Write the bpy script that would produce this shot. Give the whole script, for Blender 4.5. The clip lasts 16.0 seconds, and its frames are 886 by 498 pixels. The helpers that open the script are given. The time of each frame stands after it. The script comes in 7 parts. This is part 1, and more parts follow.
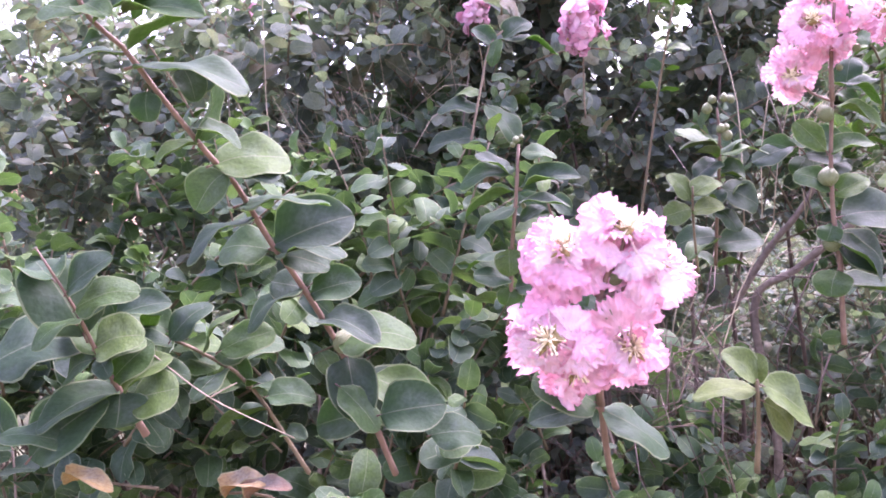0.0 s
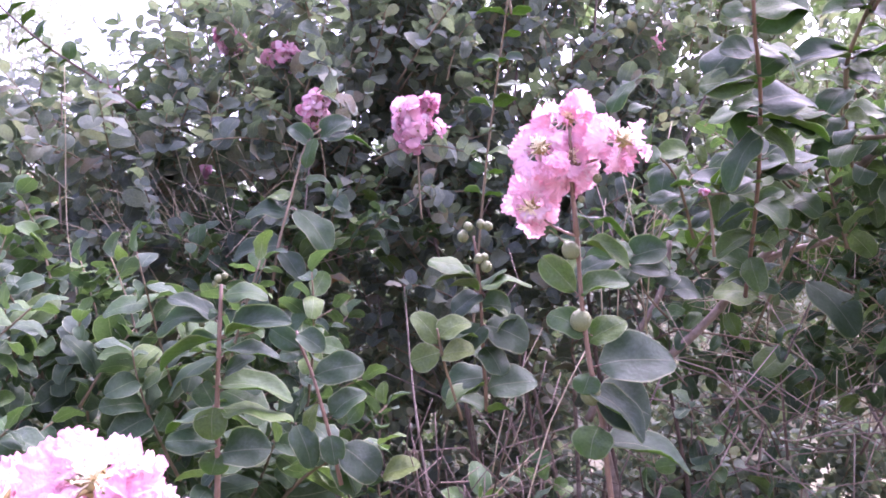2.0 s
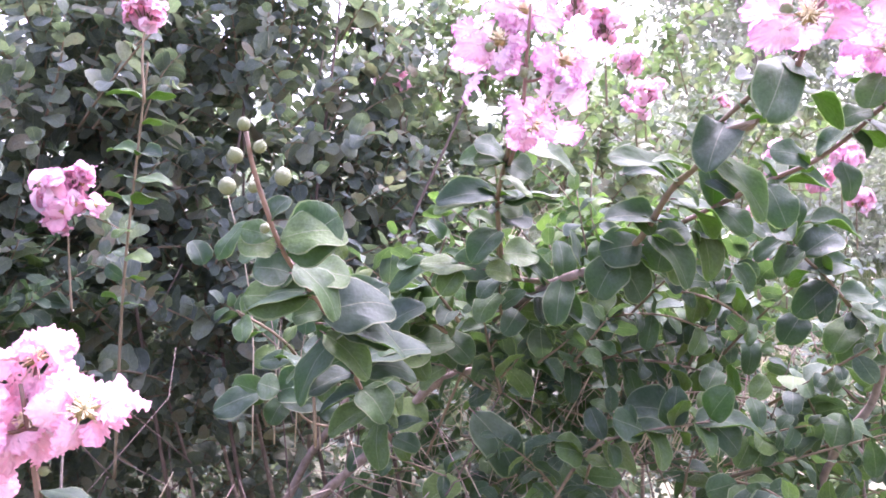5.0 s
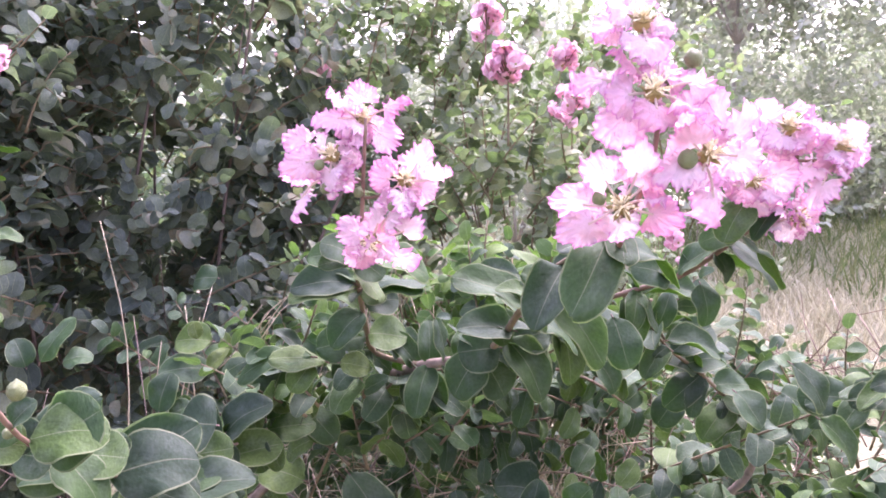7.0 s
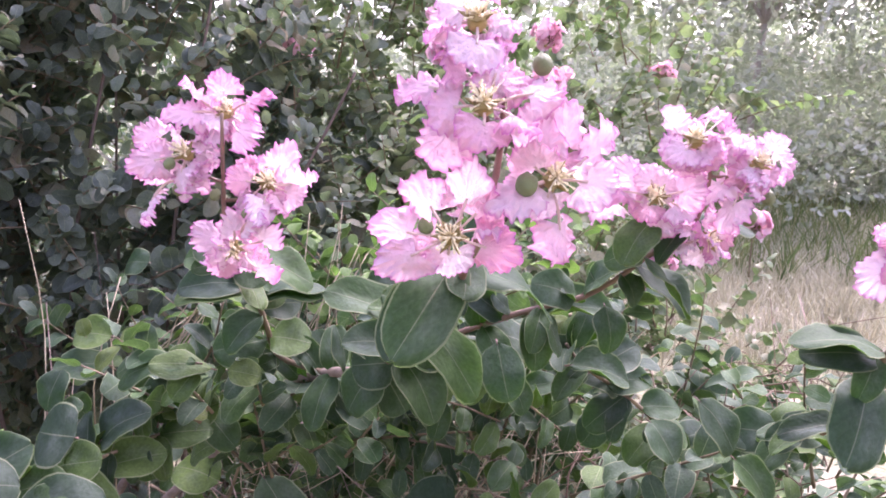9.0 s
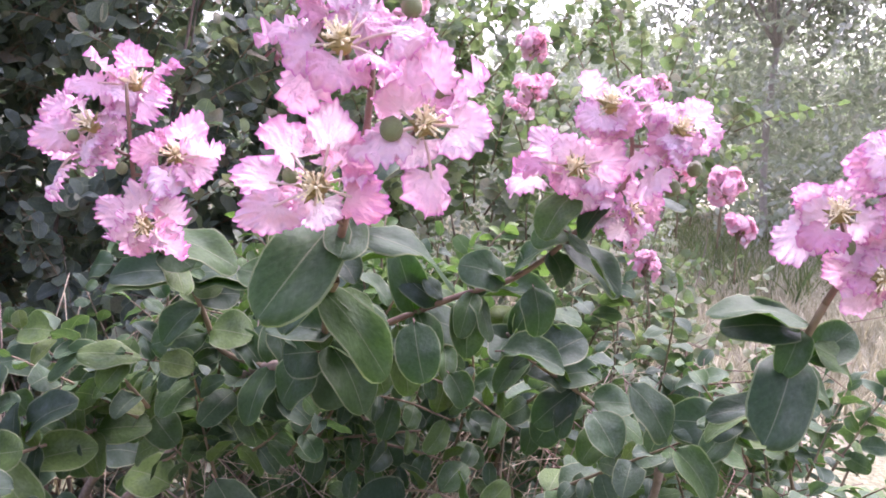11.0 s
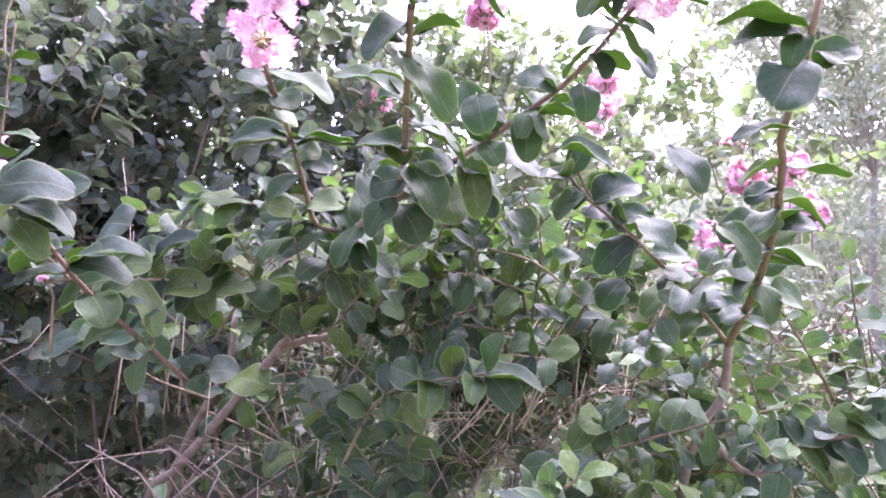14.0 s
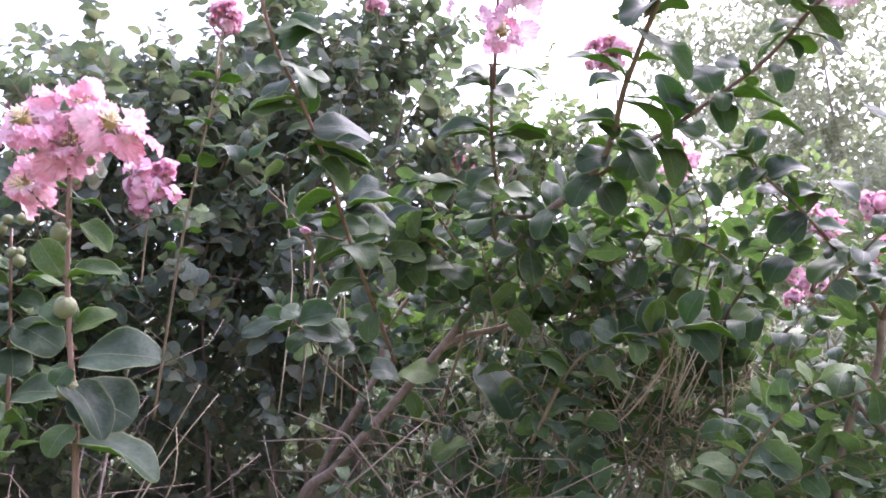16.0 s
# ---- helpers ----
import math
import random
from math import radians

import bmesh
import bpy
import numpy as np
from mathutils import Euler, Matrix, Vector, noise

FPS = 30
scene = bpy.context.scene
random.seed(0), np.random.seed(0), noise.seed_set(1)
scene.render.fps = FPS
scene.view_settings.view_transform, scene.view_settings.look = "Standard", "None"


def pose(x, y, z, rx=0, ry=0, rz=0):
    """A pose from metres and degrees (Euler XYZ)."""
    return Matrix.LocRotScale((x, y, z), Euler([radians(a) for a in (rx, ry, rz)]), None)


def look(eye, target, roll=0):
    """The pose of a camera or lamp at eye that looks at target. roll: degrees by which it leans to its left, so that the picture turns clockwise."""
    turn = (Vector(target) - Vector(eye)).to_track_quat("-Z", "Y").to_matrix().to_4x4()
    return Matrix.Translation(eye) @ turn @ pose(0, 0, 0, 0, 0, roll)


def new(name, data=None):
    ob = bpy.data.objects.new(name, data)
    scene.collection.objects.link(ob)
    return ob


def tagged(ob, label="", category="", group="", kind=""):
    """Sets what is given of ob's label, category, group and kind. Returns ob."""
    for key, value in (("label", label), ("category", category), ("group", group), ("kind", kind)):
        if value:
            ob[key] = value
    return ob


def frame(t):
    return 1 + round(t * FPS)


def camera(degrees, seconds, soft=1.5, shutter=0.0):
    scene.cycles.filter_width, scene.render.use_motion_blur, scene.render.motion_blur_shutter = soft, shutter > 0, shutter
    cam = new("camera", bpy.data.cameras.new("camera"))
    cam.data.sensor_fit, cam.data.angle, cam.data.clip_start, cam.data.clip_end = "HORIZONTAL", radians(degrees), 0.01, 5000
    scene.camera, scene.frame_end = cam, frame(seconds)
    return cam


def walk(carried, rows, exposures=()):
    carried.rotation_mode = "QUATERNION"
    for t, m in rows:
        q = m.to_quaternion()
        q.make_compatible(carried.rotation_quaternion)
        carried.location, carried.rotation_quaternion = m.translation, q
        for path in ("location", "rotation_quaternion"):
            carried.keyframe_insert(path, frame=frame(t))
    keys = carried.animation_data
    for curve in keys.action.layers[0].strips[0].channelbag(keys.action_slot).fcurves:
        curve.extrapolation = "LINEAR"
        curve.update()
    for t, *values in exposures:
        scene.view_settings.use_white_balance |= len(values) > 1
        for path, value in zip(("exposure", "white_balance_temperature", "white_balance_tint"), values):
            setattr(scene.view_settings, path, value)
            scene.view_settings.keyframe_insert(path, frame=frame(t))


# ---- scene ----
cam = camera(61.5, 16.0, soft=1.8, shutter=0.0)
PATH = [
    (0, (0.0, 0.0, 1.15), (-0.03, 1.997, 1.046), -4.1),
    (0.5, (0.03, 0.022, 1.161), (0.002, 2.021, 1.156), -4.8),
    (1, (0.078, 0.044, 1.172), (0.069, 2.043, 1.212), -4.1),
    (1.5, (0.129, 0.068, 1.179), (0.133, 2.068, 1.214), -3.9),
    (2, (0.198, 0.094, 1.198), (0.313, 2.089, 1.266), -4.2),
    (2.5, (0.243, 0.137, 1.211), (0.468, 2.124, 1.245), -3.2),
    (3, (0.278, 0.165, 1.237), (0.586, 2.141, 1.274), -4.0),
    (3.5, (0.32, 0.179, 1.275), (0.741, 2.133, 1.342), -4.6),
    (4, (0.376, 0.182, 1.339), (0.89, 2.115, 1.389), -4.3),
    (4.2, (0.39, 0.185, 1.349), (0.959, 2.102, 1.386), -3.6),
    (6.3, (0.533, 0.144, 1.454), (1.034, 2.073, 1.287), 0.2),
    (6.5, (0.546, 0.167, 1.476), (1.092, 2.083, 1.296), -0.6),
    (7, (0.562, 0.188, 1.518), (1.179, 2.077, 1.288), -0.4),
    (7.5, (0.601, 0.189, 1.553), (1.267, 2.055, 1.282), 1.5),
    (8, (0.632, 0.195, 1.548), (1.295, 2.05, 1.201), 3.0),
    (8.2, (0.647, 0.201, 1.541), (1.288, 2.065, 1.206), 2.7),
    (10.3, (0.697, 0.218, 1.54), (1.225, 2.125, 1.247), 1.7),
    (10.5, (0.708, 0.215, 1.534), (1.232, 2.123, 1.243), 1.8),
    (11, (0.745, 0.209, 1.506), (1.273, 2.124, 1.271), 1.2),
    (11.5, (0.781, 0.201, 1.478), (1.265, 2.131, 1.274), 0.2),
    (12, (0.817, 0.198, 1.443), (1.202, 2.152, 1.259), -1.2),
    (12.5, (0.814, 0.172, 1.395), (1.068, 2.151, 1.259), -1.2),
    (13, (0.803, 0.147, 1.335), (1.016, 2.133, 1.248), -1.7),
    (13.5, (0.793, 0.137, 1.285), (1.064, 2.118, 1.294), -0.8),
    (14, (0.749, 0.115, 1.235), (1.031, 2.088, 1.397), 0.5),
    (14.5, (0.706, 0.115, 1.171), (1.001, 2.068, 1.483), 0.9),
    (15, (0.668, 0.098, 1.15), (0.922, 2.045, 1.532), 1.2),
    (15.5, (0.598, 0.092, 1.111), (0.872, 2.014, 1.59), 2.1),
    (16, (0.526, 0.081, 1.069), (0.815, 2.003, 1.544), 0.5),
]
EXPOSURES = [(0.0, 1.69, 5670, 55), (1.5, 1.47, 5620, 58), (2.0, 1.55, 5570, 60), (3.0, 1.59, 5620, 58), (3.5, 1.79, 5570, 56), (4.0, 1.95, 5570, 53), (6.5, 1.63, 5850, 45), (8.0, 1.4, 5900, 45), (11.0, 1.13, 5850, 41), (12.0, 1.13, 5900, 42), (12.5, 1.24, 5850, 43), (13.0, 1.26, 6000, 52), (13.5, 1.52, 5820, 54), (14.0, 1.86, 5620, 51), (14.5, 1.81, 5520, 48), (15.0, 1.72, 5520, 44), (15.5, 1.5, 5570, 41), (16.0, 1.21, 5770, 38)]
walk(cam, [(t, look(eye, target, roll)) for t, eye, target, roll in PATH], EXPOSURES)

# ---- light: bright hazy overcast, the brightest sky behind the shrubs to the right ----
SUN_UP, SUN_TURN = radians(55), radians(48)
world = bpy.data.worlds.new("hazy_sky")
scene.world = world
world.use_nodes = True
wn, wl = world.node_tree.nodes, world.node_tree.links
sky = wn.new("ShaderNodeTexSky")
sky.sky_type, sky.sun_disc = "NISHITA", False
sky.sun_elevation, sky.sun_rotation = SUN_UP, SUN_TURN
sky.air_density, sky.dust_density, sky.ozone_density = 1.5, 6.0, 1.0
pale = wn.new("ShaderNodeHueSaturation")
pale.inputs["Saturation"].default_value = 0.6
wl.new(sky.outputs[0], pale.inputs["Color"])
wl.new(pale.outputs[0], wn["Background"].inputs["Color"])
wn["Background"].inputs["Strength"].default_value = 0.27

sun_data = bpy.data.lights.new("sun", "SUN")
sun_data.energy, sun_data.angle, sun_data.color = 3.0, radians(40), (1.0, 0.975, 0.95)
sun = new("sun", sun_data)
sun_way = Vector((math.sin(SUN_TURN) * math.cos(SUN_UP), math.cos(SUN_TURN) * math.cos(SUN_UP), math.sin(SUN_UP)))
sun.matrix_world = look(sun_way * 30, (0, 0, 0))


# ---- materials ----
def material(name):
    mat = bpy.data.materials.new(name)
    mat.use_nodes = True
    nt = mat.node_tree
    return mat, nt.nodes, nt.links, nt.nodes["Principled BSDF"]


def ramp(nodes, stops):
    r = nodes.new("ShaderNodeValToRGB").color_ramp
    while len(r.elements) < len(stops):
        r.elements.new(0.5)
    for e, (p, c) in zip(r.elements, stops):
        e.position, e.color = p, (*c, 1)
    return nodes[-1]


def mixed(nodes, links, kind, fac, a, b):
    m = nodes.new("ShaderNodeMix")
    m.data_type, m.blend_type = "RGBA", kind
    for socket, v in ((m.inputs[0], fac), (m.inputs[6], a), (m.inputs[7], b)):
        if isinstance(v, bpy.types.NodeSocket):
            links.new(v, socket)
        else:
            socket.default_value = v if not isinstance(v, tuple) else (*v, 1)
    return m.outputs[2]


def noise_of(nodes, links, scale, detail=4.0, coords=None):
    n = nodes.new("ShaderNodeTexNoise")
    n.inputs["Scale"].default_value, n.inputs["Detail"].default_value = scale, detail
    if coords is not None:
        links.new(coords, n.inputs["Vector"])
    return n.outputs["Fac"]


def maths(nodes, links, op, a, b=0.0):
    m = nodes.new("ShaderNodeMath")
    m.operation = op
    for socket, v in ((m.inputs[0], a), (m.inputs[1], b)):
        if isinstance(v, bpy.types.NodeSocket):
            links.new(v, socket)
        else:
            socket.default_value = v
    return m.outputs[0]


def leaf_material(name, island, stops, rough=0.60, dust_sheen=0.26, through_amount=0.36, glow=(0.17, 0.34, 0.04)):
    """Leaf blade: random tone, pale veins by the blade's own coordinates, dusty patches that also paint sky sheen, and
    light that shines through.
    """
    mat, n, l, bsdf = material(name)
    rnd = n.new("ShaderNodeNewGeometry").outputs["Random Per Island"] if island else n.new("ShaderNodeObjectInfo").outputs["Random"]
    tone = ramp(n, stops)
    l.new(rnd, tone.inputs[0])
    col = tone.outputs[0]
    pos = n.new("ShaderNodeTexCoord")
    blotch = noise_of(n, l, 55.0, 3.0, pos.outputs["Object"] if island else pos.outputs["Generated"])
    if not island:
        n[-1].inputs["Scale"].default_value = 2.2
    dusty_sheen = ramp(n, [(0.44, (0, 0, 0)), (0.68, (1, 1, 1))])
    l.new(blotch, dusty_sheen.inputs[0])
    # the bluish grey of these patches paints sky sheen as well as powder
    col = mixed(n, l, "MIX", maths(n, l, "MULTIPLY", dusty_sheen.outputs[0], dust_sheen), col, (0.25, 0.285, 0.265))
    fine = noise_of(n, l, 420.0 if island else 15.0, 5.0, pos.outputs["Object"] if island else pos.outputs["Generated"])
    mottle = ramp(n, [(0.34, (0.66, 0.66, 0.70)), (0.62, (1.0, 1.0, 1.0))])
    l.new(fine, mottle.inputs[0])
    col = mixed(n, l, "MULTIPLY", 1.0, col, mottle.outputs[0])
    uv = n.new("ShaderNodeUVMap")
    uv.uv_map = "blade"
    sep = n.new("ShaderNodeSeparateXYZ")
    l.new(uv.outputs[0], sep.inputs[0])
    across = maths(n, l, "ABSOLUTE", maths(n, l, "SUBTRACT", sep.outputs[0], 0.5))
    rib = maths(n, l, "LESS_THAN", across, 0.011)
    slant = maths(n, l, "SUBTRACT", maths(n, l, "MULTIPLY", sep.outputs[1], 9.0), maths(n, l, "MULTIPLY", across, 7.0))
    vein = maths(n, l, "LESS_THAN", maths(n, l, "FRACT", slant), 0.09)
    edge = maths(n, l, "GREATER_THAN", across, 0.47)
    lines = maths(n, l, "MAXIMUM", maths(n, l, "MAXIMUM", maths(n, l, "MULTIPLY", rib, 0.5), maths(n, l, "MULTIPLY", vein, 0.05)), maths(n, l, "MULTIPLY", edge, 0.6))
    col = mixed(n, l, "MIX", lines, col, (0.30, 0.34, 0.19))
    l.new(col, bsdf.inputs["Base Color"])
    bsdf.inputs["Specular IOR Level"].default_value = 0.24
    r = maths(n, l, "ADD", maths(n, l, "MULTIPLY", blotch, 0.3), rough - 0.12)
    l.new(r, bsdf.inputs["Roughness"])
    bump = n.new("ShaderNodeBump")
    bump.inputs["Strength"].default_value, bump.inputs["Distance"].default_value = 0.45, 0.0015
    l.new(maths(n, l, "ADD", maths(n, l, "MULTIPLY", lines, -0.8), maths(n, l, "ADD", maths(n, l, "MULTIPLY", blotch, 2.5), fine)), bump.inputs["Height"])
    l.new(bump.outputs[0], bsdf.inputs["Normal"])
    tr = n.new("ShaderNodeBsdfTranslucent")
    l.new(mixed(n, l, "MIX", 0.5, col, glow), tr.inputs["Color"])
    mix = n.new("ShaderNodeMixShader")
    mix.inputs[0].default_value = through_amount
    l.new(bsdf.outputs[0], mix.inputs[1])
    l.new(tr.outputs[0], mix.inputs[2])
    l.new(mix.outputs[0], n["Material Output"].inputs["Surface"])
    return mat


GREENS = [(0.0, (0.040, 0.068, 0.042)), (0.45, (0.050, 0.096, 0.042)), (0.8, (0.070, 0.132, 0.038)), (1.0, (0.120, 0.185, 0.044))]
# tones of the dark shrubs, lightened and greyed to paint veiling haze
HAZED_DARKS = [(0.0, (0.080, 0.102, 0.090)), (0.4, (0.130, 0.165, 0.124)), (0.75, (0.190, 0.228, 0.150)), (0.90, (0.28, 0.275, 0.19)), (1.0, (0.24, 0.19, 0.12))]
# pale leaf tones that paint sun and haze on the shrubs behind
LIT_PALES = [(0.0, (0.12, 0.15, 0.085)), (0.4, (0.20, 0.24, 0.13)), (0.8, (0.32, 0.34, 0.20)), (1.0, (0.42, 0.37, 0.26))]
# brighter green, painting the leaves that are lit from behind
BACKLIT_GREENS = [(0.0, (0.06, 0.11, 0.04)), (0.5, (0.10, 0.19, 0.045)), (1.0, (0.17, 0.26, 0.06))]
LEAF_TOP = leaf_material("leaf_upper", False, GREENS, rough=0.58, dust_sheen=0.20, through_amount=0.40, glow=(0.20, 0.42, 0.05))
LEAF_UNDER = leaf_material("leaf_underside", False, [(0.0, (0.095, 0.150, 0.040)), (1.0, (0.17, 0.225, 0.060))], rough=0.6, dust_sheen=0.2, through_amount=0.46, glow=(0.22, 0.46, 0.04))
YOUNG_TOP = leaf_material("young_leaf_upper", False, [(0.0, (0.105, 0.165, 0.045)), (1.0, (0.165, 0.215, 0.055))], dust_sheen=0.16, through_amount=0.35)
YOUNG_UNDER = leaf_material("young_leaf_underside", False, [(0.0, (0.13, 0.19, 0.055)), (1.0, (0.20, 0.25, 0.07))], rough=0.55, dust_sheen=0.1, through_amount=0.35)
DRY_LEAF = leaf_material("dry_leaf", False, [(0.0, (0.22, 0.14, 0.10)), (0.6, (0.31, 0.21, 0.13)), (1.0, (0.44, 0.32, 0.12))], rough=0.7, dust_sheen=0.55, glow=(0.5, 0.25, 0.05))
FOLIAGE = leaf_material("foliage_green", True, GREENS, rough=0.60, dust_sheen=0.20, through_amount=0.22)
FOLIAGE_BACKLIT = leaf_material("foliage_backlit", True, BACKLIT_GREENS, dust_sheen=0.1)
FOLIAGE_DARK_HAZED = leaf_material("foliage_dark_hazed", True, HAZED_DARKS, rough=0.64, dust_sheen=0.42, through_amount=0.36, glow=(0.18, 0.29, 0.07))
FOLIAGE_PALE_LIT = leaf_material("foliage_pale_lit", True, LIT_PALES, dust_sheen=0.4)


def bark_material(name, dark, light, scale=90.0, rough=0.8):
    mat, n, l, bsdf = material(name)
    pos = n.new("ShaderNodeTexCoord").outputs["Object"]
    grain, patch = noise_of(n, l, scale, 6.0, pos), noise_of(n, l, scale / 9, 2.0, pos)
    c = ramp(n, [(0.3, dark), (0.7, light)])
    l.new(maths(n, l, "ADD", maths(n, l, "MULTIPLY", grain, 0.6), maths(n, l, "MULTIPLY", patch, 0.4)), c.inputs[0])
    l.new(c.outputs[0], bsdf.inputs["Base Color"])
    bsdf.inputs["Roughness"].default_value = rough
    bump = n.new("ShaderNodeBump")
    bump.inputs["Strength"].default_value, bump.inputs["Distance"].default_value = 0.5, 0.002
    l.new(grain, bump.inputs["Height"])
    l.new(bump.outputs[0], bsdf.inputs["Normal"])
    return mat


BARK = bark_material("grey_brown_bark", (0.11, 0.08, 0.06), (0.33, 0.255, 0.205), 110.0)
TWIG = bark_material("green_brown_twig", (0.12, 0.092, 0.056), (0.24, 0.18, 0.105))
# far-tree bark, lightened in its colour to paint distance haze
HAZED_BARK = bark_material("hazed_far_bark", (0.24, 0.21, 0.18), (0.40, 0.36, 0.31), 20.0)
DEAD = bark_material("dead_brown_twig", (0.07, 0.05, 0.04), (0.16, 0.11, 0.085))
RED_TWIG = bark_material("reddish_young_stem", (0.13, 0.075, 0.050), (0.24, 0.155, 0.11), 120.0, 0.6)
STRAW = bark_material("dry_straw", (0.30, 0.24, 0.15), (0.55, 0.46, 0.32), 40.0)
BUD = bark_material("green_bud", (0.12, 0.15, 0.055), (0.22, 0.24, 0.105), 70.0, 0.5)
CAPSULE = bark_material("fading_calyx", (0.25, 0.20, 0.07), (0.42, 0.30, 0.11), 80.0, 0.6)
STAMEN = bark_material("yellow_stamen", (0.88, 0.74, 0.45), (0.96, 0.90, 0.70), 300.0, 0.6)
CLAW = bark_material("pale_petal_claw", (0.62, 0.42, 0.40), (0.75, 0.58, 0.50), 200.0, 0.5)
BERRY = bark_material("crimson_bud", (0.45, 0.02, 0.08), (0.6, 0.06, 0.16), 90.0, 0.5)


def petal_material(name, island, stops, rim):
    """Crinkled petal: paler heart, deeper frilled rim, light through it."""
    mat, n, l, bsdf = material(name)
    rnd = n.new("ShaderNodeNewGeometry").outputs["Random Per Island"] if island else n.new("ShaderNodeObjectInfo").outputs["Random"]
    tone = ramp(n, stops)
    l.new(rnd, tone.inputs[0])
    uv = n.new("ShaderNodeUVMap")
    uv.uv_map = "blade"
    sep = n.new("ShaderNodeSeparateXYZ")
    l.new(uv.outputs[0], sep.inputs[0])
    fringe = ramp(n, [(0.88, (0, 0, 0)), (0.97, (1, 1, 1))])
    l.new(maths(n, l, "ADD", maths(n, l, "MULTIPLY", sep.outputs[1], 0.9), maths(n, l, "MULTIPLY", noise_of(n, l, 11.0, 3.0, uv.outputs[0]), 0.14)), fringe.inputs[0])
    heart = ramp(n, [(0.0, (1, 1, 1)), (0.55, (0, 0, 0))])
    l.new(sep.outputs[1], heart.inputs[0])
    streak = maths(n, l, "MULTIPLY", noise_of(n, l, 26.0, 2.0, uv.outputs[0]), 0.20)
    col = mixed(n, l, "MIX", streak, tone.outputs[0], rim)
    col = mixed(n, l, "MIX", maths(n, l, "MULTIPLY", heart.outputs[0], 0.3), col, (0.90, 0.76, 0.80))
    col = mixed(n, l, "MIX", maths(n, l, "MULTIPLY", fringe.outputs[0], 0.8), col, rim)
    l.new(col, bsdf.inputs["Base Color"])
    bsdf.inputs["Roughness"].default_value = 0.6
    bump = n.new("ShaderNodeBump")
    bump.inputs["Strength"].default_value, bump.inputs["Distance"].default_value = 0.9, 0.0016
    l.new(noise_of(n, l, 9.0, 4.0, uv.outputs[0]), bump.inputs["Height"])
    l.new(bump.outputs[0], bsdf.inputs["Normal"])
    tr = n.new("ShaderNodeBsdfTranslucent")
    l.new(mixed(n, l, "MIX", 0.18, col, (0.96, 0.84, 0.88)), tr.inputs["Color"])
    l.new(bump.outputs[0], tr.inputs["Normal"])
    mix = n.new("ShaderNodeMixShader")
    mix.inputs[0].default_value = 0.36
    l.new(bsdf.outputs[0], mix.inputs[1])
    l.new(tr.outputs[0], mix.inputs[2])
    l.new(mix.outputs[0], n["Material Output"].inputs["Surface"])
    return mat


PINKS = [(0.0, (0.74, 0.36, 0.49)), (0.35, (0.79, 0.50, 0.60)), (0.75, (0.82, 0.62, 0.69)), (1.0, (0.84, 0.72, 0.77))]
PALE_PINKS = [(0.0, (0.82, 0.40, 0.51)), (0.35, (0.86, 0.52, 0.62)), (0.75, (0.88, 0.64, 0.70)), (1.0, (0.89, 0.77, 0.81))]
PETAL = petal_material("pink_petal", False, PINKS, (0.58, 0.10, 0.42))
PALE_PETAL = petal_material("pale_pink_petal", False, PALE_PINKS, (0.84, 0.40, 0.52))
PETALS_FAR = petal_material("pink_petals", True, PALE_PINKS, (0.74, 0.28, 0.47))


def ground_material():
    mat, n, l, bsdf = material("dry_ground")
    pos = n.new("ShaderNodeTexCoord").outputs["Object"]
    grain, patch, wide = noise_of(n, l, 40.0, 8.0, pos), noise_of(n, l, 1.3, 4.0, pos), noise_of(n, l, 0.25, 2.0, pos)
    sand = ramp(n, [(0.3, (0.24, 0.21, 0.155)), (0.7, (0.40, 0.35, 0.27))])
    l.new(grain, sand.inputs[0])
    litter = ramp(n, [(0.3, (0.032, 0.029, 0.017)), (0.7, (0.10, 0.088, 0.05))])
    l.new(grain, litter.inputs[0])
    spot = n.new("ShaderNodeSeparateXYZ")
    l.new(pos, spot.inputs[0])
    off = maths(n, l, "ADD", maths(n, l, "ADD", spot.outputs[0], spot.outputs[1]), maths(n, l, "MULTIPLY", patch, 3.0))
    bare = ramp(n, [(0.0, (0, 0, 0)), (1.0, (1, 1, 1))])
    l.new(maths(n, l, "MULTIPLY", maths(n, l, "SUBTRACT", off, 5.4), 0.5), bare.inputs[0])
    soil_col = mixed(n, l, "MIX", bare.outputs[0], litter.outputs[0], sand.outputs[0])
    turf = ramp(n, [(0.3, (0.10, 0.11, 0.05)), (0.7, (0.26, 0.25, 0.14))])
    l.new(grain, turf.inputs[0])
    where = ramp(n, [(0.40, (0, 0, 0)), (0.54, (1, 1, 1))])
    l.new(maths(n, l, "ADD", maths(n, l, "MULTIPLY", patch, 0.6), maths(n, l, "MULTIPLY", wide, 0.4)), where.inputs[0])
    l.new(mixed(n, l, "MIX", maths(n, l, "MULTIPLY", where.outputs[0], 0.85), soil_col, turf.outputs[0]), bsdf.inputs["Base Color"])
    bsdf.inputs["Roughness"].default_value = 0.95
    bump = n.new("ShaderNodeBump")
    bump.inputs["Strength"].default_value, bump.inputs["Distance"].default_value = 0.7, 0.02
    l.new(grain, bump.inputs["Height"])
    l.new(bump.outputs[0], bsdf.inputs["Normal"])
    return mat


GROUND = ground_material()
PLASTER = bark_material("salmon_plaster", (0.50, 0.27, 0.19), (0.62, 0.36, 0.26), 3.0, 0.9)
ROOF = bark_material("clay_roof", (0.30, 0.12, 0.08), (0.42, 0.18, 0.12), 6.0, 0.9)
PANE = bark_material("dark_window_glass", (0.03, 0.035, 0.04), (0.06, 0.07, 0.08), 1.0, 0.1)


# ---- builders ----
rng = np.random.default_rng(7)
UP = np.array((0.0, 0.0, 1.0))


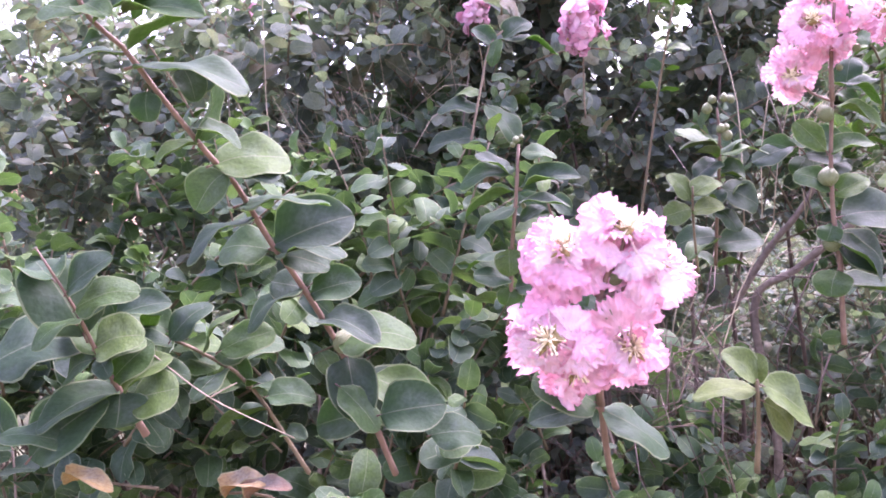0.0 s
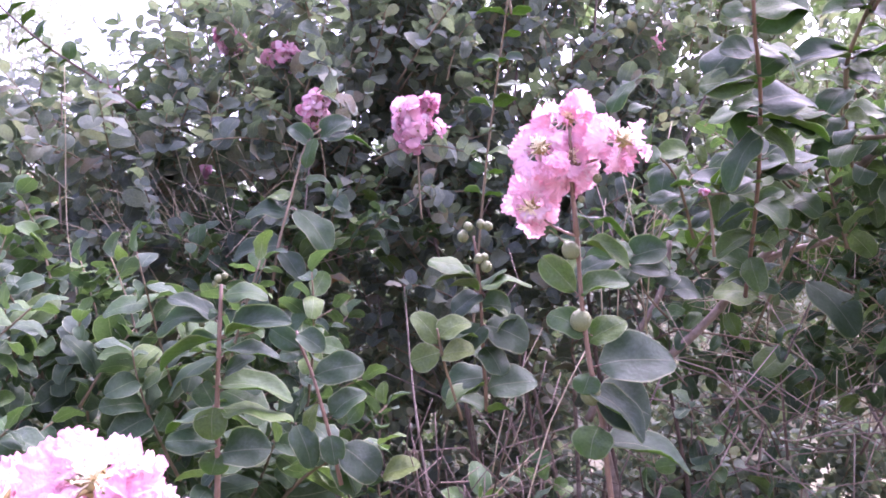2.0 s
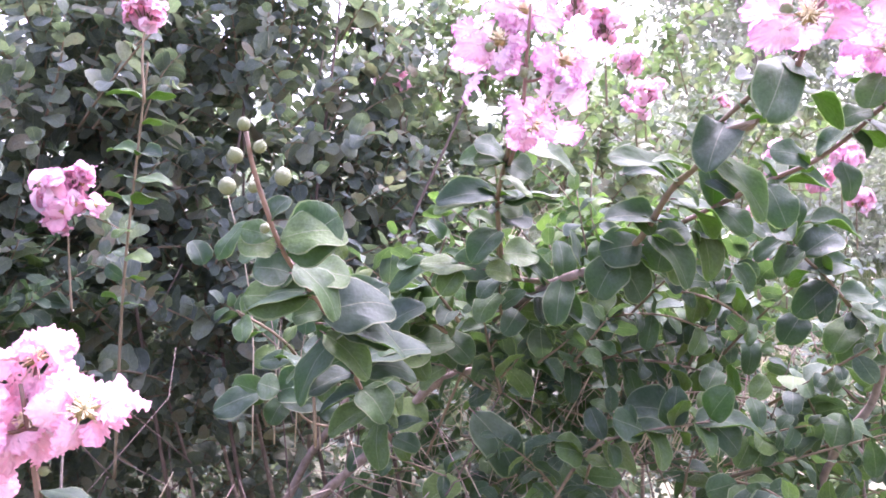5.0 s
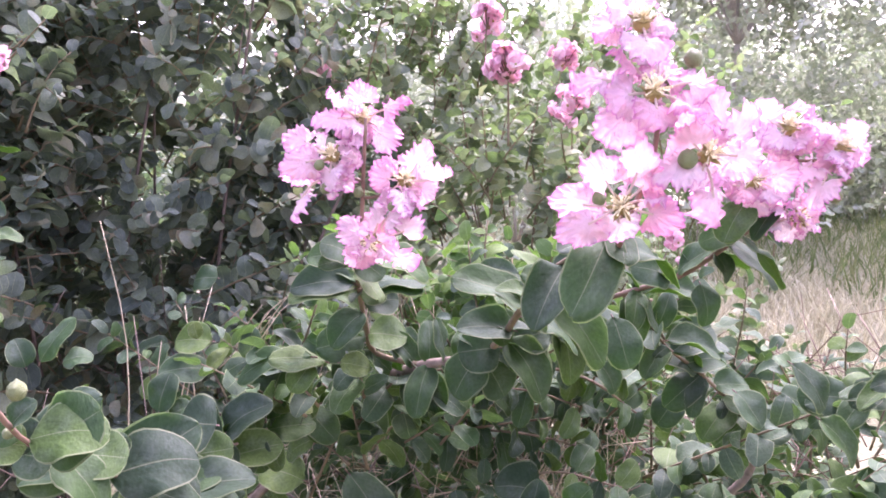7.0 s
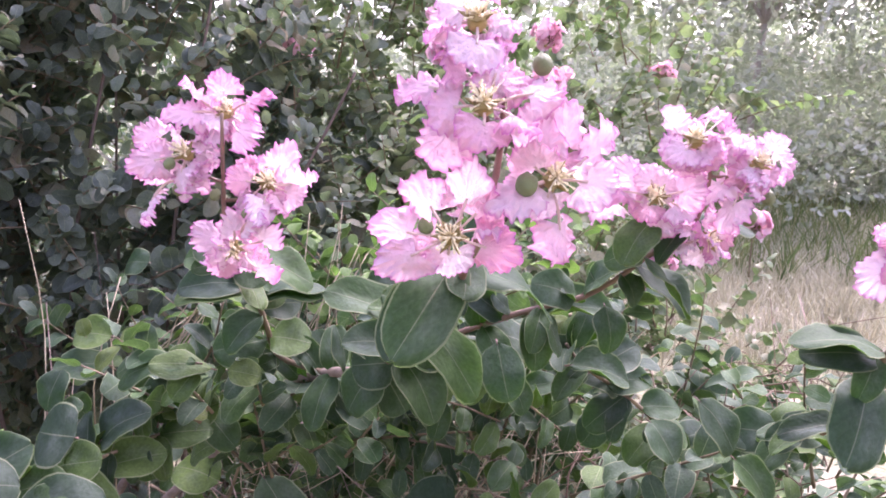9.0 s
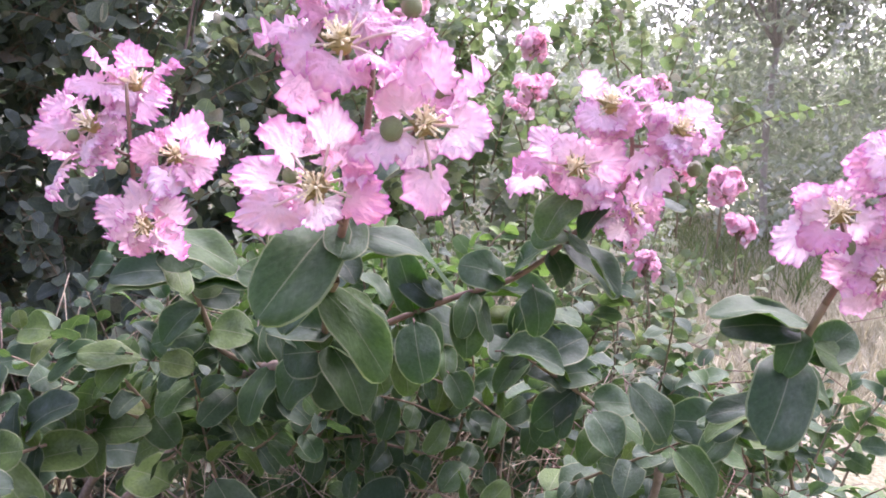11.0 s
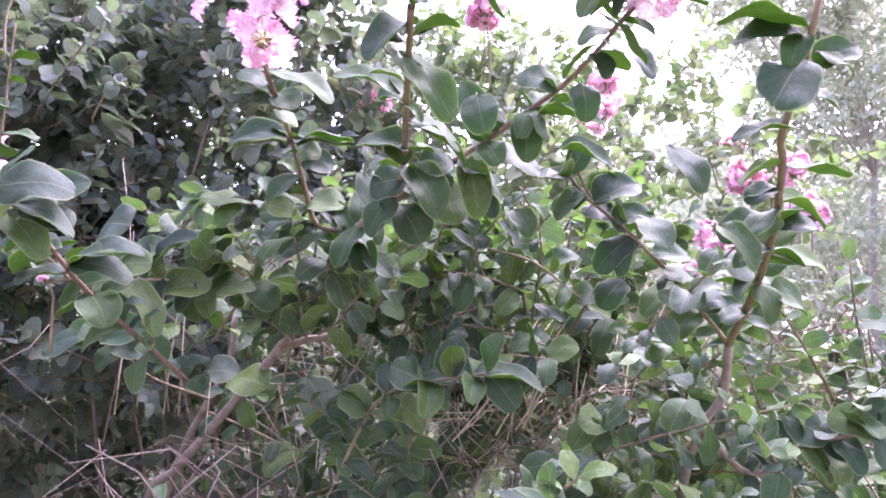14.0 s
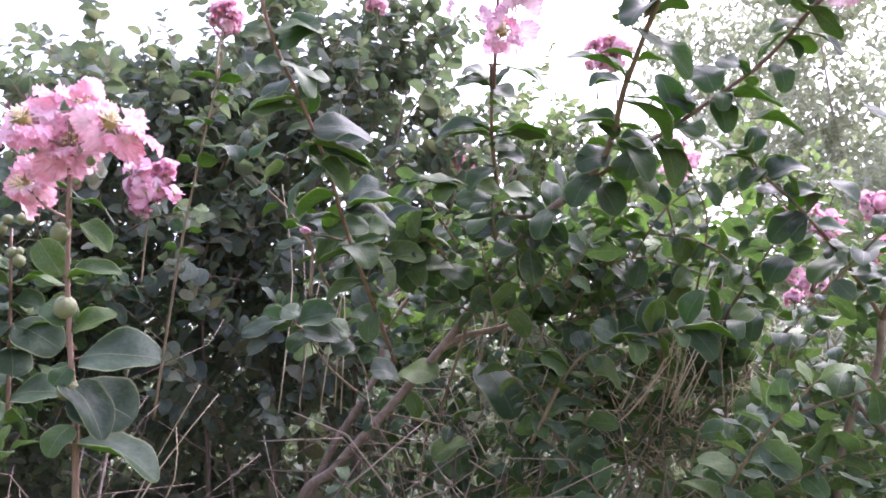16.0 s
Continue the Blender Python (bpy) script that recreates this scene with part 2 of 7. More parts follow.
def unit(v):
    v = np.asarray(v, float)
    return v / max(np.linalg.norm(v), 1e-9)


def mesh_of(name, verts, faces, mats, uv=None, slots=None, smooth=True):
    me = bpy.data.meshes.new(name)
    me.from_pydata([tuple(v) for v in verts], [], [tuple(f) for f in faces])
    for m in mats:
        me.materials.append(m)
    if uv is not None:
        layer = me.uv_layers.new(name="blade")
        idx = np.empty(len(me.loops), int)
        me.loops.foreach_get("vertex_index", idx)
        layer.data.foreach_set("uv", np.asarray(uv, np.float32)[idx].ravel())
    if slots is not None:
        me.polygons.foreach_set("material_index", np.asarray(slots, np.int32))
    me.polygons.foreach_set("use_smooth", np.full(len(me.polygons), smooth))
    me.update()
    return me


def part(name, mesh, parent, label="", m=None):
    """Links a mesh, given in world places, as one object under a thing or under a part."""
    ob = new(name, mesh)
    ob.parent = parent
    if parent.parent is None:
        ob.matrix_parent_inverse = Matrix.Translation(-parent.location)
    if m is not None:
        ob.matrix_basis = m
    return tagged(ob, label)


def thing(name, foot, label, category, group=""):
    ob = new(name)
    ob.location = foot
    return tagged(ob, label, category, group)


def smooth_line(points, step=0.012):
    """A rounded line through a few points (Catmull-Rom)."""
    p = np.asarray(points, float)
    p = np.vstack([2 * p[0] - p[1], p, 2 * p[-1] - p[-2]])
    out = []
    for a, b, c, d in zip(p[:-3], p[1:-2], p[2:-1], p[3:]):
        k = max(2, int(np.linalg.norm(c - b) / step))
        for s in np.linspace(0, 1, k, endpoint=False):
            out.append(0.5 * (2 * b + (c - a) * s + (2 * a - 5 * b + 4 * c - d) * s * s + (3 * b - a - 3 * c + d) * s**3))
    return np.array(out + [p[-2]])


def tube(line, r0, r1, sides=7, knots=0.0):
    """A tapered stem along a line, slightly thickened at its knots."""
    line = np.asarray(line, float)
    tang = np.gradient(line, axis=0)
    tang /= np.linalg.norm(tang, axis=1)[:, None] + 1e-9
    ref = unit(np.cross(tang[0], (0.31, 0.77, 0.55)))
    verts, faces = [], []
    ang = np.linspace(0, 2 * np.pi, sides, endpoint=False)
    for i, (c, t) in enumerate(zip(line, tang)):
        ref = unit(ref - t * (ref @ t))
        side = np.cross(t, ref)
        r = (r0 + (r1 - r0) * i / max(len(line) - 1, 1)) * (1 + knots * (i % 5 == 0))
        verts += [c + r * (math.cos(a) * ref + math.sin(a) * side) for a in ang]
    for i in range(len(line) - 1):
        for j in range(sides):
            k = (j + 1) % sides
            faces.append((i * sides + j, i * sides + k, (i + 1) * sides + k, (i + 1) * sides + j))
    faces.append(tuple(range(sides))[::-1])
    faces.append(tuple(len(verts) - sides + j for j in range(sides)))
    return verts, faces


def tubes(lines):
    """Several stems (line, r0, r1, sides) as one list of vertices and faces."""
    verts, faces = [], []
    for line, r0, r1, sides in lines:
        v, f = tube(line, r0, r1, sides)
        faces += [tuple(i + len(verts) for i in face) for face in f]
        verts += v
    return verts, faces


def blade(rows, cols, fold, bend, wave, twist, blunt, seed):
    """A leaf blade 1 long and 1 wide at most: grid of points with their own coordinates."""
    r = np.random.default_rng(seed)
    ph = r.uniform(0, 6.28, 3)
    pts, uv = [], []
    for i in range(rows + 1):
        v = (1 - math.cos(math.pi * (0.08 + 0.92 * i / rows))) / 2
        w = max(0.02, 0.5 * (1 - abs(2 * v ** (0.85 * blunt) - 1) ** 2.3) ** 0.5 * min(1.0, (v / 0.16) ** 0.45))
        if i == rows:
            w = 0.07
        for j in range(cols + 1):
            u = 2 * j / cols - 1
            x = u * w
            z = fold * x * x * 1.5 - bend * v * v + wave * abs(u) * math.sin(9 * v + ph[0 if u < 0 else 1]) * w * 2 + 0.016 * math.sin(5 * u + ph[2]) * math.sin(8 * v + ph[1])
            z -= 0.3 * w * max(0.0, abs(u) - 0.5) ** 2 + 0.25 * bend * max(0.0, v - 0.6) ** 2
            y = v - 0.25 * bend * v**3
            a = twist * v
            pts.append((x * math.cos(a) - z * math.sin(a), y, z * math.cos(a) + x * math.sin(a)))
            uv.append((u / 2 + 0.5, v))
    faces = [(i * (cols + 1) + j, i * (cols + 1) + j + 1, (i + 1) * (cols + 1) + j + 1, (i + 1) * (cols + 1) + j) for i in range(rows) for j in range(cols)]
    return np.array(pts), faces, np.array(uv)


def two_sided(name, top, under, *shape):
    """A leaf with an upper and a lower face of different colour, and its stalk."""
    p, f, uv = blade(11, 6, *shape)
    f = [t for q in f for t in ((q[0], q[1], q[2]), (q[0], q[2], q[3]))]
    n = len(p)
    low = p - (0, 0, 0.010)
    st, sf = tube([(0, -0.07, -0.01), (0, 0.0, -0.006), (0, 0.05, -0.004)], 0.016, 0.012, 5)
    verts = np.vstack([p, low, st])
    faces = f + [tuple(i + n for i in q[::-1]) for q in f] + [tuple(i + 2 * n for i in q) for q in sf]
    slots = [0] * len(f) + [1] * len(f) + [2] * len(sf)
    return mesh_of(name, verts, faces, [top, under, RED_TWIG], np.vstack([uv, uv, np.zeros((len(st), 2)) + 0.3]), slots)


SHAPES = [(0.35, 0.26, 0.05, 0.12, 1.15, 1), (0.20, 0.34, 0.05, -0.2, 1.25, 2), (0.45, 0.38, 0.04, 0.15, 1.1, 3), (0.05, 0.24, 0.06, 0.30, 1.3, 4),
          (0.55, 0.32, 0.05, -0.25, 1.2, 5), (0.15, 0.48, 0.06, 0.2, 1.05, 6)]
LEAVES = [two_sided("leaf", LEAF_TOP, LEAF_UNDER, *s) for s in SHAPES]
YOUNG_LEAVES = [two_sided("young_leaf", YOUNG_TOP, YOUNG_UNDER, *s) for s in SHAPES[:4]]
DRY_LEAVES = [two_sided("dry_leaf", DRY_LEAF, DRY_LEAF, 0.9, 0.55, 0.14, 0.7, 1.2, s) for s in (11, 12)]


def blade_pose(base, tip, wide, facing, roll=0.0):
    """The pose that lays a blade from base to tip, its upper face turned to facing as far as it can."""
    base, tip = np.asarray(base, float), np.asarray(tip, float)
    long = np.linalg.norm(tip - base)
    y = (tip - base) / long
    z = unit(np.asarray(facing, float) - y * (np.asarray(facing, float) @ y))
    x = np.cross(y, z)
    if roll:
        c, s = math.cos(roll), math.sin(roll)
        x, z = c * x + s * z, c * z - s * x
    m = Matrix.Identity(4)
    for i in range(3):
        m[i][0], m[i][1], m[i][2], m[i][3] = x[i] * wide, y[i] * long, z[i] * long, base[i]
    return m


def scatter(name, blades, mats, forms):
    """Many leaves joined into one mesh: blades are (base, way, normal, length, width)."""
    base, way, nrm, long, wide = (np.array(v, float) for v in blades)
    way /= np.linalg.norm(way, axis=1)[:, None] + 1e-9
    nrm = nrm - way * (nrm * way).sum(1)[:, None]
    nrm /= np.linalg.norm(nrm, axis=1)[:, None] + 1e-9
    side = np.cross(way, nrm)
    pick = rng.integers(0, len(forms), len(base))
    verts, faces, uvs, count = [], [], [], 0
    for k, (p, f, uv) in enumerate(forms):
        sel = np.nonzero(pick == k)[0]
        if not len(sel):
            continue
        v = (base[sel, None] + p[None, :, :1] * (wide[sel, None, None] * side[sel, None]) + p[None, :, 1:2] * (long[sel, None, None] * way[sel, None])
             + p[None, :, 2:] * (long[sel, None, None] * nrm[sel, None]))
        verts.append(v.reshape(-1, 3))
        uvs.append(np.tile(uv, (len(sel), 1)))
        off = count + np.arange(len(sel))[:, None, None] * len(p)
        faces.append((np.array(f)[None] + off).reshape(-1, 4))
        count += len(sel) * len(p)
    verts, faces, uvs = np.vstack(verts), np.vstack(faces), np.vstack(uvs)
    me = bpy.data.meshes.new(name)
    me.vertices.add(len(verts)), me.loops.add(faces.size), me.polygons.add(len(faces))
    me.vertices.foreach_set("co", verts.astype(np.float32).ravel())
    me.loops.foreach_set("vertex_index", faces.astype(np.int32).ravel())
    me.polygons.foreach_set("loop_start", np.arange(0, faces.size, 4, dtype=np.int32))
    me.uv_layers.new(name="blade").data.foreach_set("uv", uvs[faces.ravel()].astype(np.float32).ravel())
    me.polygons.foreach_set("use_smooth", np.full(len(faces), True))
    for m in mats:
        me.materials.append(m)
    me.update(calc_edges=True)
    me.validate()
    return me


FORMS = [blade(5, 2, *s) for s in SHAPES]
NEAR_FORMS = [blade(6, 4, *s) for s in SHAPES]
GRASS_FORMS = [blade(4, 2, 0.0, b, 0.0, 0.0, 0.6, 9) for b in (0.1, 0.3, 0.5)]
SMALL_FORMS = [blade(3, 2, *s) for s in SHAPES]


def leafy_shoots(starts, ways, lengths, leaf=0.036, gap=0.017, droop=0.15):
    """Shoots with leaf pairs left and right of them: their lines, and the blades."""
    lines, blades = [], ([], [], [], [], [])
    for s, w, long in zip(starts, ways, lengths):
        w = unit(w)
        bow = unit(rng.normal(0, 1, 3)) * 0.18 * long
        n = max(3, int(long / 0.03))
        k = np.linspace(0, 1, n + 1)[:, None]
        line = s + w * long * k + bow * (k * k) - UP * droop * long * k * k
        lines.append((line, 0.0016 + 0.004 * long, 0.0009, 4))
        side = unit(np.cross(w, unit(rng.normal(0, 1, 3) * (1, 1, 0.4))))
        for i, d in enumerate(np.arange(0.15 * long, long, gap)):
            q = d / long
            c = s + w * d + bow * q * q - UP * droop * long * q * q
            for sg in (-1, 1):
                turn = rng.normal(0, 0.45)
                a = unit(side * sg * math.cos(turn) + np.cross(w, side) * math.sin(turn))
                out = unit(a + w * rng.uniform(0.15, 0.8) + rng.normal(0, 0.2, 3))
                nn = unit(UP * 0.9 + w * 0.5 + rng.normal(0, 0.75, 3))
                size = leaf * rng.uniform(0.5, 1.25) * (1.0 - 0.45 * q**3)
                for b, v in zip(blades, (c, out, nn, size, size * rng.uniform(0.58, 0.80))):
                    b.append(v)
        for b, v in zip(blades, (line[-1], unit(w + rng.normal(0, 0.2, 3)), unit(UP + rng.normal(0, 0.6, 3)), leaf * 0.7, leaf * 0.4)):
            b.append(v)
    return lines, blades


# ---- petals, blossoms, buds ----
def petal_shape(seed, rows=8, cols=80):
    """A fan-shaped, strongly ruffled petal limb above a thin claw: 1 long in all; its folds spread from the claw."""
    r = np.random.default_rng(seed)
    ph = r.uniform(0, 6.28, 9)
    lean, wide = r.uniform(-0.15, 0.15), r.uniform(1.75, 2.15)
    pts, uv = [], []
    for i in range(rows + 1):
        v = 0.03 + 0.97 * i / rows
        for j in range(cols + 1):
            u = 2 * j / cols - 1
            a = wide * u + lean
            far = 0.50 - 0.08 * u * u + 0.03 * math.sin(3 * a + ph[0]) + 0.02 * math.sin(7 * a + ph[1]) + 0.012 * math.sin(13 * a + ph[2]) + 0.016 * math.sin(26 * a + ph[3])
            far *= v
            x, y = far * math.sin(a), 0.42 + far * math.cos(a)
            z = v * v * (0.045 * math.sin(2.2 * a + ph[4]) + 0.03 * math.sin(4 * a + ph[5] + v) + 0.035 * math.sin(8 * a + ph[6] + 3 * v) + 0.045 * v * math.sin(15 * a + ph[7] - 4 * v) + 0.04 * v * v * math.sin(27 * a + ph[3] + 5 * v))
            z += 0.035 * math.sin(11 * v + ph[8] + 2 * u) * v - 0.10 * v * v + 0.04
            pts.append((x, y, z))
            uv.append((j / cols, v))
    faces = [(i * (cols + 1) + j, i * (cols + 1) + j + 1, (i + 1) * (cols + 1) + j + 1, (i + 1) * (cols + 1) + j) for i in range(rows) for j in range(cols)]
    return np.array(pts), faces, np.array(uv)


def petal_mesh(seed, mat):
    p, f, uv = petal_shape(seed)
    cv, cf = tube(smooth_line([(0, 0, -0.06), (0, 0.12, 0.02), (0, 0.3, 0.05), (0, 0.42, 0.04), (0, 0.48, 0.035)], 0.1), 0.020, 0.028, 6)
    n = len(p)
    return mesh_of("petal", np.vstack([p, cv]), f + [tuple(i + n for i in q) for q in cf], [mat, CLAW],
                   np.vstack([uv, np.zeros((len(cv), 2))]), [0] * len(f) + [1] * len(cf))


def ball(r, centre, squash=1.0, ribs=0, seg=10, rows=7, point=0.0):
    """A bud: a ribbed, slightly pointed ball."""
    verts, faces = [], []
    for i in range(rows + 1):
        a = math.pi * i / rows
        for j in range(seg):
            b = 2 * math.pi * j / seg
            k = r * (1 + (0.05 if ribs and j % 2 else 0)) * math.sin(a)
            verts.append((centre[0] + k * math.cos(b), centre[1] + k * math.sin(b), centre[2] + r * squash * math.cos(a) + (point * r if i == 0 else 0)))
    for i in range(rows):
        for j in range(seg):
            faces.append((i * seg + j, i * seg + (j + 1) % seg, (i + 1) * seg + (j + 1) % seg, (i + 1) * seg + j))
    return verts, faces


def calyx_mesh():
    """The green cup of a blossom with six pointed lobes."""
    verts, faces = ball(0.0042, (0, 0, 0), 1.0, 1, 12, 6)
    for k in range(6):
        a = k * math.pi / 3
        n = len(verts)
        c, s = math.cos(a), math.sin(a)
        verts += [(0.0032 * c - 0.002 * s, 0.0032 * s + 0.002 * c, 0.002), (0.0032 * c + 0.002 * s, 0.0032 * s - 0.002 * c, 0.002), (0.0085 * c, 0.0085 * s, 0.0055), (0.0045 * c, 0.0045 * s, 0.0045)]
        faces += [(n, n + 1, n + 2), (n, n + 2, n + 3), (n + 1, n + 3, n + 2)]
    return mesh_of("calyx", verts, faces, [CAPSULE])


def stamen_mesh(seed):
    """A tuft of thin yellow threads with anthers."""
    r = np.random.default_rng(seed)
    verts, faces = [], []
    for _ in range(30):
        d = unit(r.normal(0, 0.5, 3) + (0, 0, 0.9))
        tip = d * r.uniform(0.005, 0.011) + (0, 0, 0.002)
        for v, f in (tube([(0, 0, 0.002), tip * 0.6 + (0, 0, 0.001), tip], 0.0005, 0.0004, 3), ball(0.0008, tip, 1.2, 0, 5, 3)):
            faces += [tuple(i + len(verts) for i in q) for q in f]
            verts += v
    return mesh_of("stamen_tuft", verts, faces, [STAMEN])


PETALS = [petal_mesh(s, PETAL) for s in range(8)]
PALE_PETALS = [petal_mesh(s, PALE_PETAL) for s in range(8)]
CALYX, STAMENS = calyx_mesh(), [stamen_mesh(s) for s in (3, 4)]
BUD_MESH = mesh_of("bud", *ball(0.88, (0, 0, 0), 1.08, 1, 12, 8, 0.22), [BUD])
PETAL_FORMS = [petal_shape(s, 3, 16) for s in range(5)]


def stem(parent, name, points, r0, r1, mat, label="", sides=8):
    v, f = tube(smooth_line(points), r0, r1, sides, 0.12)
    return part(name, mesh_of(name, v, f, [mat]), parent, label)


OPEN_SIDE = np.array((0.55, 0.12, 1.35))


def leaf(parent, base, tip, wide, facing, form=0, kind=LEAVES):
    """One leaf; those that droop arch out towards the open side of the row."""
    base, tip, facing = (np.asarray(v, float) for v in (base, tip, facing))
    drop = base[2] - tip[2]
    if drop > 0.3 * np.linalg.norm(tip - base) and kind is LEAVES:
        long = np.linalg.norm(tip - base)
        tip = tip + unit(OPEN_SIDE - tip) * drop * 0.7
        tip = base + (tip - base) * min(1.0, 1.1 * long / np.linalg.norm(tip - base))
        facing = facing + UP * 0.4
    name = {id(LEAVES): "leaf", id(YOUNG_LEAVES): "young_leaf", id(DRY_LEAVES): "dry_leaf"}[id(kind)]
    return part(name, kind[form % len(kind)], parent, "", blade_pose(base, tip, wide, facing))


def leaf_pairs(parent, points, k0, k1, gap, size, kind=LEAVES):
    """Leaf pairs along a shoot, each pair turned against the last, arching out and down."""
    line = smooth_line(points, 0.004)
    run = np.r_[0, np.cumsum(np.linalg.norm(np.diff(line, axis=0), axis=1))]
    face = np.array((-0.25, -0.95, 0.2))
    for n, d in enumerate(np.arange(k0 * run[-1], k1 * run[-1], gap)):
        i = min(np.searchsorted(run, d), len(line) - 2)
        w = unit(line[i + 1] - line[i])
        side = unit(np.cross(w, face))
        deep = np.cross(w, side)
        turn = rng.normal(0.5 if n % 2 else -0.5, 0.3)
        for sg in (-1, 1):
            if rng.random() < 0.14:
                continue
            out = unit(sg * (side * math.cos(turn) + deep * math.sin(turn)) + w * rng.uniform(0.05, 0.45) + UP * 0.32 + rng.normal(0, 0.15, 3))
            s = size * rng.uniform(0.6, 1.25)
            nn = unit(UP * 0.9 + w * 0.45 + face * 0.12 + rng.normal(0, 0.38, 3))
            leaf(parent, line[i] + rng.normal(0, 0.001, 3), line[i] + out * s, s * rng.uniform(0.50, 0.64), nn, int(rng.integers(6)), kind)


def bud(parent, centre, r):
    m = Matrix.Translation(centre) @ Euler((rng.uniform(-0.5, 0.5), rng.uniform(-0.5, 0.5), rng.uniform(0, 6))).to_matrix().to_4x4() @ Matrix.Diagonal((r, r, r, 1))
    return part("bud", BUD_MESH, parent, "", m)


def aim(centre, way, scale=1.0):
    q = Vector(way).to_track_quat("Z", "Y").to_matrix().to_4x4()
    return Matrix.Translation(centre) @ q @ Matrix.Diagonal((scale, scale, scale, 1))


def blossom(cluster, heart, petals, facing, size=1.0, more=8, meshes=PETALS):
    """Petals on thin claws from their heart to where each limb lies, some more in a ring round it, with calyx and stamens."""
    facing = unit(facing)
    limbs = [np.asarray(p, float) for p in petals]
    across = unit(np.cross(facing, UP + 0.1))
    for k in range(more):
        a = 6.28 * k / more + rng.uniform(-0.5, 0.5)
        ring = across * math.cos(a) + np.cross(facing, across) * math.sin(a)
        limbs.append(heart + ring * rng.uniform(0.012, 0.021) - facing * rng.uniform(0.0, 0.010))
    for p in limbs:
        way = unit(p - heart)
        long = min(0.040, max(0.027, np.linalg.norm(p - heart) / 0.68))
        nn = unit(facing + rng.normal(0, 0.6, 3))
        base = p - way * 0.68 * long
        part("petal", meshes[rng.integers(len(meshes))], cluster, "", blade_pose(base, base + way * long, rng.uniform(0.023, 0.030) * size, nn))
    part("calyx", CALYX, cluster, "", aim(heart, facing, 1.1))
    part("stamen_tuft", STAMENS[rng.integers(2)], cluster, "", aim(heart + facing * 0.001, facing, 0.95))


def panicle(parent, stalk, hearts, label):
    """The stalk of a flower cluster with a branchlet to every heart; blossoms and buds hang on it as sub-parts."""
    line = smooth_line(stalk)
    lines = [(line, 0.0022, 0.0012, 6)]
    for h in hearts:
        k = line[np.argmin(np.linalg.norm(line - np.asarray(h) + UP * 0.02, axis=1))]
        mid = (k + np.asarray(h)) / 2 - UP * 0.004
        lines.append((smooth_line([k, mid, h]), 0.0013, 0.0010, 5))
    v, f = tubes(lines)
    return part("panicle", mesh_of("panicle", v, f, [RED_TWIG]), parent, label)


def far_cluster(parent, centre, r, tall=1.0, n=14, label="small pink flower cluster"):
    """A flower cluster seen from farther off: its frilled petals joined, on a stalk."""
    centre = np.asarray(centre, float)
    blades = ([], [], [], [], [])
    hearts = []
    n = int(n * 1.6)
    for _ in range(n):
        d = unit(rng.normal(0, 1, 3) + UP * 0.25)
        h = centre + d * r * rng.uniform(0.3, 0.9) * (1, 1, tall)
        hearts.append(h)
        for k in range(6):
            w = unit(np.cross(d, rng.normal(0, 1, 3)) + d * 0.35)
            s = min(0.020, r * 0.46) * rng.uniform(0.8, 1.1)
            for b, q in zip(blades, (h - w * s * 0.5, w, unit(d + rng.normal(0, 0.45, 3)), s * 1.5, s * 1.5)):
                b.append(q)
    base = centre - UP * r * tall * 1.5 + rng.normal(0, 0.01, 3)
    line = smooth_line([base - UP * 0.05, base, centre])
    v, f = tubes([(line, 0.0018, 0.001, 5)] + [(smooth_line([centre - UP * r * 0.5, h]), 0.0009, 0.0007, 4) for h in hearts])
    ob = part("panicle", mesh_of("panicle", v, f, [TWIG]), parent, label)
    tagged(part("corolla", scatter("corolla", blades, [PETALS_FAR], PETAL_FORMS), ob), kind="stuff")
    vv, ff = [], []
    for h in hearts[: n // 2]:
        bv, bf = ball(min(0.0042, r * 0.1), h - UP * 0.002, 1, 0, 7, 5)
        ff += [tuple(i + len(vv) for i in q) for q in bf]
        vv += bv
    tagged(part("calyx", mesh_of("calyx", vv, ff, [CAPSULE]), ob), kind="stuff")
    return ob


def leafy(parent, regions, mat, leaf_size=0.036, gap=0.021, long=(0.10, 0.26), forms=None, twig=TWIG, lean=(0, 0, 0)):
    """Fills oval regions (centre, radii, number of shoots) with leafy shoots: one part of leaves and one of twigs."""
    starts, ways, lengths = [], [], []
    for c, r, n in regions:
        c, r = np.asarray(c, float), np.asarray(r, float)
        for _ in range(n):
            d = unit(rng.normal(0, 1, 3))
            q = rng.uniform(0.15, 1.0) ** 0.5
            starts.append(c + d * r * q * 0.85)
            ways.append(unit(d * (0.7, 0.7, 0.4) + UP * 0.75 + rng.normal(0, 0.35, 3) + np.asarray(lean)))
            lengths.append(rng.uniform(*long))
    lines, blades = leafy_shoots(starts, ways, lengths, leaf_size, gap)
    tagged(part("foliage", scatter("foliage", blades, [mat], forms or FORMS), parent), kind="stuff")
    v, f = tubes(lines)
    tagged(part("brushwood", mesh_of("brushwood", v, f, [twig]), parent), kind="stuff")


def stems_from(parent, foot, tops, r0=0.007, r1=0.0012, mat=BARK):
    """Main stems that rise from one foot to the given tops, each with some bends."""
    foot = np.asarray(foot, float)
    for top in tops:
        top = np.asarray(top, float)
        d = top - foot
        pts = [foot + rng.normal(0, 0.03, 3) * (1, 1, 0)]
        for k in (0.3, 0.55, 0.8):
            pts.append(foot + d * (k**1.25, k**1.25, k) + rng.normal(0, 0.035, 3))
        pts.append(top)
        stem(parent, "stem", pts, r0 * rng.uniform(0.8, 1.2), r1, mat, sides=7)


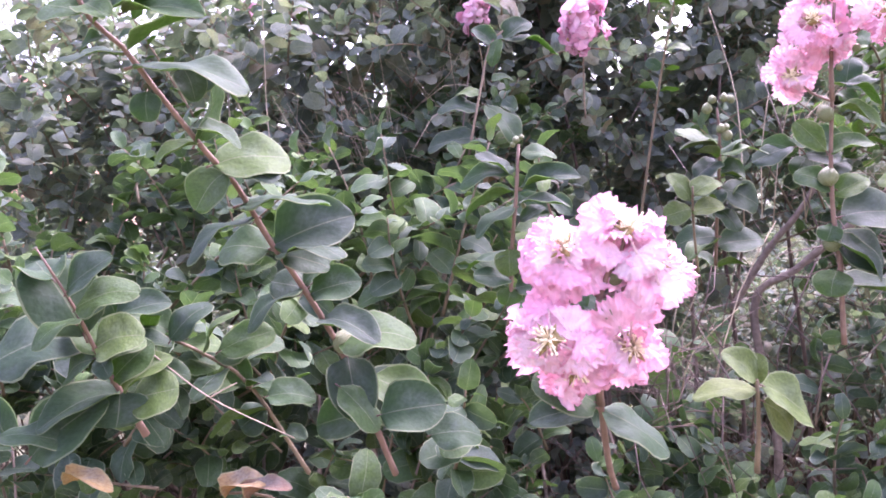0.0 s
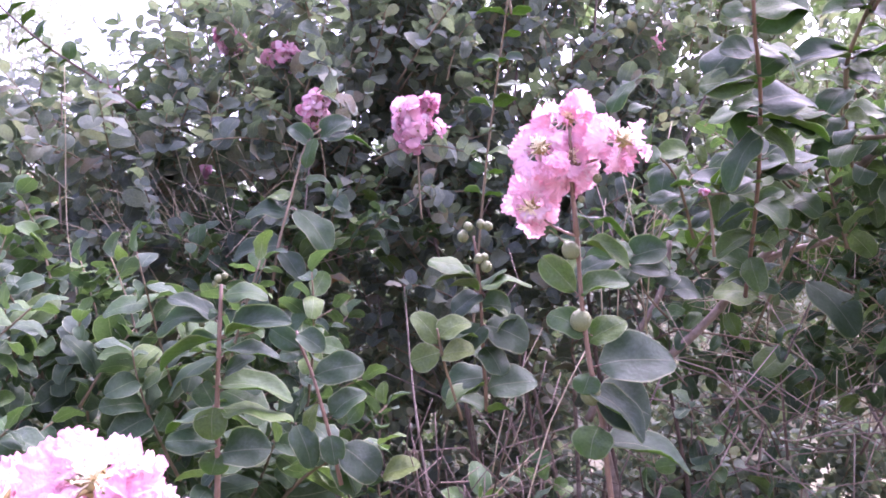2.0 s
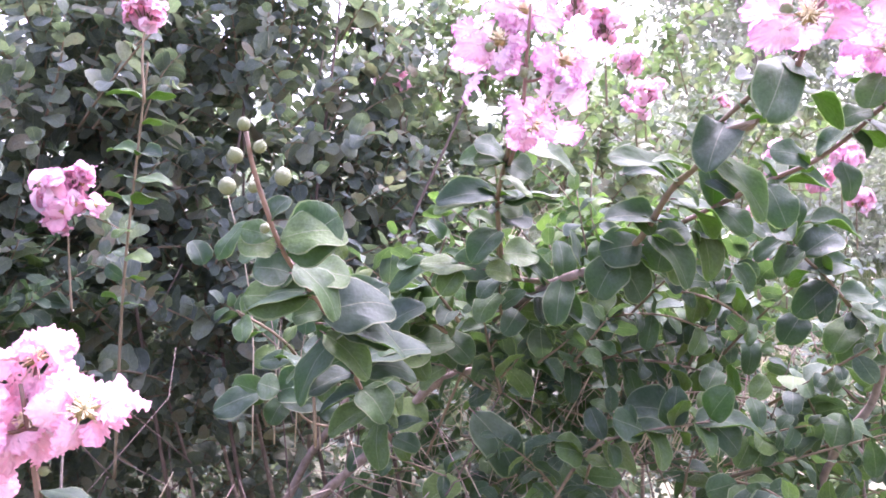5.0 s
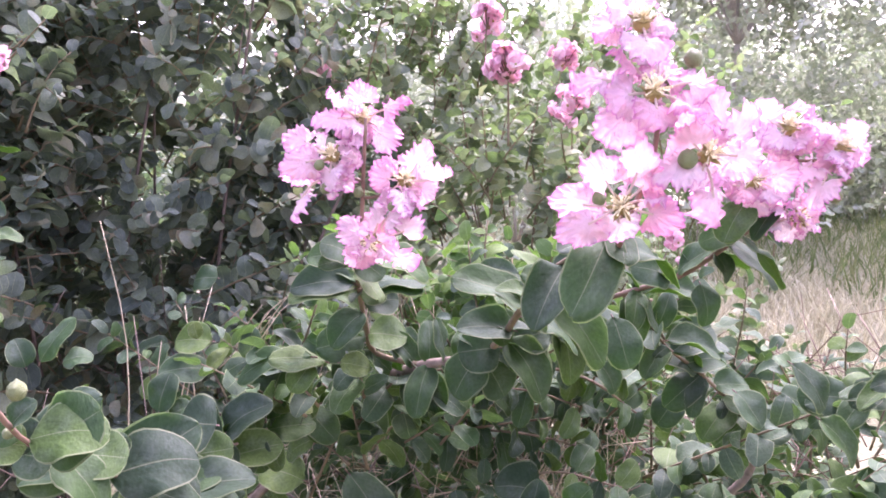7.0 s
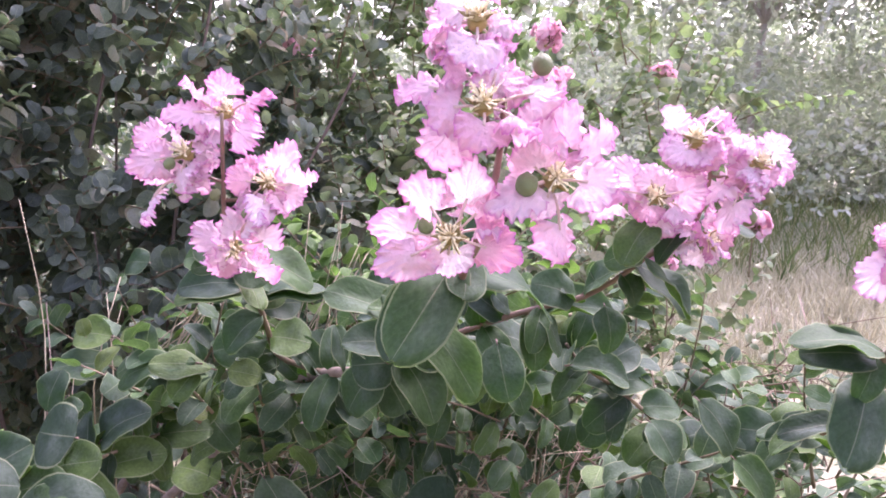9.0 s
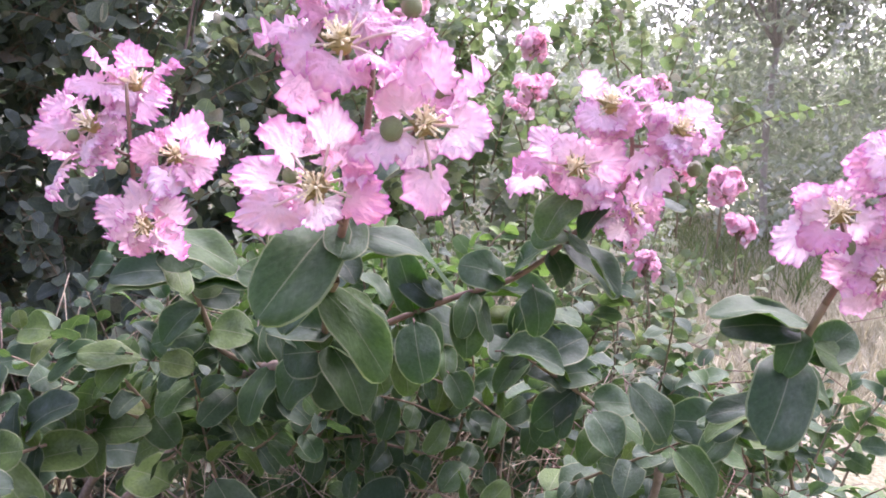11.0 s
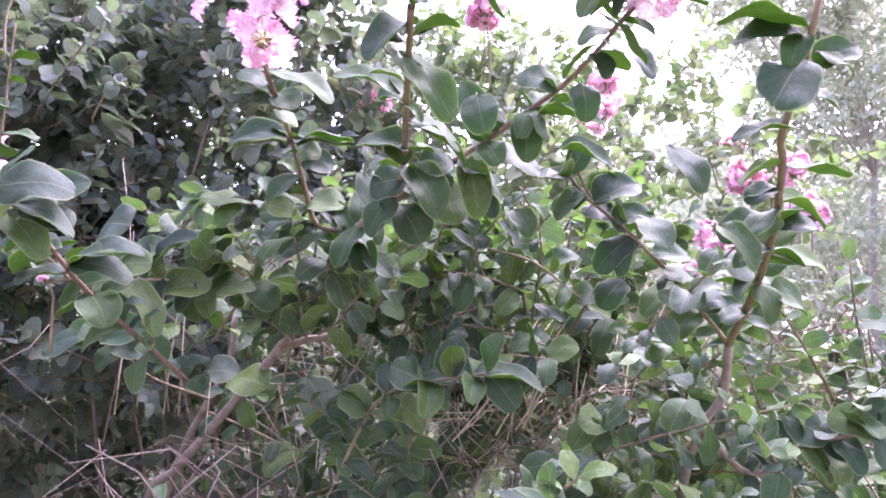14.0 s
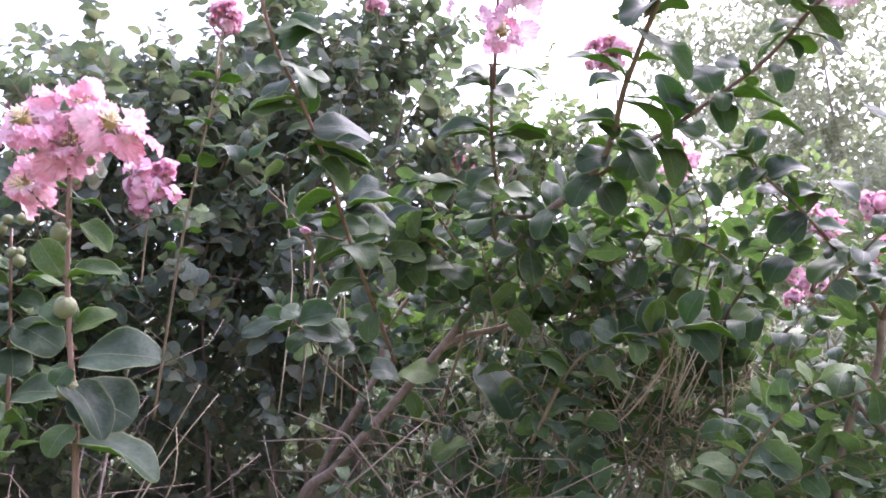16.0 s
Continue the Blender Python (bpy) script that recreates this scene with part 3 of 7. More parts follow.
def dead_twigs(parent, centre, radii, n, long=0.3, mat=DEAD, r=0.0012, up=0.3):
    """Bare crossing twigs inside a shrub, as one part."""
    lines = []
    for _ in range(n):
        c = np.asarray(centre) + rng.uniform(-1, 1, 3) * radii
        w = unit(rng.normal(0, 1, 3) + UP * up) * long * rng.uniform(0.5, 1.3)
        lines.append((np.array([c, c + w * 0.5 + rng.normal(0, 0.02, 3), c + w]), r * rng.uniform(0.7, 1.6), r * 0.6, 4))
    v, f = tubes(lines)
    return tagged(part("brushwood", mesh_of("brushwood", v, f, [mat]), parent), kind="stuff")


def stalks(foot, spread, n, long, lean, label):
    """A clump of thin dry grass stalks."""
    foot = np.asarray(foot, float)
    lines = []
    for _ in range(n):
        c = foot + rng.normal(0, 1, 3) * spread * (1, 1, 0.2)
        w = unit(np.asarray(lean, float) + rng.normal(0, 0.14, 3)) * long * rng.uniform(0.5, 1.15)
        lines.append((smooth_line([c, c + w * 0.5 + rng.normal(0, 0.012, 3), c + w + UP * -0.04 * long], 0.05), 0.0011, 0.0005, 4))
    v, f = tubes(lines)
    return tagged(new("dry_grass_clump", mesh_of("dry_grass_clump", v, f, [STRAW])), label, "grass", kind="stuff")


# ---- the ground, and what stands far off ----
def ground_sheet():
    bm = bmesh.new()
    bmesh.ops.create_grid(bm, x_segments=140, y_segments=140, size=1.0)
    for v in bm.verts:
        x, y = (math.copysign(abs(c) ** 3, c) * 150 for c in v.co[:2])
        v.co = (x, y, 0.03 * noise.noise(Vector((x * 0.8, y * 0.8, 0))) + 0.12 * noise.noise(Vector((x * 0.1, y * 0.1, 3))) - 0.02)
    me = bpy.data.meshes.new("ground")
    bm.to_mesh(me)
    bm.free()
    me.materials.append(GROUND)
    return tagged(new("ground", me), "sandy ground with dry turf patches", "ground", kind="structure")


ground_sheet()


def grass(name, n, x, y, tall, mat, label, spread=0.25, clear=-9.0):
    """Tufts of thin blades, as one object."""
    blades = ([], [], [], [], [])
    for _ in range(n):
        c = np.array((rng.uniform(*x), rng.uniform(*y), 0.0))
        if c[0] + c[1] < clear:
            continue
        for _ in range(rng.integers(5, 10)):
            w = unit(UP + rng.normal(0, spread, 3))
            h = tall * rng.uniform(0.5, 1.2)
            for b, q in zip(blades, (c + rng.normal(0, 0.03, 3) * (1, 1, 0), w, rng.normal(0, 1, 3), h, min(0.006, h * 0.012 + 0.001))):
                b.append(q)
    return tagged(new(name, scatter(name, blades, [mat], GRASS_FORMS)), label, "grass", kind="stuff")


GRASS_GREEN = leaf_material("grass_blades", True, [(0.0, (0.10, 0.14, 0.05)), (0.6, (0.20, 0.22, 0.09)), (1.0, (0.36, 0.31, 0.17))], dust_sheen=0.1)
GRASS_DRY = leaf_material("dry_grass_blades", True, [(0.0, (0.44, 0.42, 0.27)), (0.6, (0.60, 0.56, 0.40)), (1.0, (0.72, 0.68, 0.52))], dust_sheen=0.0, glow=(0.55, 0.52, 0.32))
grass("dry_grass", 9000, (1.8, 15.0), (2.4, 16.0), 0.34, GRASS_DRY, "tall dry pale grass behind the shrubs", clear=7.4)
grass("green_grass", 1300, (5.0, 15.0), (4.0, 14.0), 0.55, GRASS_GREEN, "green weeds among dry grass", clear=12.5)
# dry grass coloured dark to stand for the shade below the shrubs
GRASS_SHADE = leaf_material("shade_brown_grass_blades", True, [(0.0, (0.05, 0.036, 0.027)), (0.7, (0.11, 0.08, 0.055)), (1.0, (0.22, 0.17, 0.11))], dust_sheen=0.0, glow=(0.2, 0.15, 0.08))
grass("undergrowth_grass", 1300, (-1.6, 1.3), (1.4, 2.8), 0.50, GRASS_SHADE, "dry grass under the shrubs, browned for shade", 0.5)


def tree(foot, height, spread, leaf_n, mat, label, leaf_size=0.07, seed=1, low=30):
    """A far tree: trunk, forking limbs, and a loose crown of leaf sprays."""
    r = np.random.default_rng(seed)
    foot = np.asarray(foot, float)
    root = thing("tree", foot, label, "tree", "trees beyond the field")
    fork = foot + UP * height * 0.35 + r.normal(0, 0.1, 3)
    v, f = tube(smooth_line([foot, (foot + fork) / 2 + r.normal(0, 0.06, 3), fork], 0.15), 0.007 * height, 0.005 * height, 9)
    part("trunk", mesh_of("trunk", v, f, [HAZED_BARK]), root)
    tips = []
    for i in range(9):
        a = 6.28 * i / 9 + r.uniform(-0.3, 0.3)
        tip = foot + np.array((math.cos(a) * spread * r.uniform(0.3, 1), math.sin(a) * spread * r.uniform(0.3, 1), height * r.uniform(0.55, 1.0)))
        v, f = tube(smooth_line([fork, (fork + tip) / 2 + r.normal(0, 0.12, 3) + UP * 0.1, tip], 0.2), 0.003 * height, 0.001 * height, 6)
        part("limb", mesh_of("limb", v, f, [HAZED_BARK]), root)
        tips += [fork + (tip - fork) * k for k in (0.45, 0.7, 0.9, 1.0)]
    tips += [foot + np.array((math.cos(a), math.sin(a), 0)) * spread * r.uniform(0.3, 0.9) + UP * height * r.uniform(0.08, 0.5) for a in r.uniform(0, 6.28, low)]
    blades = ([], [], [], [], [])
    for _ in range(leaf_n // 9):
        c = tips[r.integers(len(tips))] + r.normal(0, 0.15, 3) * (spread, spread, spread * 0.9)
        c[2] = max(c[2], 0.05)
        w = unit(r.normal(0, 1, 3) + UP * 0.4)
        for k in range(9):
            s = leaf_size * r.uniform(0.6, 1.2)
            for b, q in zip(blades, (c + w * k * leaf_size * 0.5, unit(w + r.normal(0, 0.8, 3)), r.normal(0, 1, 3) + UP, s, s * 0.5)):
                b.append(q)
    tagged(part("crown", scatter("crown", blades, [mat], SMALL_FORMS), root), kind="stuff")
    return root


# whitish leaf colours paint haze over the far trees
HAZED_TREE_LEAF = leaf_material("hazed_tree_leaves", True, [(0.0, (0.36, 0.37, 0.29)), (0.6, (0.54, 0.55, 0.45)), (1.0, (0.70, 0.67, 0.60))], dust_sheen=0.3, through_amount=0.35)
HEDGE_LEAF = leaf_material("bush_leaves", True, HAZED_DARKS, dust_sheen=0.3)
tree((9.6, 11.2, 0), 10.0, 3.4, 34000, HAZED_TREE_LEAF, "hazy light green bushy tree beside dry grass", 0.14, 1, 12)
tree((2.9, 5.6, 0), 2.6, 1.2, 9000, HAZED_TREE_LEAF, "hazy pale green bush behind the shrubs", 0.06, 2)
tree((1.6, 6.6, 0), 2.4, 1.4, 12000, HAZED_TREE_LEAF, "low pale bush beyond the shrubs", 0.07, 3)
tree((15.0, 13.0, 0), 4.4, 3.2, 14000, HAZED_TREE_LEAF, "distant grey-green bush beyond dry grass", 0.16, 4)
tree((11.5, 16.5, 0), 5.6, 3.6, 16000, HAZED_TREE_LEAF, "distant hazy tree beyond dry grass", 0.16, 8)
tree((19.0, 20.0, 0), 6.5, 5.5, 16000, HAZED_TREE_LEAF, "far pale wood edge beyond the field", 0.24, 21, 60)
tree((25.0, 14.0, 0), 6.0, 5.5, 16000, HAZED_TREE_LEAF, "far pale wood edge beyond the field", 0.24, 22, 60)
tree((11.0, 24.0, 0), 6.5, 5.5, 16000, HAZED_TREE_LEAF, "far pale wood edge beyond the field", 0.24, 23, 60)
tree((-3.6, 7.6, 0), 4.3, 1.1, 8000, HAZED_TREE_LEAF, "thin pale tree against white sky", 0.06, 5)
tree((-2.6, 8.2, 0), 4.0, 1.2, 8000, HAZED_TREE_LEAF, "thin pale tree near a salmon house", 0.06, 6)
tree((-1.6, 5.6, 0), 2.4, 1.5, 13000, HEDGE_LEAF, "low green bush behind the shrub row", 0.06, 11, 60)
tree((-4.0, 6.2, 0), 2.3, 1.7, 12000, HEDGE_LEAF, "low green bush before thin trees", 0.07, 12, 60)
tree((0.3, 5.2, 0), 2.2, 1.4, 11000, HEDGE_LEAF, "low green bush beyond the row", 0.06, 13, 60)
tree((0.2, 9.0, 0), 2.7, 1.8, 8000, HAZED_TREE_LEAF, "distant low pale green tree", 0.09, 7)


def house(foot, wide, deep, tall):
    """A far salmon house: walls, hipped roof, windows with panes."""
    x, y, z = foot
    root = thing("house", foot, "far salmon house with clay roof and dark windows", "house")

    def box(name, x0, x1, y0, y1, z0, z1, mat, parent):
        v = [(a, b, c) for c in (z0, z1) for b in (y0, y1) for a in (x0, x1)]
        f = [(0, 2, 3, 1), (4, 5, 7, 6), (0, 1, 5, 4), (2, 6, 7, 3), (0, 4, 6, 2), (1, 3, 7, 5)]
        return part(name, mesh_of(name, v, f, [mat], smooth=False), parent)

    box("wall", x - wide / 2, x + wide / 2, y, y + deep, 0, tall, PLASTER, root)
    e = 0.5
    v = [(x - wide / 2 - e, y - e, tall), (x + wide / 2 + e, y - e, tall), (x + wide / 2 + e, y + deep + e, tall), (x - wide / 2 - e, y + deep + e, tall), (x - wide / 4, y + deep / 2, tall + 1.6), (x + wide / 4, y + deep / 2, tall + 1.6)]
    part("roof", mesh_of("roof", v, [(0, 1, 5, 4), (1, 2, 5), (2, 3, 4, 5), (3, 0, 4), (3, 2, 1, 0)], [ROOF], smooth=False), root)
    for i in range(4):
        for h in (0.9, 3.6):
            cx = x - wide / 2 + (i + 0.5) * wide / 4
            fr = box("window", cx - 0.6, cx + 0.6, y - 0.06, y + 0.02, h, h + 1.4, ROOF, root)
            box("pane", cx - 0.5, cx + 0.5, y - 0.075, y - 0.062, h + 0.1, h + 1.3, PANE, fr)
    return root


house((-17.5, 24.0, 0), 9.0, 7.0, 5.6)


# ---- the crape myrtle shrubs ----
ROW = "crape myrtle shrubs in the row"
front_shrub = thing("crape_myrtle_shrub", (-0.3, 0.85, 0), "leafy crape myrtle with a large pink flower cluster", "shrub", ROW)
bud_shrub = thing("crape_myrtle_shrub", (0.3, 0.85, 0), "crape myrtle with green buds and pink cluster beside dry grass", "shrub", ROW)
centre_shrub = thing("crape_myrtle_shrub", (0.5, 1.2, 0), "forked crape myrtle with three large frilled pink clusters", "shrub", ROW)
right_shrub = thing("crape_myrtle_shrub", (1.15, 0.98, 0), "slender crape myrtle with one pink cluster and grey-green leaves", "shrub", ROW)
left_shrub = thing("crape_myrtle_shrub", (-0.25, 1.6, 0), "dense dark crape myrtle with small pink clusters", "shrub", ROW)
tall_shrub = thing("crape_myrtle_shrub", (0.5, 1.85, 0), "tall dark-leaved crape myrtle rising against white sky", "shrub", ROW)
pale_shrub = thing("crape_myrtle_shrub", (1.5, 1.9, 0), "pale sunlit crape myrtle dotted with pink clusters", "shrub", ROW)
far_shrub = thing("crape_myrtle_shrub", (2.5, 3.2, 0), "hazy crape myrtle shrub before dry grass", "shrub", ROW)

stems_from(front_shrub, (-0.3, 0.85, 0), [(-0.75, 0.9, 1.0), (-0.5, 0.8, 0.92), (-0.05, 0.85, 0.88), (0.05, 1.0, 0.9), (-0.25, 1.1, 1.0)])
leafy(front_shrub, [((-0.62, 0.95, 0.92), (0.42, 0.30, 0.28), 88), ((-0.15, 0.95, 0.90), (0.32, 0.25, 0.24), 64), ((-0.35, 1.15, 1.0), (0.5, 0.2, 0.25), 70)], FOLIAGE, 0.050, forms=NEAR_FORMS)

stems_from(bud_shrub, (0.3, 0.85, 0), [(0.1, 1.0, 0.95), (0.35, 1.0, 0.95), (0.2, 1.4, 1.2)])
leafy(bud_shrub, [((0.02, 1.45, 1.25), (0.26, 0.2, 0.08), 44)], FOLIAGE, 0.041, forms=NEAR_FORMS, long=(0.06, 0.14))
leafy(bud_shrub, [((0.12, 0.95, 0.82), (0.22, 0.12, 0.14), 26), ((0.55, 1.05, 0.72), (0.38, 0.2, 0.18), 34), ((1.0, 1.0, 0.65), (0.35, 0.2, 0.18), 60), ((0.3, 0.85, 0.7), (0.3, 0.12, 0.12), 40)], FOLIAGE, 0.042, forms=NEAR_FORMS, long=(0.08, 0.16))
dead_twigs(bud_shrub, (0.3, 1.35, 0.85), (0.4, 0.25, 0.4), 80, 0.26, DEAD, 0.0008)

stems_from(left_shrub, (-0.25, 1.6, 0), [(-0.8, 1.7, 1.45), (-0.45, 1.6, 1.6), (-0.1, 1.65, 1.7), (0.15, 1.6, 1.65), (0.05, 1.4, 1.4)])
leafy(left_shrub, [((-0.9, 1.7, 1.2), (0.5, 0.35, 0.3), 130), ((-0.25, 1.65, 1.3), (0.45, 0.3, 0.38), 170), ((0.1, 1.6, 1.5), (0.3, 0.25, 0.3), 90), ((0.18, 1.75, 1.7), (0.25, 0.2, 0.2), 60), ((-0.6, 1.95, 1.25), (0.8, 0.3, 0.35), 140), ((-0.8, 1.8, 1.45), (0.4, 0.25, 0.2), 80), ((0.1, 1.8, 0.45), (0.8, 0.2, 0.3), 130), ((1.1, 2.2, 0.40), (0.6, 0.25, 0.35), 100), ((-0.02, 2.33, 1.89), (0.45, 0.2, 0.28), 90), ((0.32, 2.31, 1.77), (0.35, 0.2, 0.3), 60), ((-0.24, 1.85, 1.60), (0.30, 0.2, 0.16), 24)], FOLIAGE_DARK_HAZED, 0.045)

stems_from(tall_shrub, (0.5, 1.85, 0), [(0.3, 1.8, 1.9), (0.5, 1.85, 2.1), (0.7, 1.9, 2.0), (0.85, 1.8, 1.7), (0.2, 1.9, 1.6)])
leafy(tall_shrub, [((0.5, 1.85, 1.5), (0.45, 0.28, 0.55), 330), ((0.45, 1.7, 1.15), (0.4, 0.25, 0.3), 90), ((0.5, 1.9, 1.95), (0.3, 0.2, 0.25), 60), ((0.85, 1.9, 1.5), (0.2, 0.2, 0.28), 26), ((0.64, 1.88, 2.02), (0.14, 0.15, 0.16), 26), ((0.0, 2.1, 0.70), (1.0, 0.25, 0.5), 260), ((0.05, 2.25, 1.0), (0.75, 0.2, 0.42), 190)], FOLIAGE_DARK_HAZED, 0.045)

leafy(centre_shrub, [((1.0, 1.0, 1.14), (0.22, 0.14, 0.14), 30), ((0.95, 1.32, 1.05), (0.36, 0.18, 0.22), 40), ((0.95, 0.95, 0.95), (0.25, 0.15, 0.10), 18), ((0.62, 1.40, 1.12), (0.12, 0.10, 0.10), 6)], FOLIAGE, 0.042, forms=NEAR_FORMS)
stems_from(centre_shrub, (0.5, 1.2, 0), [(1.0, 1.1, 1.1), (0.85, 1.4, 1.1)], 0.007)

stems_from(right_shrub, (1.15, 0.98, 0), [(1.3, 1.0, 1.2), (1.45, 0.9, 1.05)])
leafy(right_shrub, [((1.35, 0.95, 0.98), (0.3, 0.18, 0.2), 34), ((1.15, 1.15, 1.05), (0.25, 0.2, 0.2), 22)], FOLIAGE, 0.041, forms=NEAR_FORMS)

stems_from(pale_shrub, (1.5, 1.9, 0), [(1.1, 1.7, 1.5), (1.4, 1.9, 1.65), (1.8, 1.9, 1.4), (1.2, 2.0, 1.7)])
leafy(pale_shrub, [((1.2, 1.75, 1.2), (0.4, 0.3, 0.4), 150), ((1.7, 1.9, 0.98), (0.4, 0.3, 0.26), 76), ((1.12, 2.1, 1.65), (0.32, 0.25, 0.32), 110), ((1.75, 2.0, 1.55), (0.38, 0.25, 0.32), 70), ((1.5, 2.2, 1.85), (0.45, 0.2, 0.25), 34), ((1.0, 2.3, 1.93), (0.28, 0.2, 0.18), 28)], FOLIAGE_PALE_LIT, 0.042)

stems_from(far_shrub, (2.5, 3.2, 0), [(2.1, 3.0, 1.5), (2.6, 3.2, 1.6), (2.9, 3.3, 1.3)])
leafy(far_shrub, [((2.2, 3.1, 0.9), (0.45, 0.4, 0.4), 80)], FOLIAGE_PALE_LIT, 0.036, 0.022, forms=SMALL_FORMS)

hedge_shrub = thing("crape_myrtle_shrub", (-0.3, 2.8, 0), "dense dark crape myrtle behind the row", "shrub", ROW)
stems_from(hedge_shrub, (-0.3, 2.8, 0), [(-1.3, 2.7, 1.1), (-0.5, 2.8, 1.2), (0.3, 2.8, 1.2), (0.9, 2.8, 1.1)])
leafy(hedge_shrub, [((-1.5, 2.7, 0.65), (0.8, 0.3, 0.6), 240), ((-0.3, 2.8, 0.65), (0.7, 0.3, 0.6), 240), ((0.7, 2.8, 0.6), (0.5, 0.3, 0.5), 160), ((1.4, 3.0, 0.55), (0.5, 0.3, 0.5), 120), ((0.0, 2.5, 0.80), (0.9, 0.2, 0.38), 230)], FOLIAGE_DARK_HAZED, 0.042, 0.02, forms=SMALL_FORMS)

leafy(centre_shrub, [((0.98, 1.22, 1.30), (0.22, 0.14, 0.12), 34), ((0.80, 1.30, 1.24), (0.18, 0.12, 0.10), 16), ((0.93, 1.08, 1.30), (0.08, 0.06, 0.05), 12)], FOLIAGE_BACKLIT, 0.038, forms=NEAR_FORMS, long=(0.06, 0.16))
leafy(right_shrub, [((1.62, 1.25, 0.88), (0.42, 0.22, 0.14), 36), ((1.35, 1.35, 1.0), (0.3, 0.16, 0.16), 32), ((2.1, 1.5, 0.72), (0.3, 0.2, 0.12), 8)], FOLIAGE, 0.041, forms=NEAR_FORMS, long=(0.08, 0.18))

low_shrub = thing("crape_myrtle_shrub", (1.75, 2.5, 0), "low leafy crape myrtle before dry grass", "shrub", ROW)
stems_from(low_shrub, (1.75, 2.5, 0), [(1.4, 2.4, 0.8), (1.8, 2.5, 0.85), (2.2, 2.4, 0.7)])
leafy(low_shrub, [((1.35, 2.4, 0.55), (0.5, 0.3, 0.4), 190), ((2.1, 2.3, 0.45), (0.5, 0.35, 0.28), 120)], FOLIAGE_DARK_HAZED, 0.042, 0.02)
# shrub outside the camera's view, added to carry the row on
unseen_shrub = thing("crape_myrtle_shrub", (-1.9, 1.5, 0), "unseen dark crape myrtle added beyond the row", "shrub", ROW)
stems_from(unseen_shrub, (-1.9, 1.5, 0), [(-2.2, 1.5, 1.4), (-1.9, 1.4, 1.6), (-1.6, 1.5, 1.4)])
leafy(unseen_shrub, [((-1.9, 1.5, 0.95), (0.55, 0.4, 0.55), 260)], FOLIAGE_DARK_HAZED, 0.042, 0.02)

# bare lower stretches of the tall shrub's stems
for foot_x, top in ((0.44, (0.50, 1.72, 1.75)), (0.60, (0.68, 1.70, 1.85)), (0.30, (0.20, 1.70, 1.70)), (0.75, (0.92, 1.62, 1.65))):
    stem(tall_shrub, "stem", [(foot_x, 1.75, 0.0), (foot_x + 0.03, 1.68, 0.6), (foot_x - 0.02, 1.62, 1.2), top], 0.0055, 0.0025, DEAD)


# front shrub: long shoots and the nearest flower cluster
branch = stem(front_shrub, "branch", [(-0.063, 0.620, 0.930), (-0.078, 0.600, 0.988), (-0.095, 0.580, 1.047), (-0.114, 0.539, 1.105), (-0.127, 0.519, 1.135), (-0.141, 0.489, 1.178), (-0.149, 0.469, 1.194), (-0.169, 0.439, 1.234), (-0.177, 0.419, 1.254), (-0.189, 0.409, 1.268), (-0.193, 0.389, 1.292)], 0.0027, 0.0013, RED_TWIG, "reddish young shoot")
leaf(branch, (-0.150, 0.473, 1.189), (-0.102, 0.480, 1.204), 0.044, (-0.30, -0.66, 0.69), 1)
leaf(branch, (-0.144, 0.481, 1.185), (-0.179, 0.473, 1.164), 0.037, (-0.01, -0.79, 0.61), 2)
leaf(branch, (-0.142, 0.498, 1.163), (-0.079, 0.485, 1.175), 0.034, (0.40, -0.37, 0.84), 3)
leaf(branch, (-0.127, 0.520, 1.133), (-0.072, 0.512, 1.161), 0.046, (-0.06, -0.76, 0.65), 4)
leaf(branch, (-0.129, 0.521, 1.131), (-0.166, 0.518, 1.146), 0.038, (-0.02, -0.63, 0.78), 5)
leaf(branch, (-0.122, 0.526, 1.126), (-0.087, 0.522, 1.122), 0.032, (0.20, -0.66, 0.72), 0)
leaf(branch, (-0.176, 0.427, 1.244), (-0.107, 0.419, 1.249), 0.036, (0.08, -0.19, 0.98), 1)
leaf(branch, (-0.151, 0.441, 1.244), (-0.153, 0.438, 1.225), 0.019, (0.12, -0.74, 0.66), 2)
leaf(branch, (-0.130, 0.449, 1.247), (-0.159, 0.448, 1.234), 0.026, (0.07, -0.64, 0.77), 3)
leaf(branch, (-0.173, 0.414, 1.271), (-0.127, 0.396, 1.277), 0.024, (0.15, -0.59, 0.80), 4)
leaf(branch, (-0.179, 0.411, 1.272), (-0.189, 0.409, 1.296), 0.025, (0.10, -0.77, 0.63), 5)
leaf(branch, (-0.189, 0.410, 1.265), (-0.157, 0.406, 1.288), 0.028, (0.00, -0.53, 0.85), 0)
leaf(branch, (-0.173, 0.439, 1.232), (-0.187, 0.437, 1.213), 0.020, (0.15, -0.74, 0.66), 1)
leaf(branch, (-0.156, 0.457, 1.212), (-0.123, 0.456, 1.209), 0.022, (0.08, -0.46, 0.88), 2)
leaf(branch, (-0.111, 0.543, 1.100), (-0.136, 0.540, 1.110), 0.029, (-0.27, -0.58, 0.77), 3)
leaf(branch, (-0.109, 0.547, 1.095), (-0.073, 0.536, 1.110), 0.032, (0.01, -0.70, 0.72), 4)
leaf(branch, (-0.096, 0.575, 1.054), (-0.043, 0.556, 1.078), 0.048, (-0.09, -0.57, 0.82), 5)
leaf(branch, (-0.090, 0.582, 1.041), (-0.106, 0.558, 0.991), 0.039, (-0.05, -0.70, 0.72), 0)
leaf(branch, (-0.087, 0.591, 1.013), (-0.028, 0.596, 0.998), 0.054, (-0.15, -0.72, 0.68), 1)
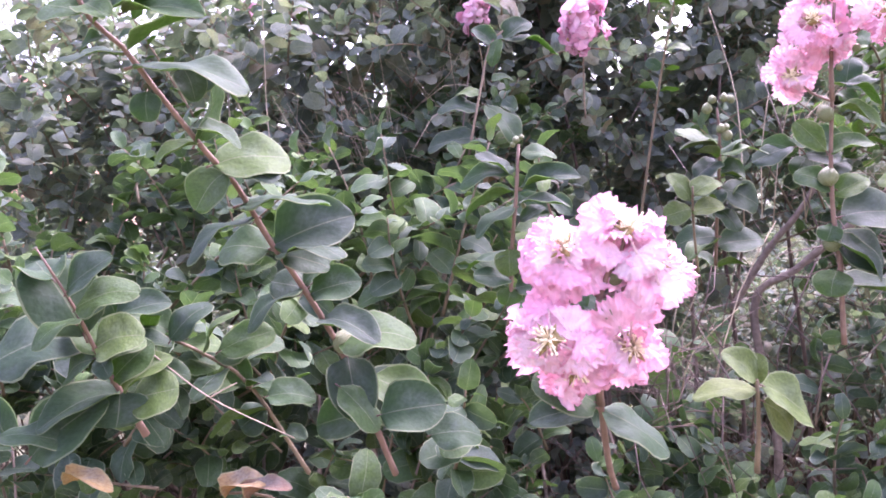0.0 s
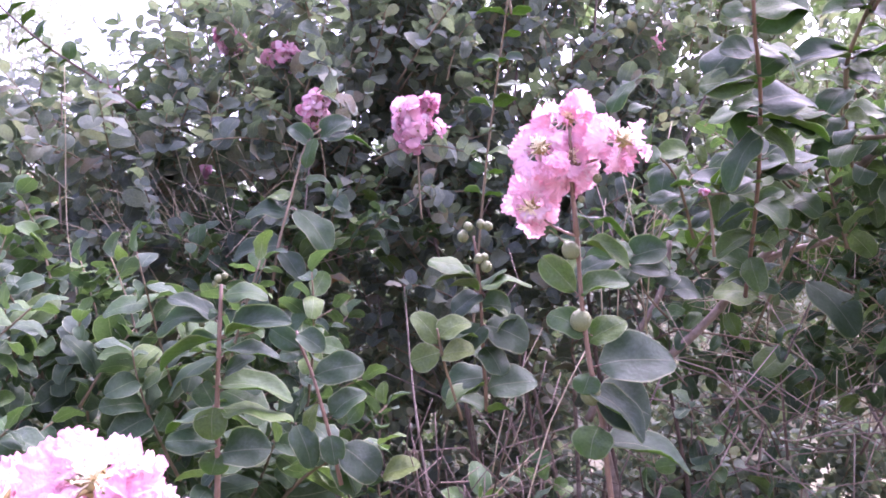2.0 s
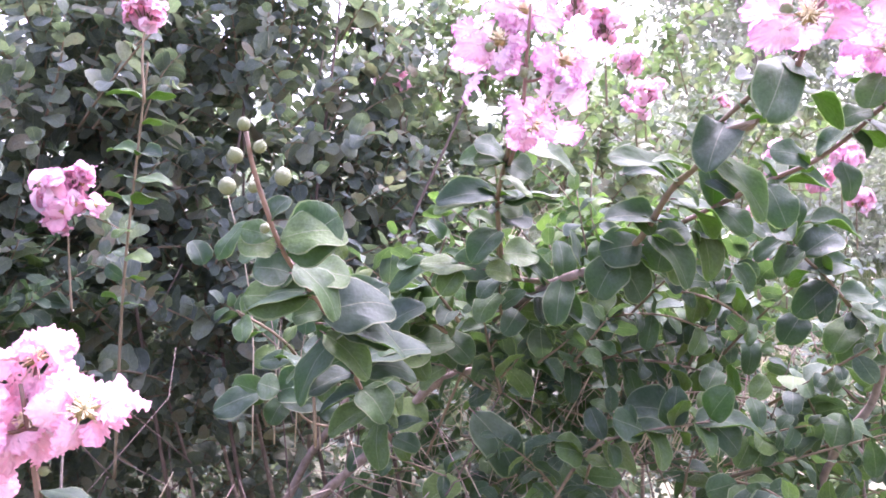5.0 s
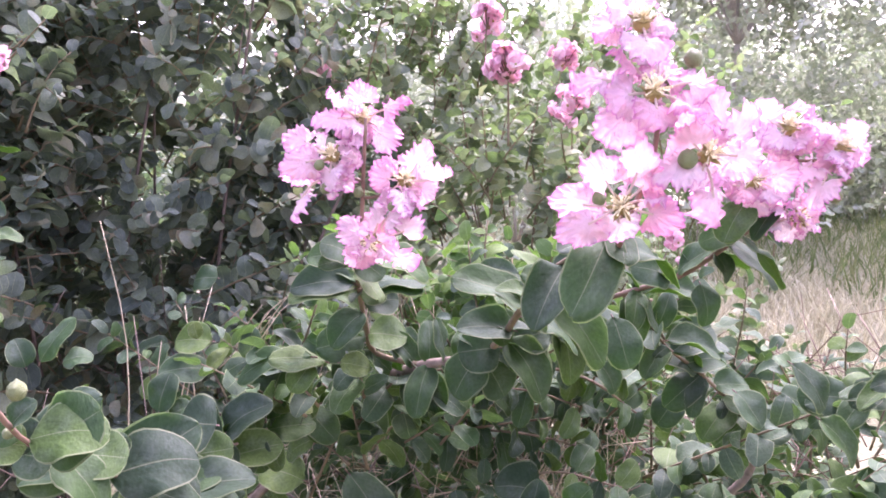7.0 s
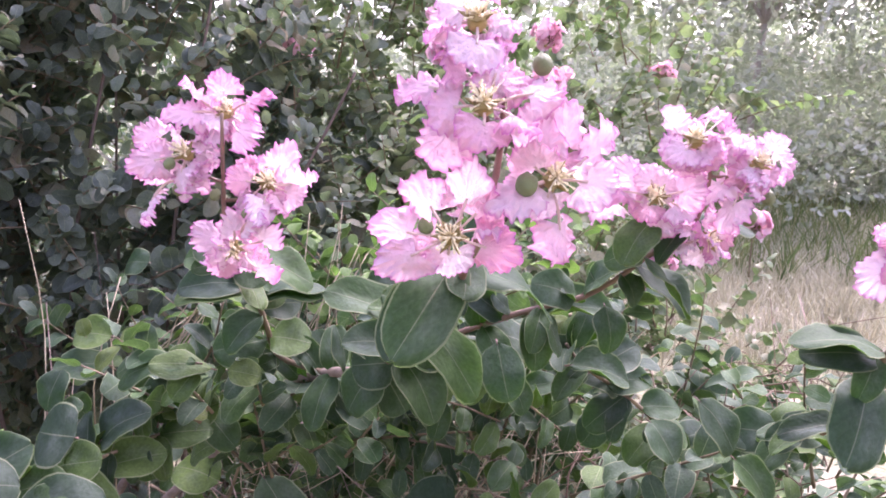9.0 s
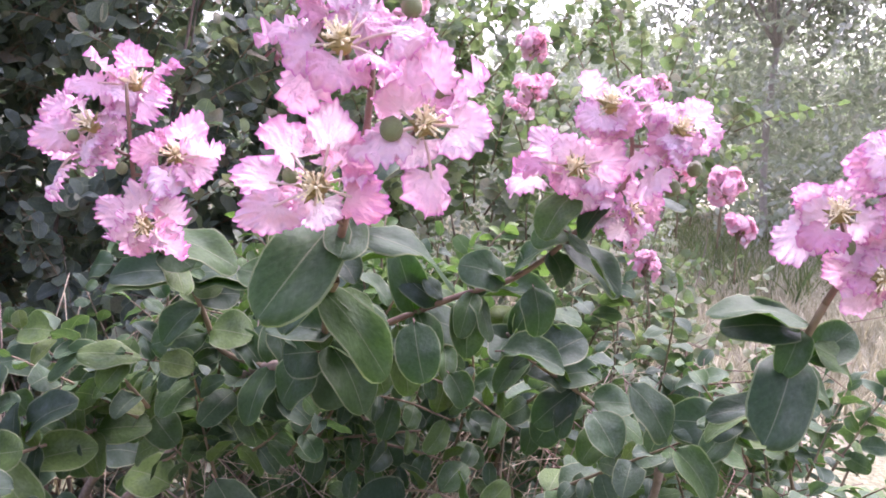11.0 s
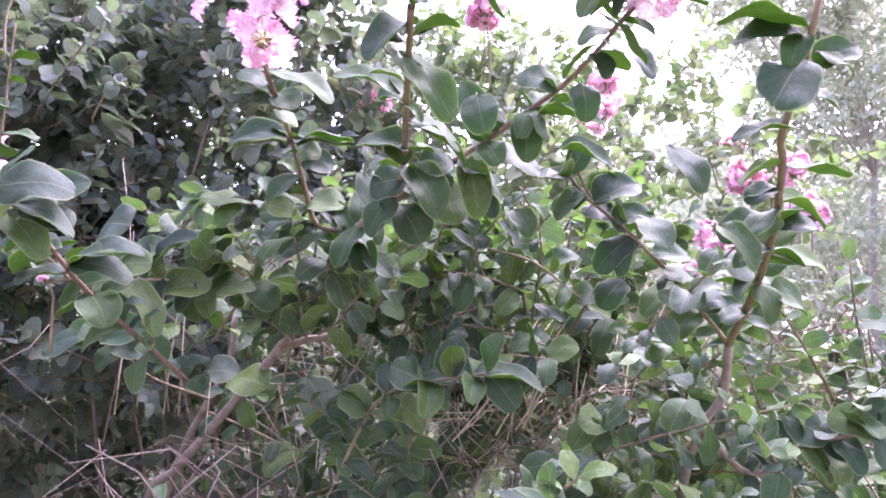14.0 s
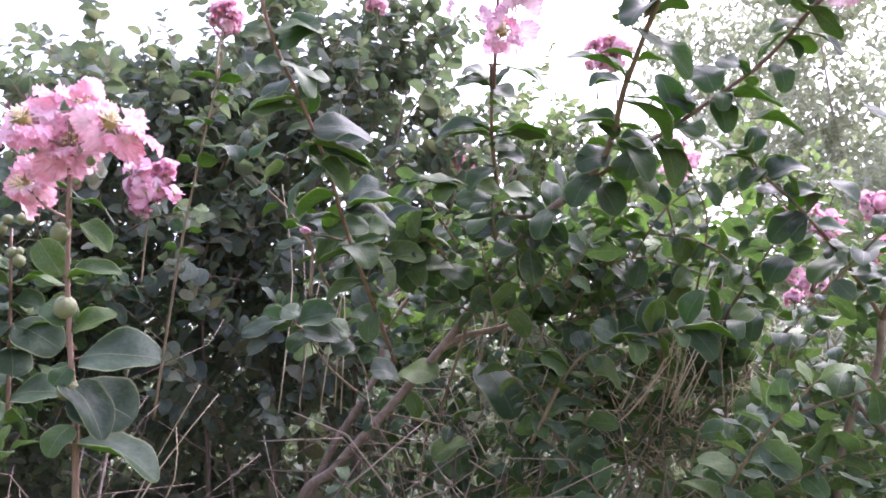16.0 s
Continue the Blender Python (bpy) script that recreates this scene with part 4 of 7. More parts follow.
leaf(branch, (-0.078, 0.600, 0.988), (-0.132, 0.601, 0.987), 0.037, (0.01, -0.81, 0.59), 2)
leaf(branch, (-0.191, 0.406, 1.270), (-0.215, 0.408, 1.282), 0.028, (0.09, -0.56, 0.82), 3)
leaf(branch, (-0.185, 0.414, 1.259), (-0.201, 0.412, 1.255), 0.015, (-0.06, -0.77, 0.63), 4)
leaf(branch, (-0.153, 0.415, 1.290), (-0.173, 0.416, 1.304), 0.021, (-0.16, -0.73, 0.67), 5)
leaf(branch, (-0.074, 0.590, 1.021), (-0.028, 0.586, 0.988), 0.043, (0.08, -0.84, 0.54), 0)
bud(branch, (-0.091, 0.577, 1.053), 0.0102)
bud(branch, (-0.235, 0.466, 1.135), 0.0034)
leaf_pairs(branch, [(-0.063, 0.620, 0.930), (-0.078, 0.600, 0.988), (-0.095, 0.580, 1.047), (-0.114, 0.539, 1.105), (-0.127, 0.519, 1.135), (-0.141, 0.489, 1.178), (-0.149, 0.469, 1.194), (-0.169, 0.439, 1.234), (-0.177, 0.419, 1.254), (-0.189, 0.409, 1.268), (-0.193, 0.389, 1.292)], 0.35, 1.00, 0.034, 0.050)
branch = stem(front_shrub, "branch", [(-0.227, 0.518, 1.006), (-0.238, 0.508, 1.041), (-0.243, 0.488, 1.075), (-0.243, 0.468, 1.104), (-0.253, 0.448, 1.145)], 0.0026, 0.0005, RED_TWIG)
leaf(branch, (-0.245, 0.481, 1.084), (-0.263, 0.473, 1.143), 0.050, (0.16, -0.61, 0.78), 1)
leaf(branch, (-0.243, 0.488, 1.075), (-0.214, 0.483, 1.092), 0.043, (0.04, -0.65, 0.76), 2)
leaf(branch, (-0.238, 0.508, 1.041), (-0.251, 0.500, 1.014), 0.043, (0.02, -0.66, 0.75), 3)
leaf(branch, (-0.240, 0.502, 1.050), (-0.216, 0.499, 1.078), 0.037, (0.28, -0.47, 0.84), 4)
leaf(branch, (-0.243, 0.468, 1.104), (-0.210, 0.456, 1.127), 0.032, (-0.03, -0.69, 0.73), 5)
leaf(branch, (-0.245, 0.462, 1.115), (-0.217, 0.450, 1.141), 0.029, (0.18, -0.68, 0.71), 0)
leaf(branch, (-0.233, 0.511, 1.032), (-0.202, 0.504, 1.046), 0.040, (-0.08, -0.64, 0.76), 1)
leaf(branch, (-0.245, 0.491, 1.068), (-0.277, 0.494, 1.062), 0.034, (-0.01, -0.62, 0.79), 2)
leaf_pairs(branch, [(-0.227, 0.518, 1.006), (-0.238, 0.508, 1.041), (-0.243, 0.488, 1.075), (-0.243, 0.468, 1.104), (-0.253, 0.448, 1.145)], 0.00, 1.00, 0.034, 0.046)
branch = stem(front_shrub, "branch", [(-0.136, 0.619, 0.936), (-0.173, 0.598, 1.018), (-0.202, 0.588, 1.047), (-0.230, 0.578, 1.066), (-0.262, 0.567, 1.084)], 0.0019, 0.0011, TWIG)
leaf(branch, (-0.230, 0.578, 1.064), (-0.269, 0.581, 1.056), 0.032, (0.12, -0.65, 0.75), 3)
leaf(branch, (-0.228, 0.578, 1.070), (-0.255, 0.572, 1.095), 0.032, (-0.09, -0.53, 0.84), 4)
leaf(branch, (-0.198, 0.589, 1.046), (-0.150, 0.582, 1.072), 0.035, (-0.05, -0.69, 0.72), 5)
leaf(branch, (-0.173, 0.598, 1.018), (-0.119, 0.587, 1.016), 0.033, (0.07, -0.12, 0.99), 0)
leaf(branch, (-0.177, 0.597, 1.018), (-0.186, 0.592, 1.047), 0.022, (-0.11, -0.72, 0.68), 1)
leaf(branch, (-0.258, 0.568, 1.083), (-0.286, 0.567, 1.102), 0.034, (0.01, -0.65, 0.76), 2)
leaf(branch, (-0.163, 0.604, 0.998), (-0.194, 0.599, 0.984), 0.036, (-0.16, -0.69, 0.70), 3)
leaf(branch, (-0.262, 0.567, 1.084), (-0.271, 0.559, 1.119), 0.025, (-0.04, -0.75, 0.66), 4)
bud(branch, (-0.220, 0.580, 1.072), 0.0094)
leaf_pairs(branch, [(-0.136, 0.619, 0.936), (-0.173, 0.598, 1.018), (-0.202, 0.588, 1.047), (-0.230, 0.578, 1.066), (-0.262, 0.567, 1.084)], 0.20, 1.00, 0.024, 0.042)
leaf(branch, (-0.317, 0.492, 1.067), (-0.268, 0.493, 1.103), 0.060, (-0.03, -0.63, 0.78), 5)
leaf(branch, (-0.295, 0.489, 1.003), (-0.249, 0.489, 1.047), 0.047, (0.16, -0.72, 0.67), 0)
leaf(branch, (-0.317, 0.489, 1.019), (-0.266, 0.482, 1.030), 0.022, (0.02, -0.27, 0.96), 1)
leaf(branch, (-0.253, 0.492, 1.061), (-0.220, 0.494, 1.088), 0.037, (0.03, -0.56, 0.83), 2)
leaf(branch, (-0.294, 0.553, 1.077), (-0.270, 0.549, 1.110), 0.031, (0.08, -0.59, 0.80), 3)
leaf(branch, (-0.260, 0.554, 1.087), (-0.220, 0.555, 1.106), 0.028, (0.27, -0.40, 0.88), 4)
leaf(branch, (-0.218, 0.553, 1.067), (-0.196, 0.551, 1.100), 0.026, (0.09, -0.68, 0.73), 5)
leaf(branch, (-0.254, 0.553, 1.068), (-0.216, 0.549, 1.073), 0.023, (0.17, -0.41, 0.90), 0)
leaf(branch, (-0.182, 0.553, 1.056), (-0.143, 0.547, 1.076), 0.028, (-0.10, -0.77, 0.63), 1)
leaf(branch, (-0.149, 0.552, 1.020), (-0.112, 0.549, 1.027), 0.029, (0.12, -0.61, 0.78), 2)
leaf(branch, (-0.094, 0.553, 1.024), (-0.080, 0.554, 0.984), 0.029, (0.04, -0.67, 0.74), 3)
leaf(branch, (-0.065, 0.552, 1.000), (-0.017, 0.538, 1.014), 0.042, (0.08, -0.72, 0.69), 4)
leaf(branch, (-0.028, 0.552, 0.982), (0.010, 0.548, 0.992), 0.032, (0.15, -0.71, 0.69), 5)
leaf(branch, (-0.343, 0.548, 0.996), (-0.359, 0.546, 1.036), 0.026, (-0.05, -0.67, 0.74), 0)
leaf(branch, (-0.248, 0.552, 1.045), (-0.205, 0.547, 1.051), 0.023, (-0.02, -0.49, 0.87), 1)
stalk = stem(front_shrub, "dry_stalk", [(-0.222, 0.523, 1.065), (-0.181, 0.522, 1.029), (-0.123, 0.521, 0.996)], 0.0005, 0.0004, STRAW)
stalk = stem(front_shrub, "dry_stalk", [(-0.181, 0.522, 1.029), (-0.171, 0.522, 1.034), (-0.161, 0.523, 1.038)], 0.0006, 0.0004, STRAW)
stalk = stem(front_shrub, "dry_stalk", [(-0.279, 1.217, 1.202), (-0.288, 1.218, 1.312), (-0.283, 1.218, 1.449), (-0.279, 1.218, 1.549)], 0.0007, 0.0005, STRAW)
branch = stem(front_shrub, "branch", [(0.089, 0.452, 0.972), (0.080, 0.422, 0.998), (0.072, 0.392, 1.041), (0.067, 0.367, 1.089)], 0.0021, 0.0014, RED_TWIG)
leaf(branch, (0.070, 0.392, 1.042), (0.043, 0.379, 1.064), 0.032, (-0.01, -0.69, 0.72), 2)
leaf(branch, (0.072, 0.394, 1.038), (0.099, 0.396, 1.007), 0.027, (-0.22, -0.66, 0.72), 3)
leaf(branch, (0.065, 0.393, 1.039), (0.033, 0.385, 1.041), 0.020, (0.08, -0.81, 0.58), 4)
cluster = panicle(front_shrub, [(0.072, 0.392, 1.041), (0.067, 0.367, 1.089), (0.078, 0.362, 1.125)], [(0.085, 0.366, 1.133), (0.053, 0.365, 1.126), (0.097, 0.369, 1.117), (0.043, 0.354, 1.085), (0.085, 0.373, 1.075), (0.058, 0.375, 1.066)], "large round cluster of frilled pink petals")
blossom(cluster, np.array((0.085, 0.366, 1.133)), [(0.069, 0.362, 1.142), (0.079, 0.368, 1.147), (0.092, 0.368, 1.137), (0.094, 0.362, 1.125), (0.082, 0.369, 1.123), (0.074, 0.364, 1.133)], (0.15, -0.69, 0.70), meshes=PALE_PETALS)
blossom(cluster, np.array((0.053, 0.365, 1.126)), [(0.044, 0.360, 1.124), (0.048, 0.362, 1.132), (0.054, 0.360, 1.119), (0.060, 0.372, 1.127), (0.041, 0.362, 1.116)], (-0.22, -0.74, 0.63), meshes=PALE_PETALS)
blossom(cluster, np.array((0.097, 0.369, 1.117)), [(0.104, 0.367, 1.121), (0.106, 0.368, 1.112), (0.089, 0.361, 1.114), (0.095, 0.371, 1.107)], (0.33, -0.75, 0.57), meshes=PALE_PETALS)
blossom(cluster, np.array((0.043, 0.354, 1.085)), [(0.030, 0.364, 1.089), (0.038, 0.366, 1.097), (0.048, 0.361, 1.093), (0.051, 0.365, 1.077), (0.040, 0.362, 1.071), (0.029, 0.377, 1.074)], (-0.38, -0.92, 0.09), meshes=PALE_PETALS)
blossom(cluster, np.array((0.085, 0.373, 1.075)), [(0.074, 0.358, 1.094), (0.085, 0.359, 1.100), (0.095, 0.359, 1.092), (0.095, 0.363, 1.074), (0.082, 0.367, 1.067), (0.070, 0.364, 1.081)], (0.28, -0.96, 0.05), meshes=PALE_PETALS)
blossom(cluster, np.array((0.058, 0.375, 1.066)), [(0.050, 0.371, 1.059), (0.060, 0.367, 1.073), (0.064, 0.368, 1.063), (0.050, 0.364, 1.074)], (-0.15, -0.98, -0.11), meshes=PALE_PETALS)
bud(cluster, (0.059, 0.366, 1.112), 0.0055)
bud(cluster, (0.055, 0.365, 1.104), 0.0044)
bud(cluster, (0.071, 0.361, 1.096), 0.0051)
bud(cluster, (0.078, 0.366, 1.111), 0.0044)
branch = stem(front_shrub, "branch", [(0.192, 0.493, 0.960), (0.189, 0.478, 1.001), (0.183, 0.463, 1.030)], 0.0018, 0.0011, TWIG)
leaf(branch, (0.185, 0.468, 1.022), (0.146, 0.469, 1.032), 0.025, (0.03, -0.41, 0.91), 5, kind=YOUNG_LEAVES)
leaf(branch, (0.187, 0.466, 1.026), (0.231, 0.471, 1.004), 0.034, (-0.02, -0.69, 0.72), 0, kind=YOUNG_LEAVES)
leaf(branch, (0.190, 0.472, 1.014), (0.221, 0.474, 0.993), 0.032, (-0.19, -0.58, 0.79), 1, kind=YOUNG_LEAVES)
leaf(branch, (0.183, 0.463, 1.030), (0.169, 0.458, 1.053), 0.022, (0.20, -0.67, 0.72), 2, kind=YOUNG_LEAVES)
leaf(branch, (0.183, 0.465, 1.026), (0.184, 0.464, 1.047), 0.014, (-0.14, -0.61, 0.78), 3, kind=YOUNG_LEAVES)
branch = stem(front_shrub, "branch", [(0.044, 0.681, 1.032), (0.048, 0.675, 1.064), (0.052, 0.669, 1.112), (0.058, 0.662, 1.158), (0.063, 0.660, 1.203)], 0.0024, 0.0014, RED_TWIG)
leaf(branch, (0.062, 0.662, 1.165), (0.109, 0.645, 1.187), 0.025, (0.16, -0.37, 0.92), 4)
leaf(branch, (0.064, 0.660, 1.194), (0.094, 0.653, 1.203), 0.021, (-0.31, -0.67, 0.67), 5)
leaf(branch, (0.059, 0.663, 1.152), (0.104, 0.647, 1.157), 0.019, (-0.23, -0.39, 0.89), 0)
leaf(branch, (0.057, 0.664, 1.148), (0.014, 0.651, 1.138), 0.034, (-0.14, -0.33, 0.93), 1)
leaf(branch, (0.054, 0.667, 1.127), (0.111, 0.660, 1.132), 0.031, (0.16, -0.45, 0.88), 2)
leaf(branch, (0.054, 0.669, 1.109), (0.111, 0.647, 1.114), 0.032, (-0.05, -0.30, 0.95), 3)
leaf(branch, (0.060, 0.662, 1.163), (0.005, 0.665, 1.157), 0.016, (-0.11, -0.39, 0.91), 4)
leaf(branch, (0.060, 0.661, 1.181), (0.007, 0.658, 1.191), 0.019, (-0.19, -0.56, 0.80), 5)
leaf(branch, (0.057, 0.662, 1.176), (0.030, 0.654, 1.204), 0.020, (-0.17, -0.33, 0.93), 0)
leaf(branch, (0.051, 0.670, 1.107), (0.003, 0.685, 1.108), 0.025, (0.06, -0.43, 0.90), 1)
leaf(branch, (0.049, 0.669, 1.111), (0.035, 0.669, 1.084), 0.027, (-0.18, -0.65, 0.74), 2)
leaf(branch, (0.051, 0.673, 1.082), (0.019, 0.655, 1.098), 0.024, (0.04, -0.40, 0.91), 3)
leaf(branch, (0.052, 0.673, 1.075), (0.088, 0.662, 1.083), 0.034, (-0.27, -0.62, 0.74), 4)
leaf(branch, (0.049, 0.674, 1.076), (0.037, 0.673, 1.058), 0.024, (0.10, -0.68, 0.73), 5)
leaf(branch, (0.060, 0.665, 1.135), (0.081, 0.660, 1.151), 0.016, (0.02, -0.70, 0.72), 0)
bud(branch, (0.061, 0.660, 1.207), 0.0034)
bud(branch, (0.066, 0.660, 1.209), 0.0027)
bud(branch, (0.058, 0.661, 1.203), 0.0027)
bud(branch, (0.046, 0.663, 1.174), 0.0025)
bud(branch, (0.064, 0.663, 1.149), 0.0027)
branch = stem(front_shrub, "branch", [(0.129, 0.788, 1.013), (0.122, 0.778, 1.064), (0.111, 0.778, 1.116), (0.103, 0.778, 1.140), (0.099, 0.779, 1.157)], 0.0020, 0.0012, RED_TWIG)
leaf(branch, (0.111, 0.778, 1.115), (0.156, 0.770, 1.130), 0.032, (0.20, -0.74, 0.64), 1)
leaf(branch, (0.125, 0.777, 1.077), (0.150, 0.772, 1.105), 0.031, (-0.13, -0.65, 0.75), 2)
leaf(branch, (0.103, 0.778, 1.140), (0.072, 0.782, 1.163), 0.021, (-0.19, -0.84, 0.51), 3)
leaf(branch, (0.100, 0.778, 1.154), (0.122, 0.770, 1.140), 0.024, (0.10, -0.76, 0.64), 4)
leaf(branch, (0.093, 0.781, 1.072), (0.099, 0.770, 1.037), 0.026, (-0.01, -0.75, 0.66), 5)
leaf(branch, (0.123, 0.778, 1.061), (0.117, 0.778, 1.031), 0.023, (-0.05, -0.67, 0.74), 0)
leaf(branch, (0.132, 0.780, 1.050), (0.159, 0.781, 1.019), 0.038, (-0.03, -0.72, 0.69), 1)
leaf(branch, (0.102, 0.779, 1.135), (0.082, 0.777, 1.142), 0.025, (0.02, -0.64, 0.77), 2)
leaf(branch, (0.114, 0.778, 1.090), (0.094, 0.779, 1.065), 0.018, (0.12, -0.32, 0.94), 3, kind=YOUNG_LEAVES)
leaf(branch, (0.167, 0.783, 1.018), (0.198, 0.768, 1.036), 0.026, (-0.04, -0.62, 0.78), 4, kind=YOUNG_LEAVES)
branch = stem(left_shrub, "branch", [(0.023, 1.099, 1.190), (0.037, 1.096, 1.252), (0.056, 1.123, 1.325), (0.076, 1.150, 1.395), (0.098, 1.157, 1.417)], 0.0024, 0.0014, TWIG)
leaf(branch, (0.053, 1.112, 1.294), (-0.005, 1.114, 1.327), 0.037, (-0.11, -0.49, 0.86), 5)
leaf(branch, (0.044, 1.096, 1.251), (-0.034, 1.108, 1.260), 0.050, (-0.03, -0.53, 0.85), 0)
leaf(branch, (0.060, 1.114, 1.301), (0.109, 1.100, 1.250), 0.047, (0.14, -0.39, 0.91), 1)
leaf(branch, (0.073, 1.129, 1.338), (0.106, 1.126, 1.349), 0.028, (0.09, -0.57, 0.82), 2)
leaf(branch, (0.075, 1.136, 1.359), (0.085, 1.135, 1.406), 0.025, (-0.02, -0.68, 0.73), 3)
leaf(branch, (0.098, 1.154, 1.403), (0.137, 1.152, 1.439), 0.041, (-0.08, -0.67, 0.73), 4)
leaf(branch, (0.091, 1.153, 1.403), (0.182, 1.139, 1.419), 0.037, (0.07, -0.42, 0.91), 5)
leaf(branch, (0.040, 1.096, 1.245), (0.063, 1.092, 1.202), 0.031, (-0.01, -0.73, 0.69), 0)
leaf(branch, (0.056, 1.120, 1.318), (0.021, 1.124, 1.334), 0.029, (0.07, -0.67, 0.74), 1)
leaf(branch, (0.083, 1.151, 1.395), (0.056, 1.148, 1.433), 0.029, (0.05, -0.82, 0.58), 2)
# bud shrub: the shoots with green buds and the mid-size cluster
branch = stem(bud_shrub, "branch", [(0.351, 0.682, 1.001), (0.348, 0.677, 1.036), (0.345, 0.671, 1.079), (0.338, 0.666, 1.121), (0.333, 0.656, 1.171), (0.331, 0.646, 1.219), (0.329, 0.640, 1.258)], 0.0024, 0.0014, RED_TWIG, "upright reddish shoot with bud pairs")
leaf(branch, (0.329, 0.655, 1.177), (0.307, 0.653, 1.208), 0.022, (-0.19, -0.70, 0.69), 3)
leaf(branch, (0.331, 0.655, 1.175), (0.367, 0.649, 1.193), 0.024, (-0.23, -0.39, 0.89), 4)
leaf(branch, (0.339, 0.662, 1.144), (0.312, 0.662, 1.168), 0.024, (-0.22, -0.70, 0.68), 5)
leaf(branch, (0.344, 0.666, 1.119), (0.401, 0.649, 1.131), 0.052, (-0.16, -0.68, 0.72), 0)
leaf(branch, (0.340, 0.670, 1.096), (0.388, 0.658, 1.085), 0.051, (-0.09, -0.65, 0.75), 1)
leaf(branch, (0.345, 0.674, 1.058), (0.412, 0.654, 1.060), 0.047, (-0.10, -0.24, 0.96), 2)
leaf(branch, (0.338, 0.668, 1.113), (0.325, 0.670, 1.095), 0.022, (-0.07, -0.65, 0.76), 3)
leaf(branch, (0.334, 0.646, 1.215), (0.367, 0.636, 1.201), 0.020, (0.06, -0.36, 0.93), 4)
leaf(branch, (0.331, 0.643, 1.234), (0.372, 0.633, 1.234), 0.015, (-0.05, -0.16, 0.99), 5)
leaf(branch, (0.337, 0.663, 1.138), (0.365, 0.655, 1.157), 0.024, (-0.06, -0.78, 0.62), 0)
leaf(branch, (0.343, 0.673, 1.071), (0.321, 0.672, 1.048), 0.035, (-0.25, -0.71, 0.65), 1)
leaf(branch, (0.336, 0.670, 1.101), (0.374, 0.658, 1.068), 0.033, (-0.02, -0.48, 0.88), 2)
bud(branch, (0.326, 0.648, 1.209), 0.0078)
bud(branch, (0.332, 0.660, 1.155), 0.0092)
bud(branch, (0.338, 0.670, 1.096), 0.0090)
cluster = panicle(bud_shrub, [(0.331, 0.646, 1.219), (0.329, 0.640, 1.258), (0.328, 0.629, 1.298)], [(0.332, 0.651, 1.308), (0.303, 0.616, 1.282), (0.361, 0.615, 1.283), (0.329, 0.642, 1.277), (0.298, 0.646, 1.243)], "pink flower cluster with pale frilled edges")
blossom(cluster, np.array((0.332, 0.651, 1.308)), [(0.310, 0.629, 1.310), (0.341, 0.633, 1.318), (0.322, 0.634, 1.316), (0.305, 0.633, 1.296), (0.349, 0.636, 1.305), (0.335, 0.638, 1.322)], (-0.06, -0.78, 0.62), meshes=PALE_PETALS)
blossom(cluster, np.array((0.303, 0.616, 1.282)), [(0.299, 0.648, 1.300), (0.309, 0.641, 1.274), (0.320, 0.634, 1.287), (0.294, 0.644, 1.278), (0.313, 0.641, 1.262)], (-0.33, -0.85, 0.42), meshes=PALE_PETALS)
blossom(cluster, np.array((0.361, 0.615, 1.283)), [(0.356, 0.635, 1.295), (0.374, 0.628, 1.289), (0.372, 0.639, 1.271), (0.349, 0.630, 1.285), (0.382, 0.645, 1.283)], (0.35, -0.82, 0.44), meshes=PALE_PETALS)
blossom(cluster, np.array((0.329, 0.642, 1.277)), [(0.319, 0.631, 1.265), (0.335, 0.632, 1.272), (0.316, 0.636, 1.254), (0.340, 0.640, 1.261)], (-0.07, -0.93, 0.36), meshes=PALE_PETALS)
blossom(cluster, np.array((0.298, 0.646, 1.243)), [(0.292, 0.645, 1.246), (0.303, 0.640, 1.239), (0.296, 0.648, 1.236)], (-0.42, -0.90, -0.09), meshes=PALE_PETALS)
bud(cluster, (0.346, 0.632, 1.260), 0.0038)
bud(cluster, (0.335, 0.639, 1.246), 0.0031)
branch = stem(bud_shrub, "branch", [(0.265, 0.761, 1.074), (0.264, 0.745, 1.133), (0.264, 0.735, 1.170), (0.263, 0.726, 1.202), (0.261, 0.724, 1.229)], 0.0019, 0.0010, RED_TWIG)
leaf(branch, (0.262, 0.728, 1.195), (0.225, 0.726, 1.220), 0.029, (-0.01, -0.19, 0.98), 3)
leaf(branch, (0.263, 0.728, 1.193), (0.226, 0.728, 1.204), 0.022, (-0.08, -0.39, 0.92), 4)
leaf(branch, (0.265, 0.731, 1.184), (0.301, 0.718, 1.203), 0.027, (-0.05, -0.35, 0.94), 5)
leaf(branch, (0.265, 0.732, 1.179), (0.233, 0.730, 1.168), 0.030, (-0.16, -0.56, 0.81), 0)
leaf(branch, (0.266, 0.740, 1.152), (0.308, 0.731, 1.140), 0.038, (-0.06, -0.72, 0.70), 1)
leaf(branch, (0.265, 0.740, 1.152), (0.240, 0.738, 1.135), 0.029, (-0.11, -0.66, 0.74), 2)
leaf(branch, (0.265, 0.745, 1.133), (0.275, 0.736, 1.106), 0.031, (0.07, -0.57, 0.82), 3)
leaf(branch, (0.265, 0.734, 1.170), (0.291, 0.729, 1.169), 0.027, (-0.06, -0.73, 0.68), 4)
leaf(branch, (0.266, 0.753, 1.104), (0.220, 0.762, 1.110), 0.038, (-0.14, -0.58, 0.80), 5)
leaf(branch, (0.266, 0.756, 1.094), (0.308, 0.743, 1.107), 0.038, (-0.11, -0.68, 0.73), 0)
leaf_pairs(branch, [(0.265, 0.761, 1.074), (0.264, 0.745, 1.133), (0.264, 0.735, 1.170), (0.263, 0.726, 1.202), (0.261, 0.724, 1.229)], 0.00, 0.75, 0.022, 0.036)
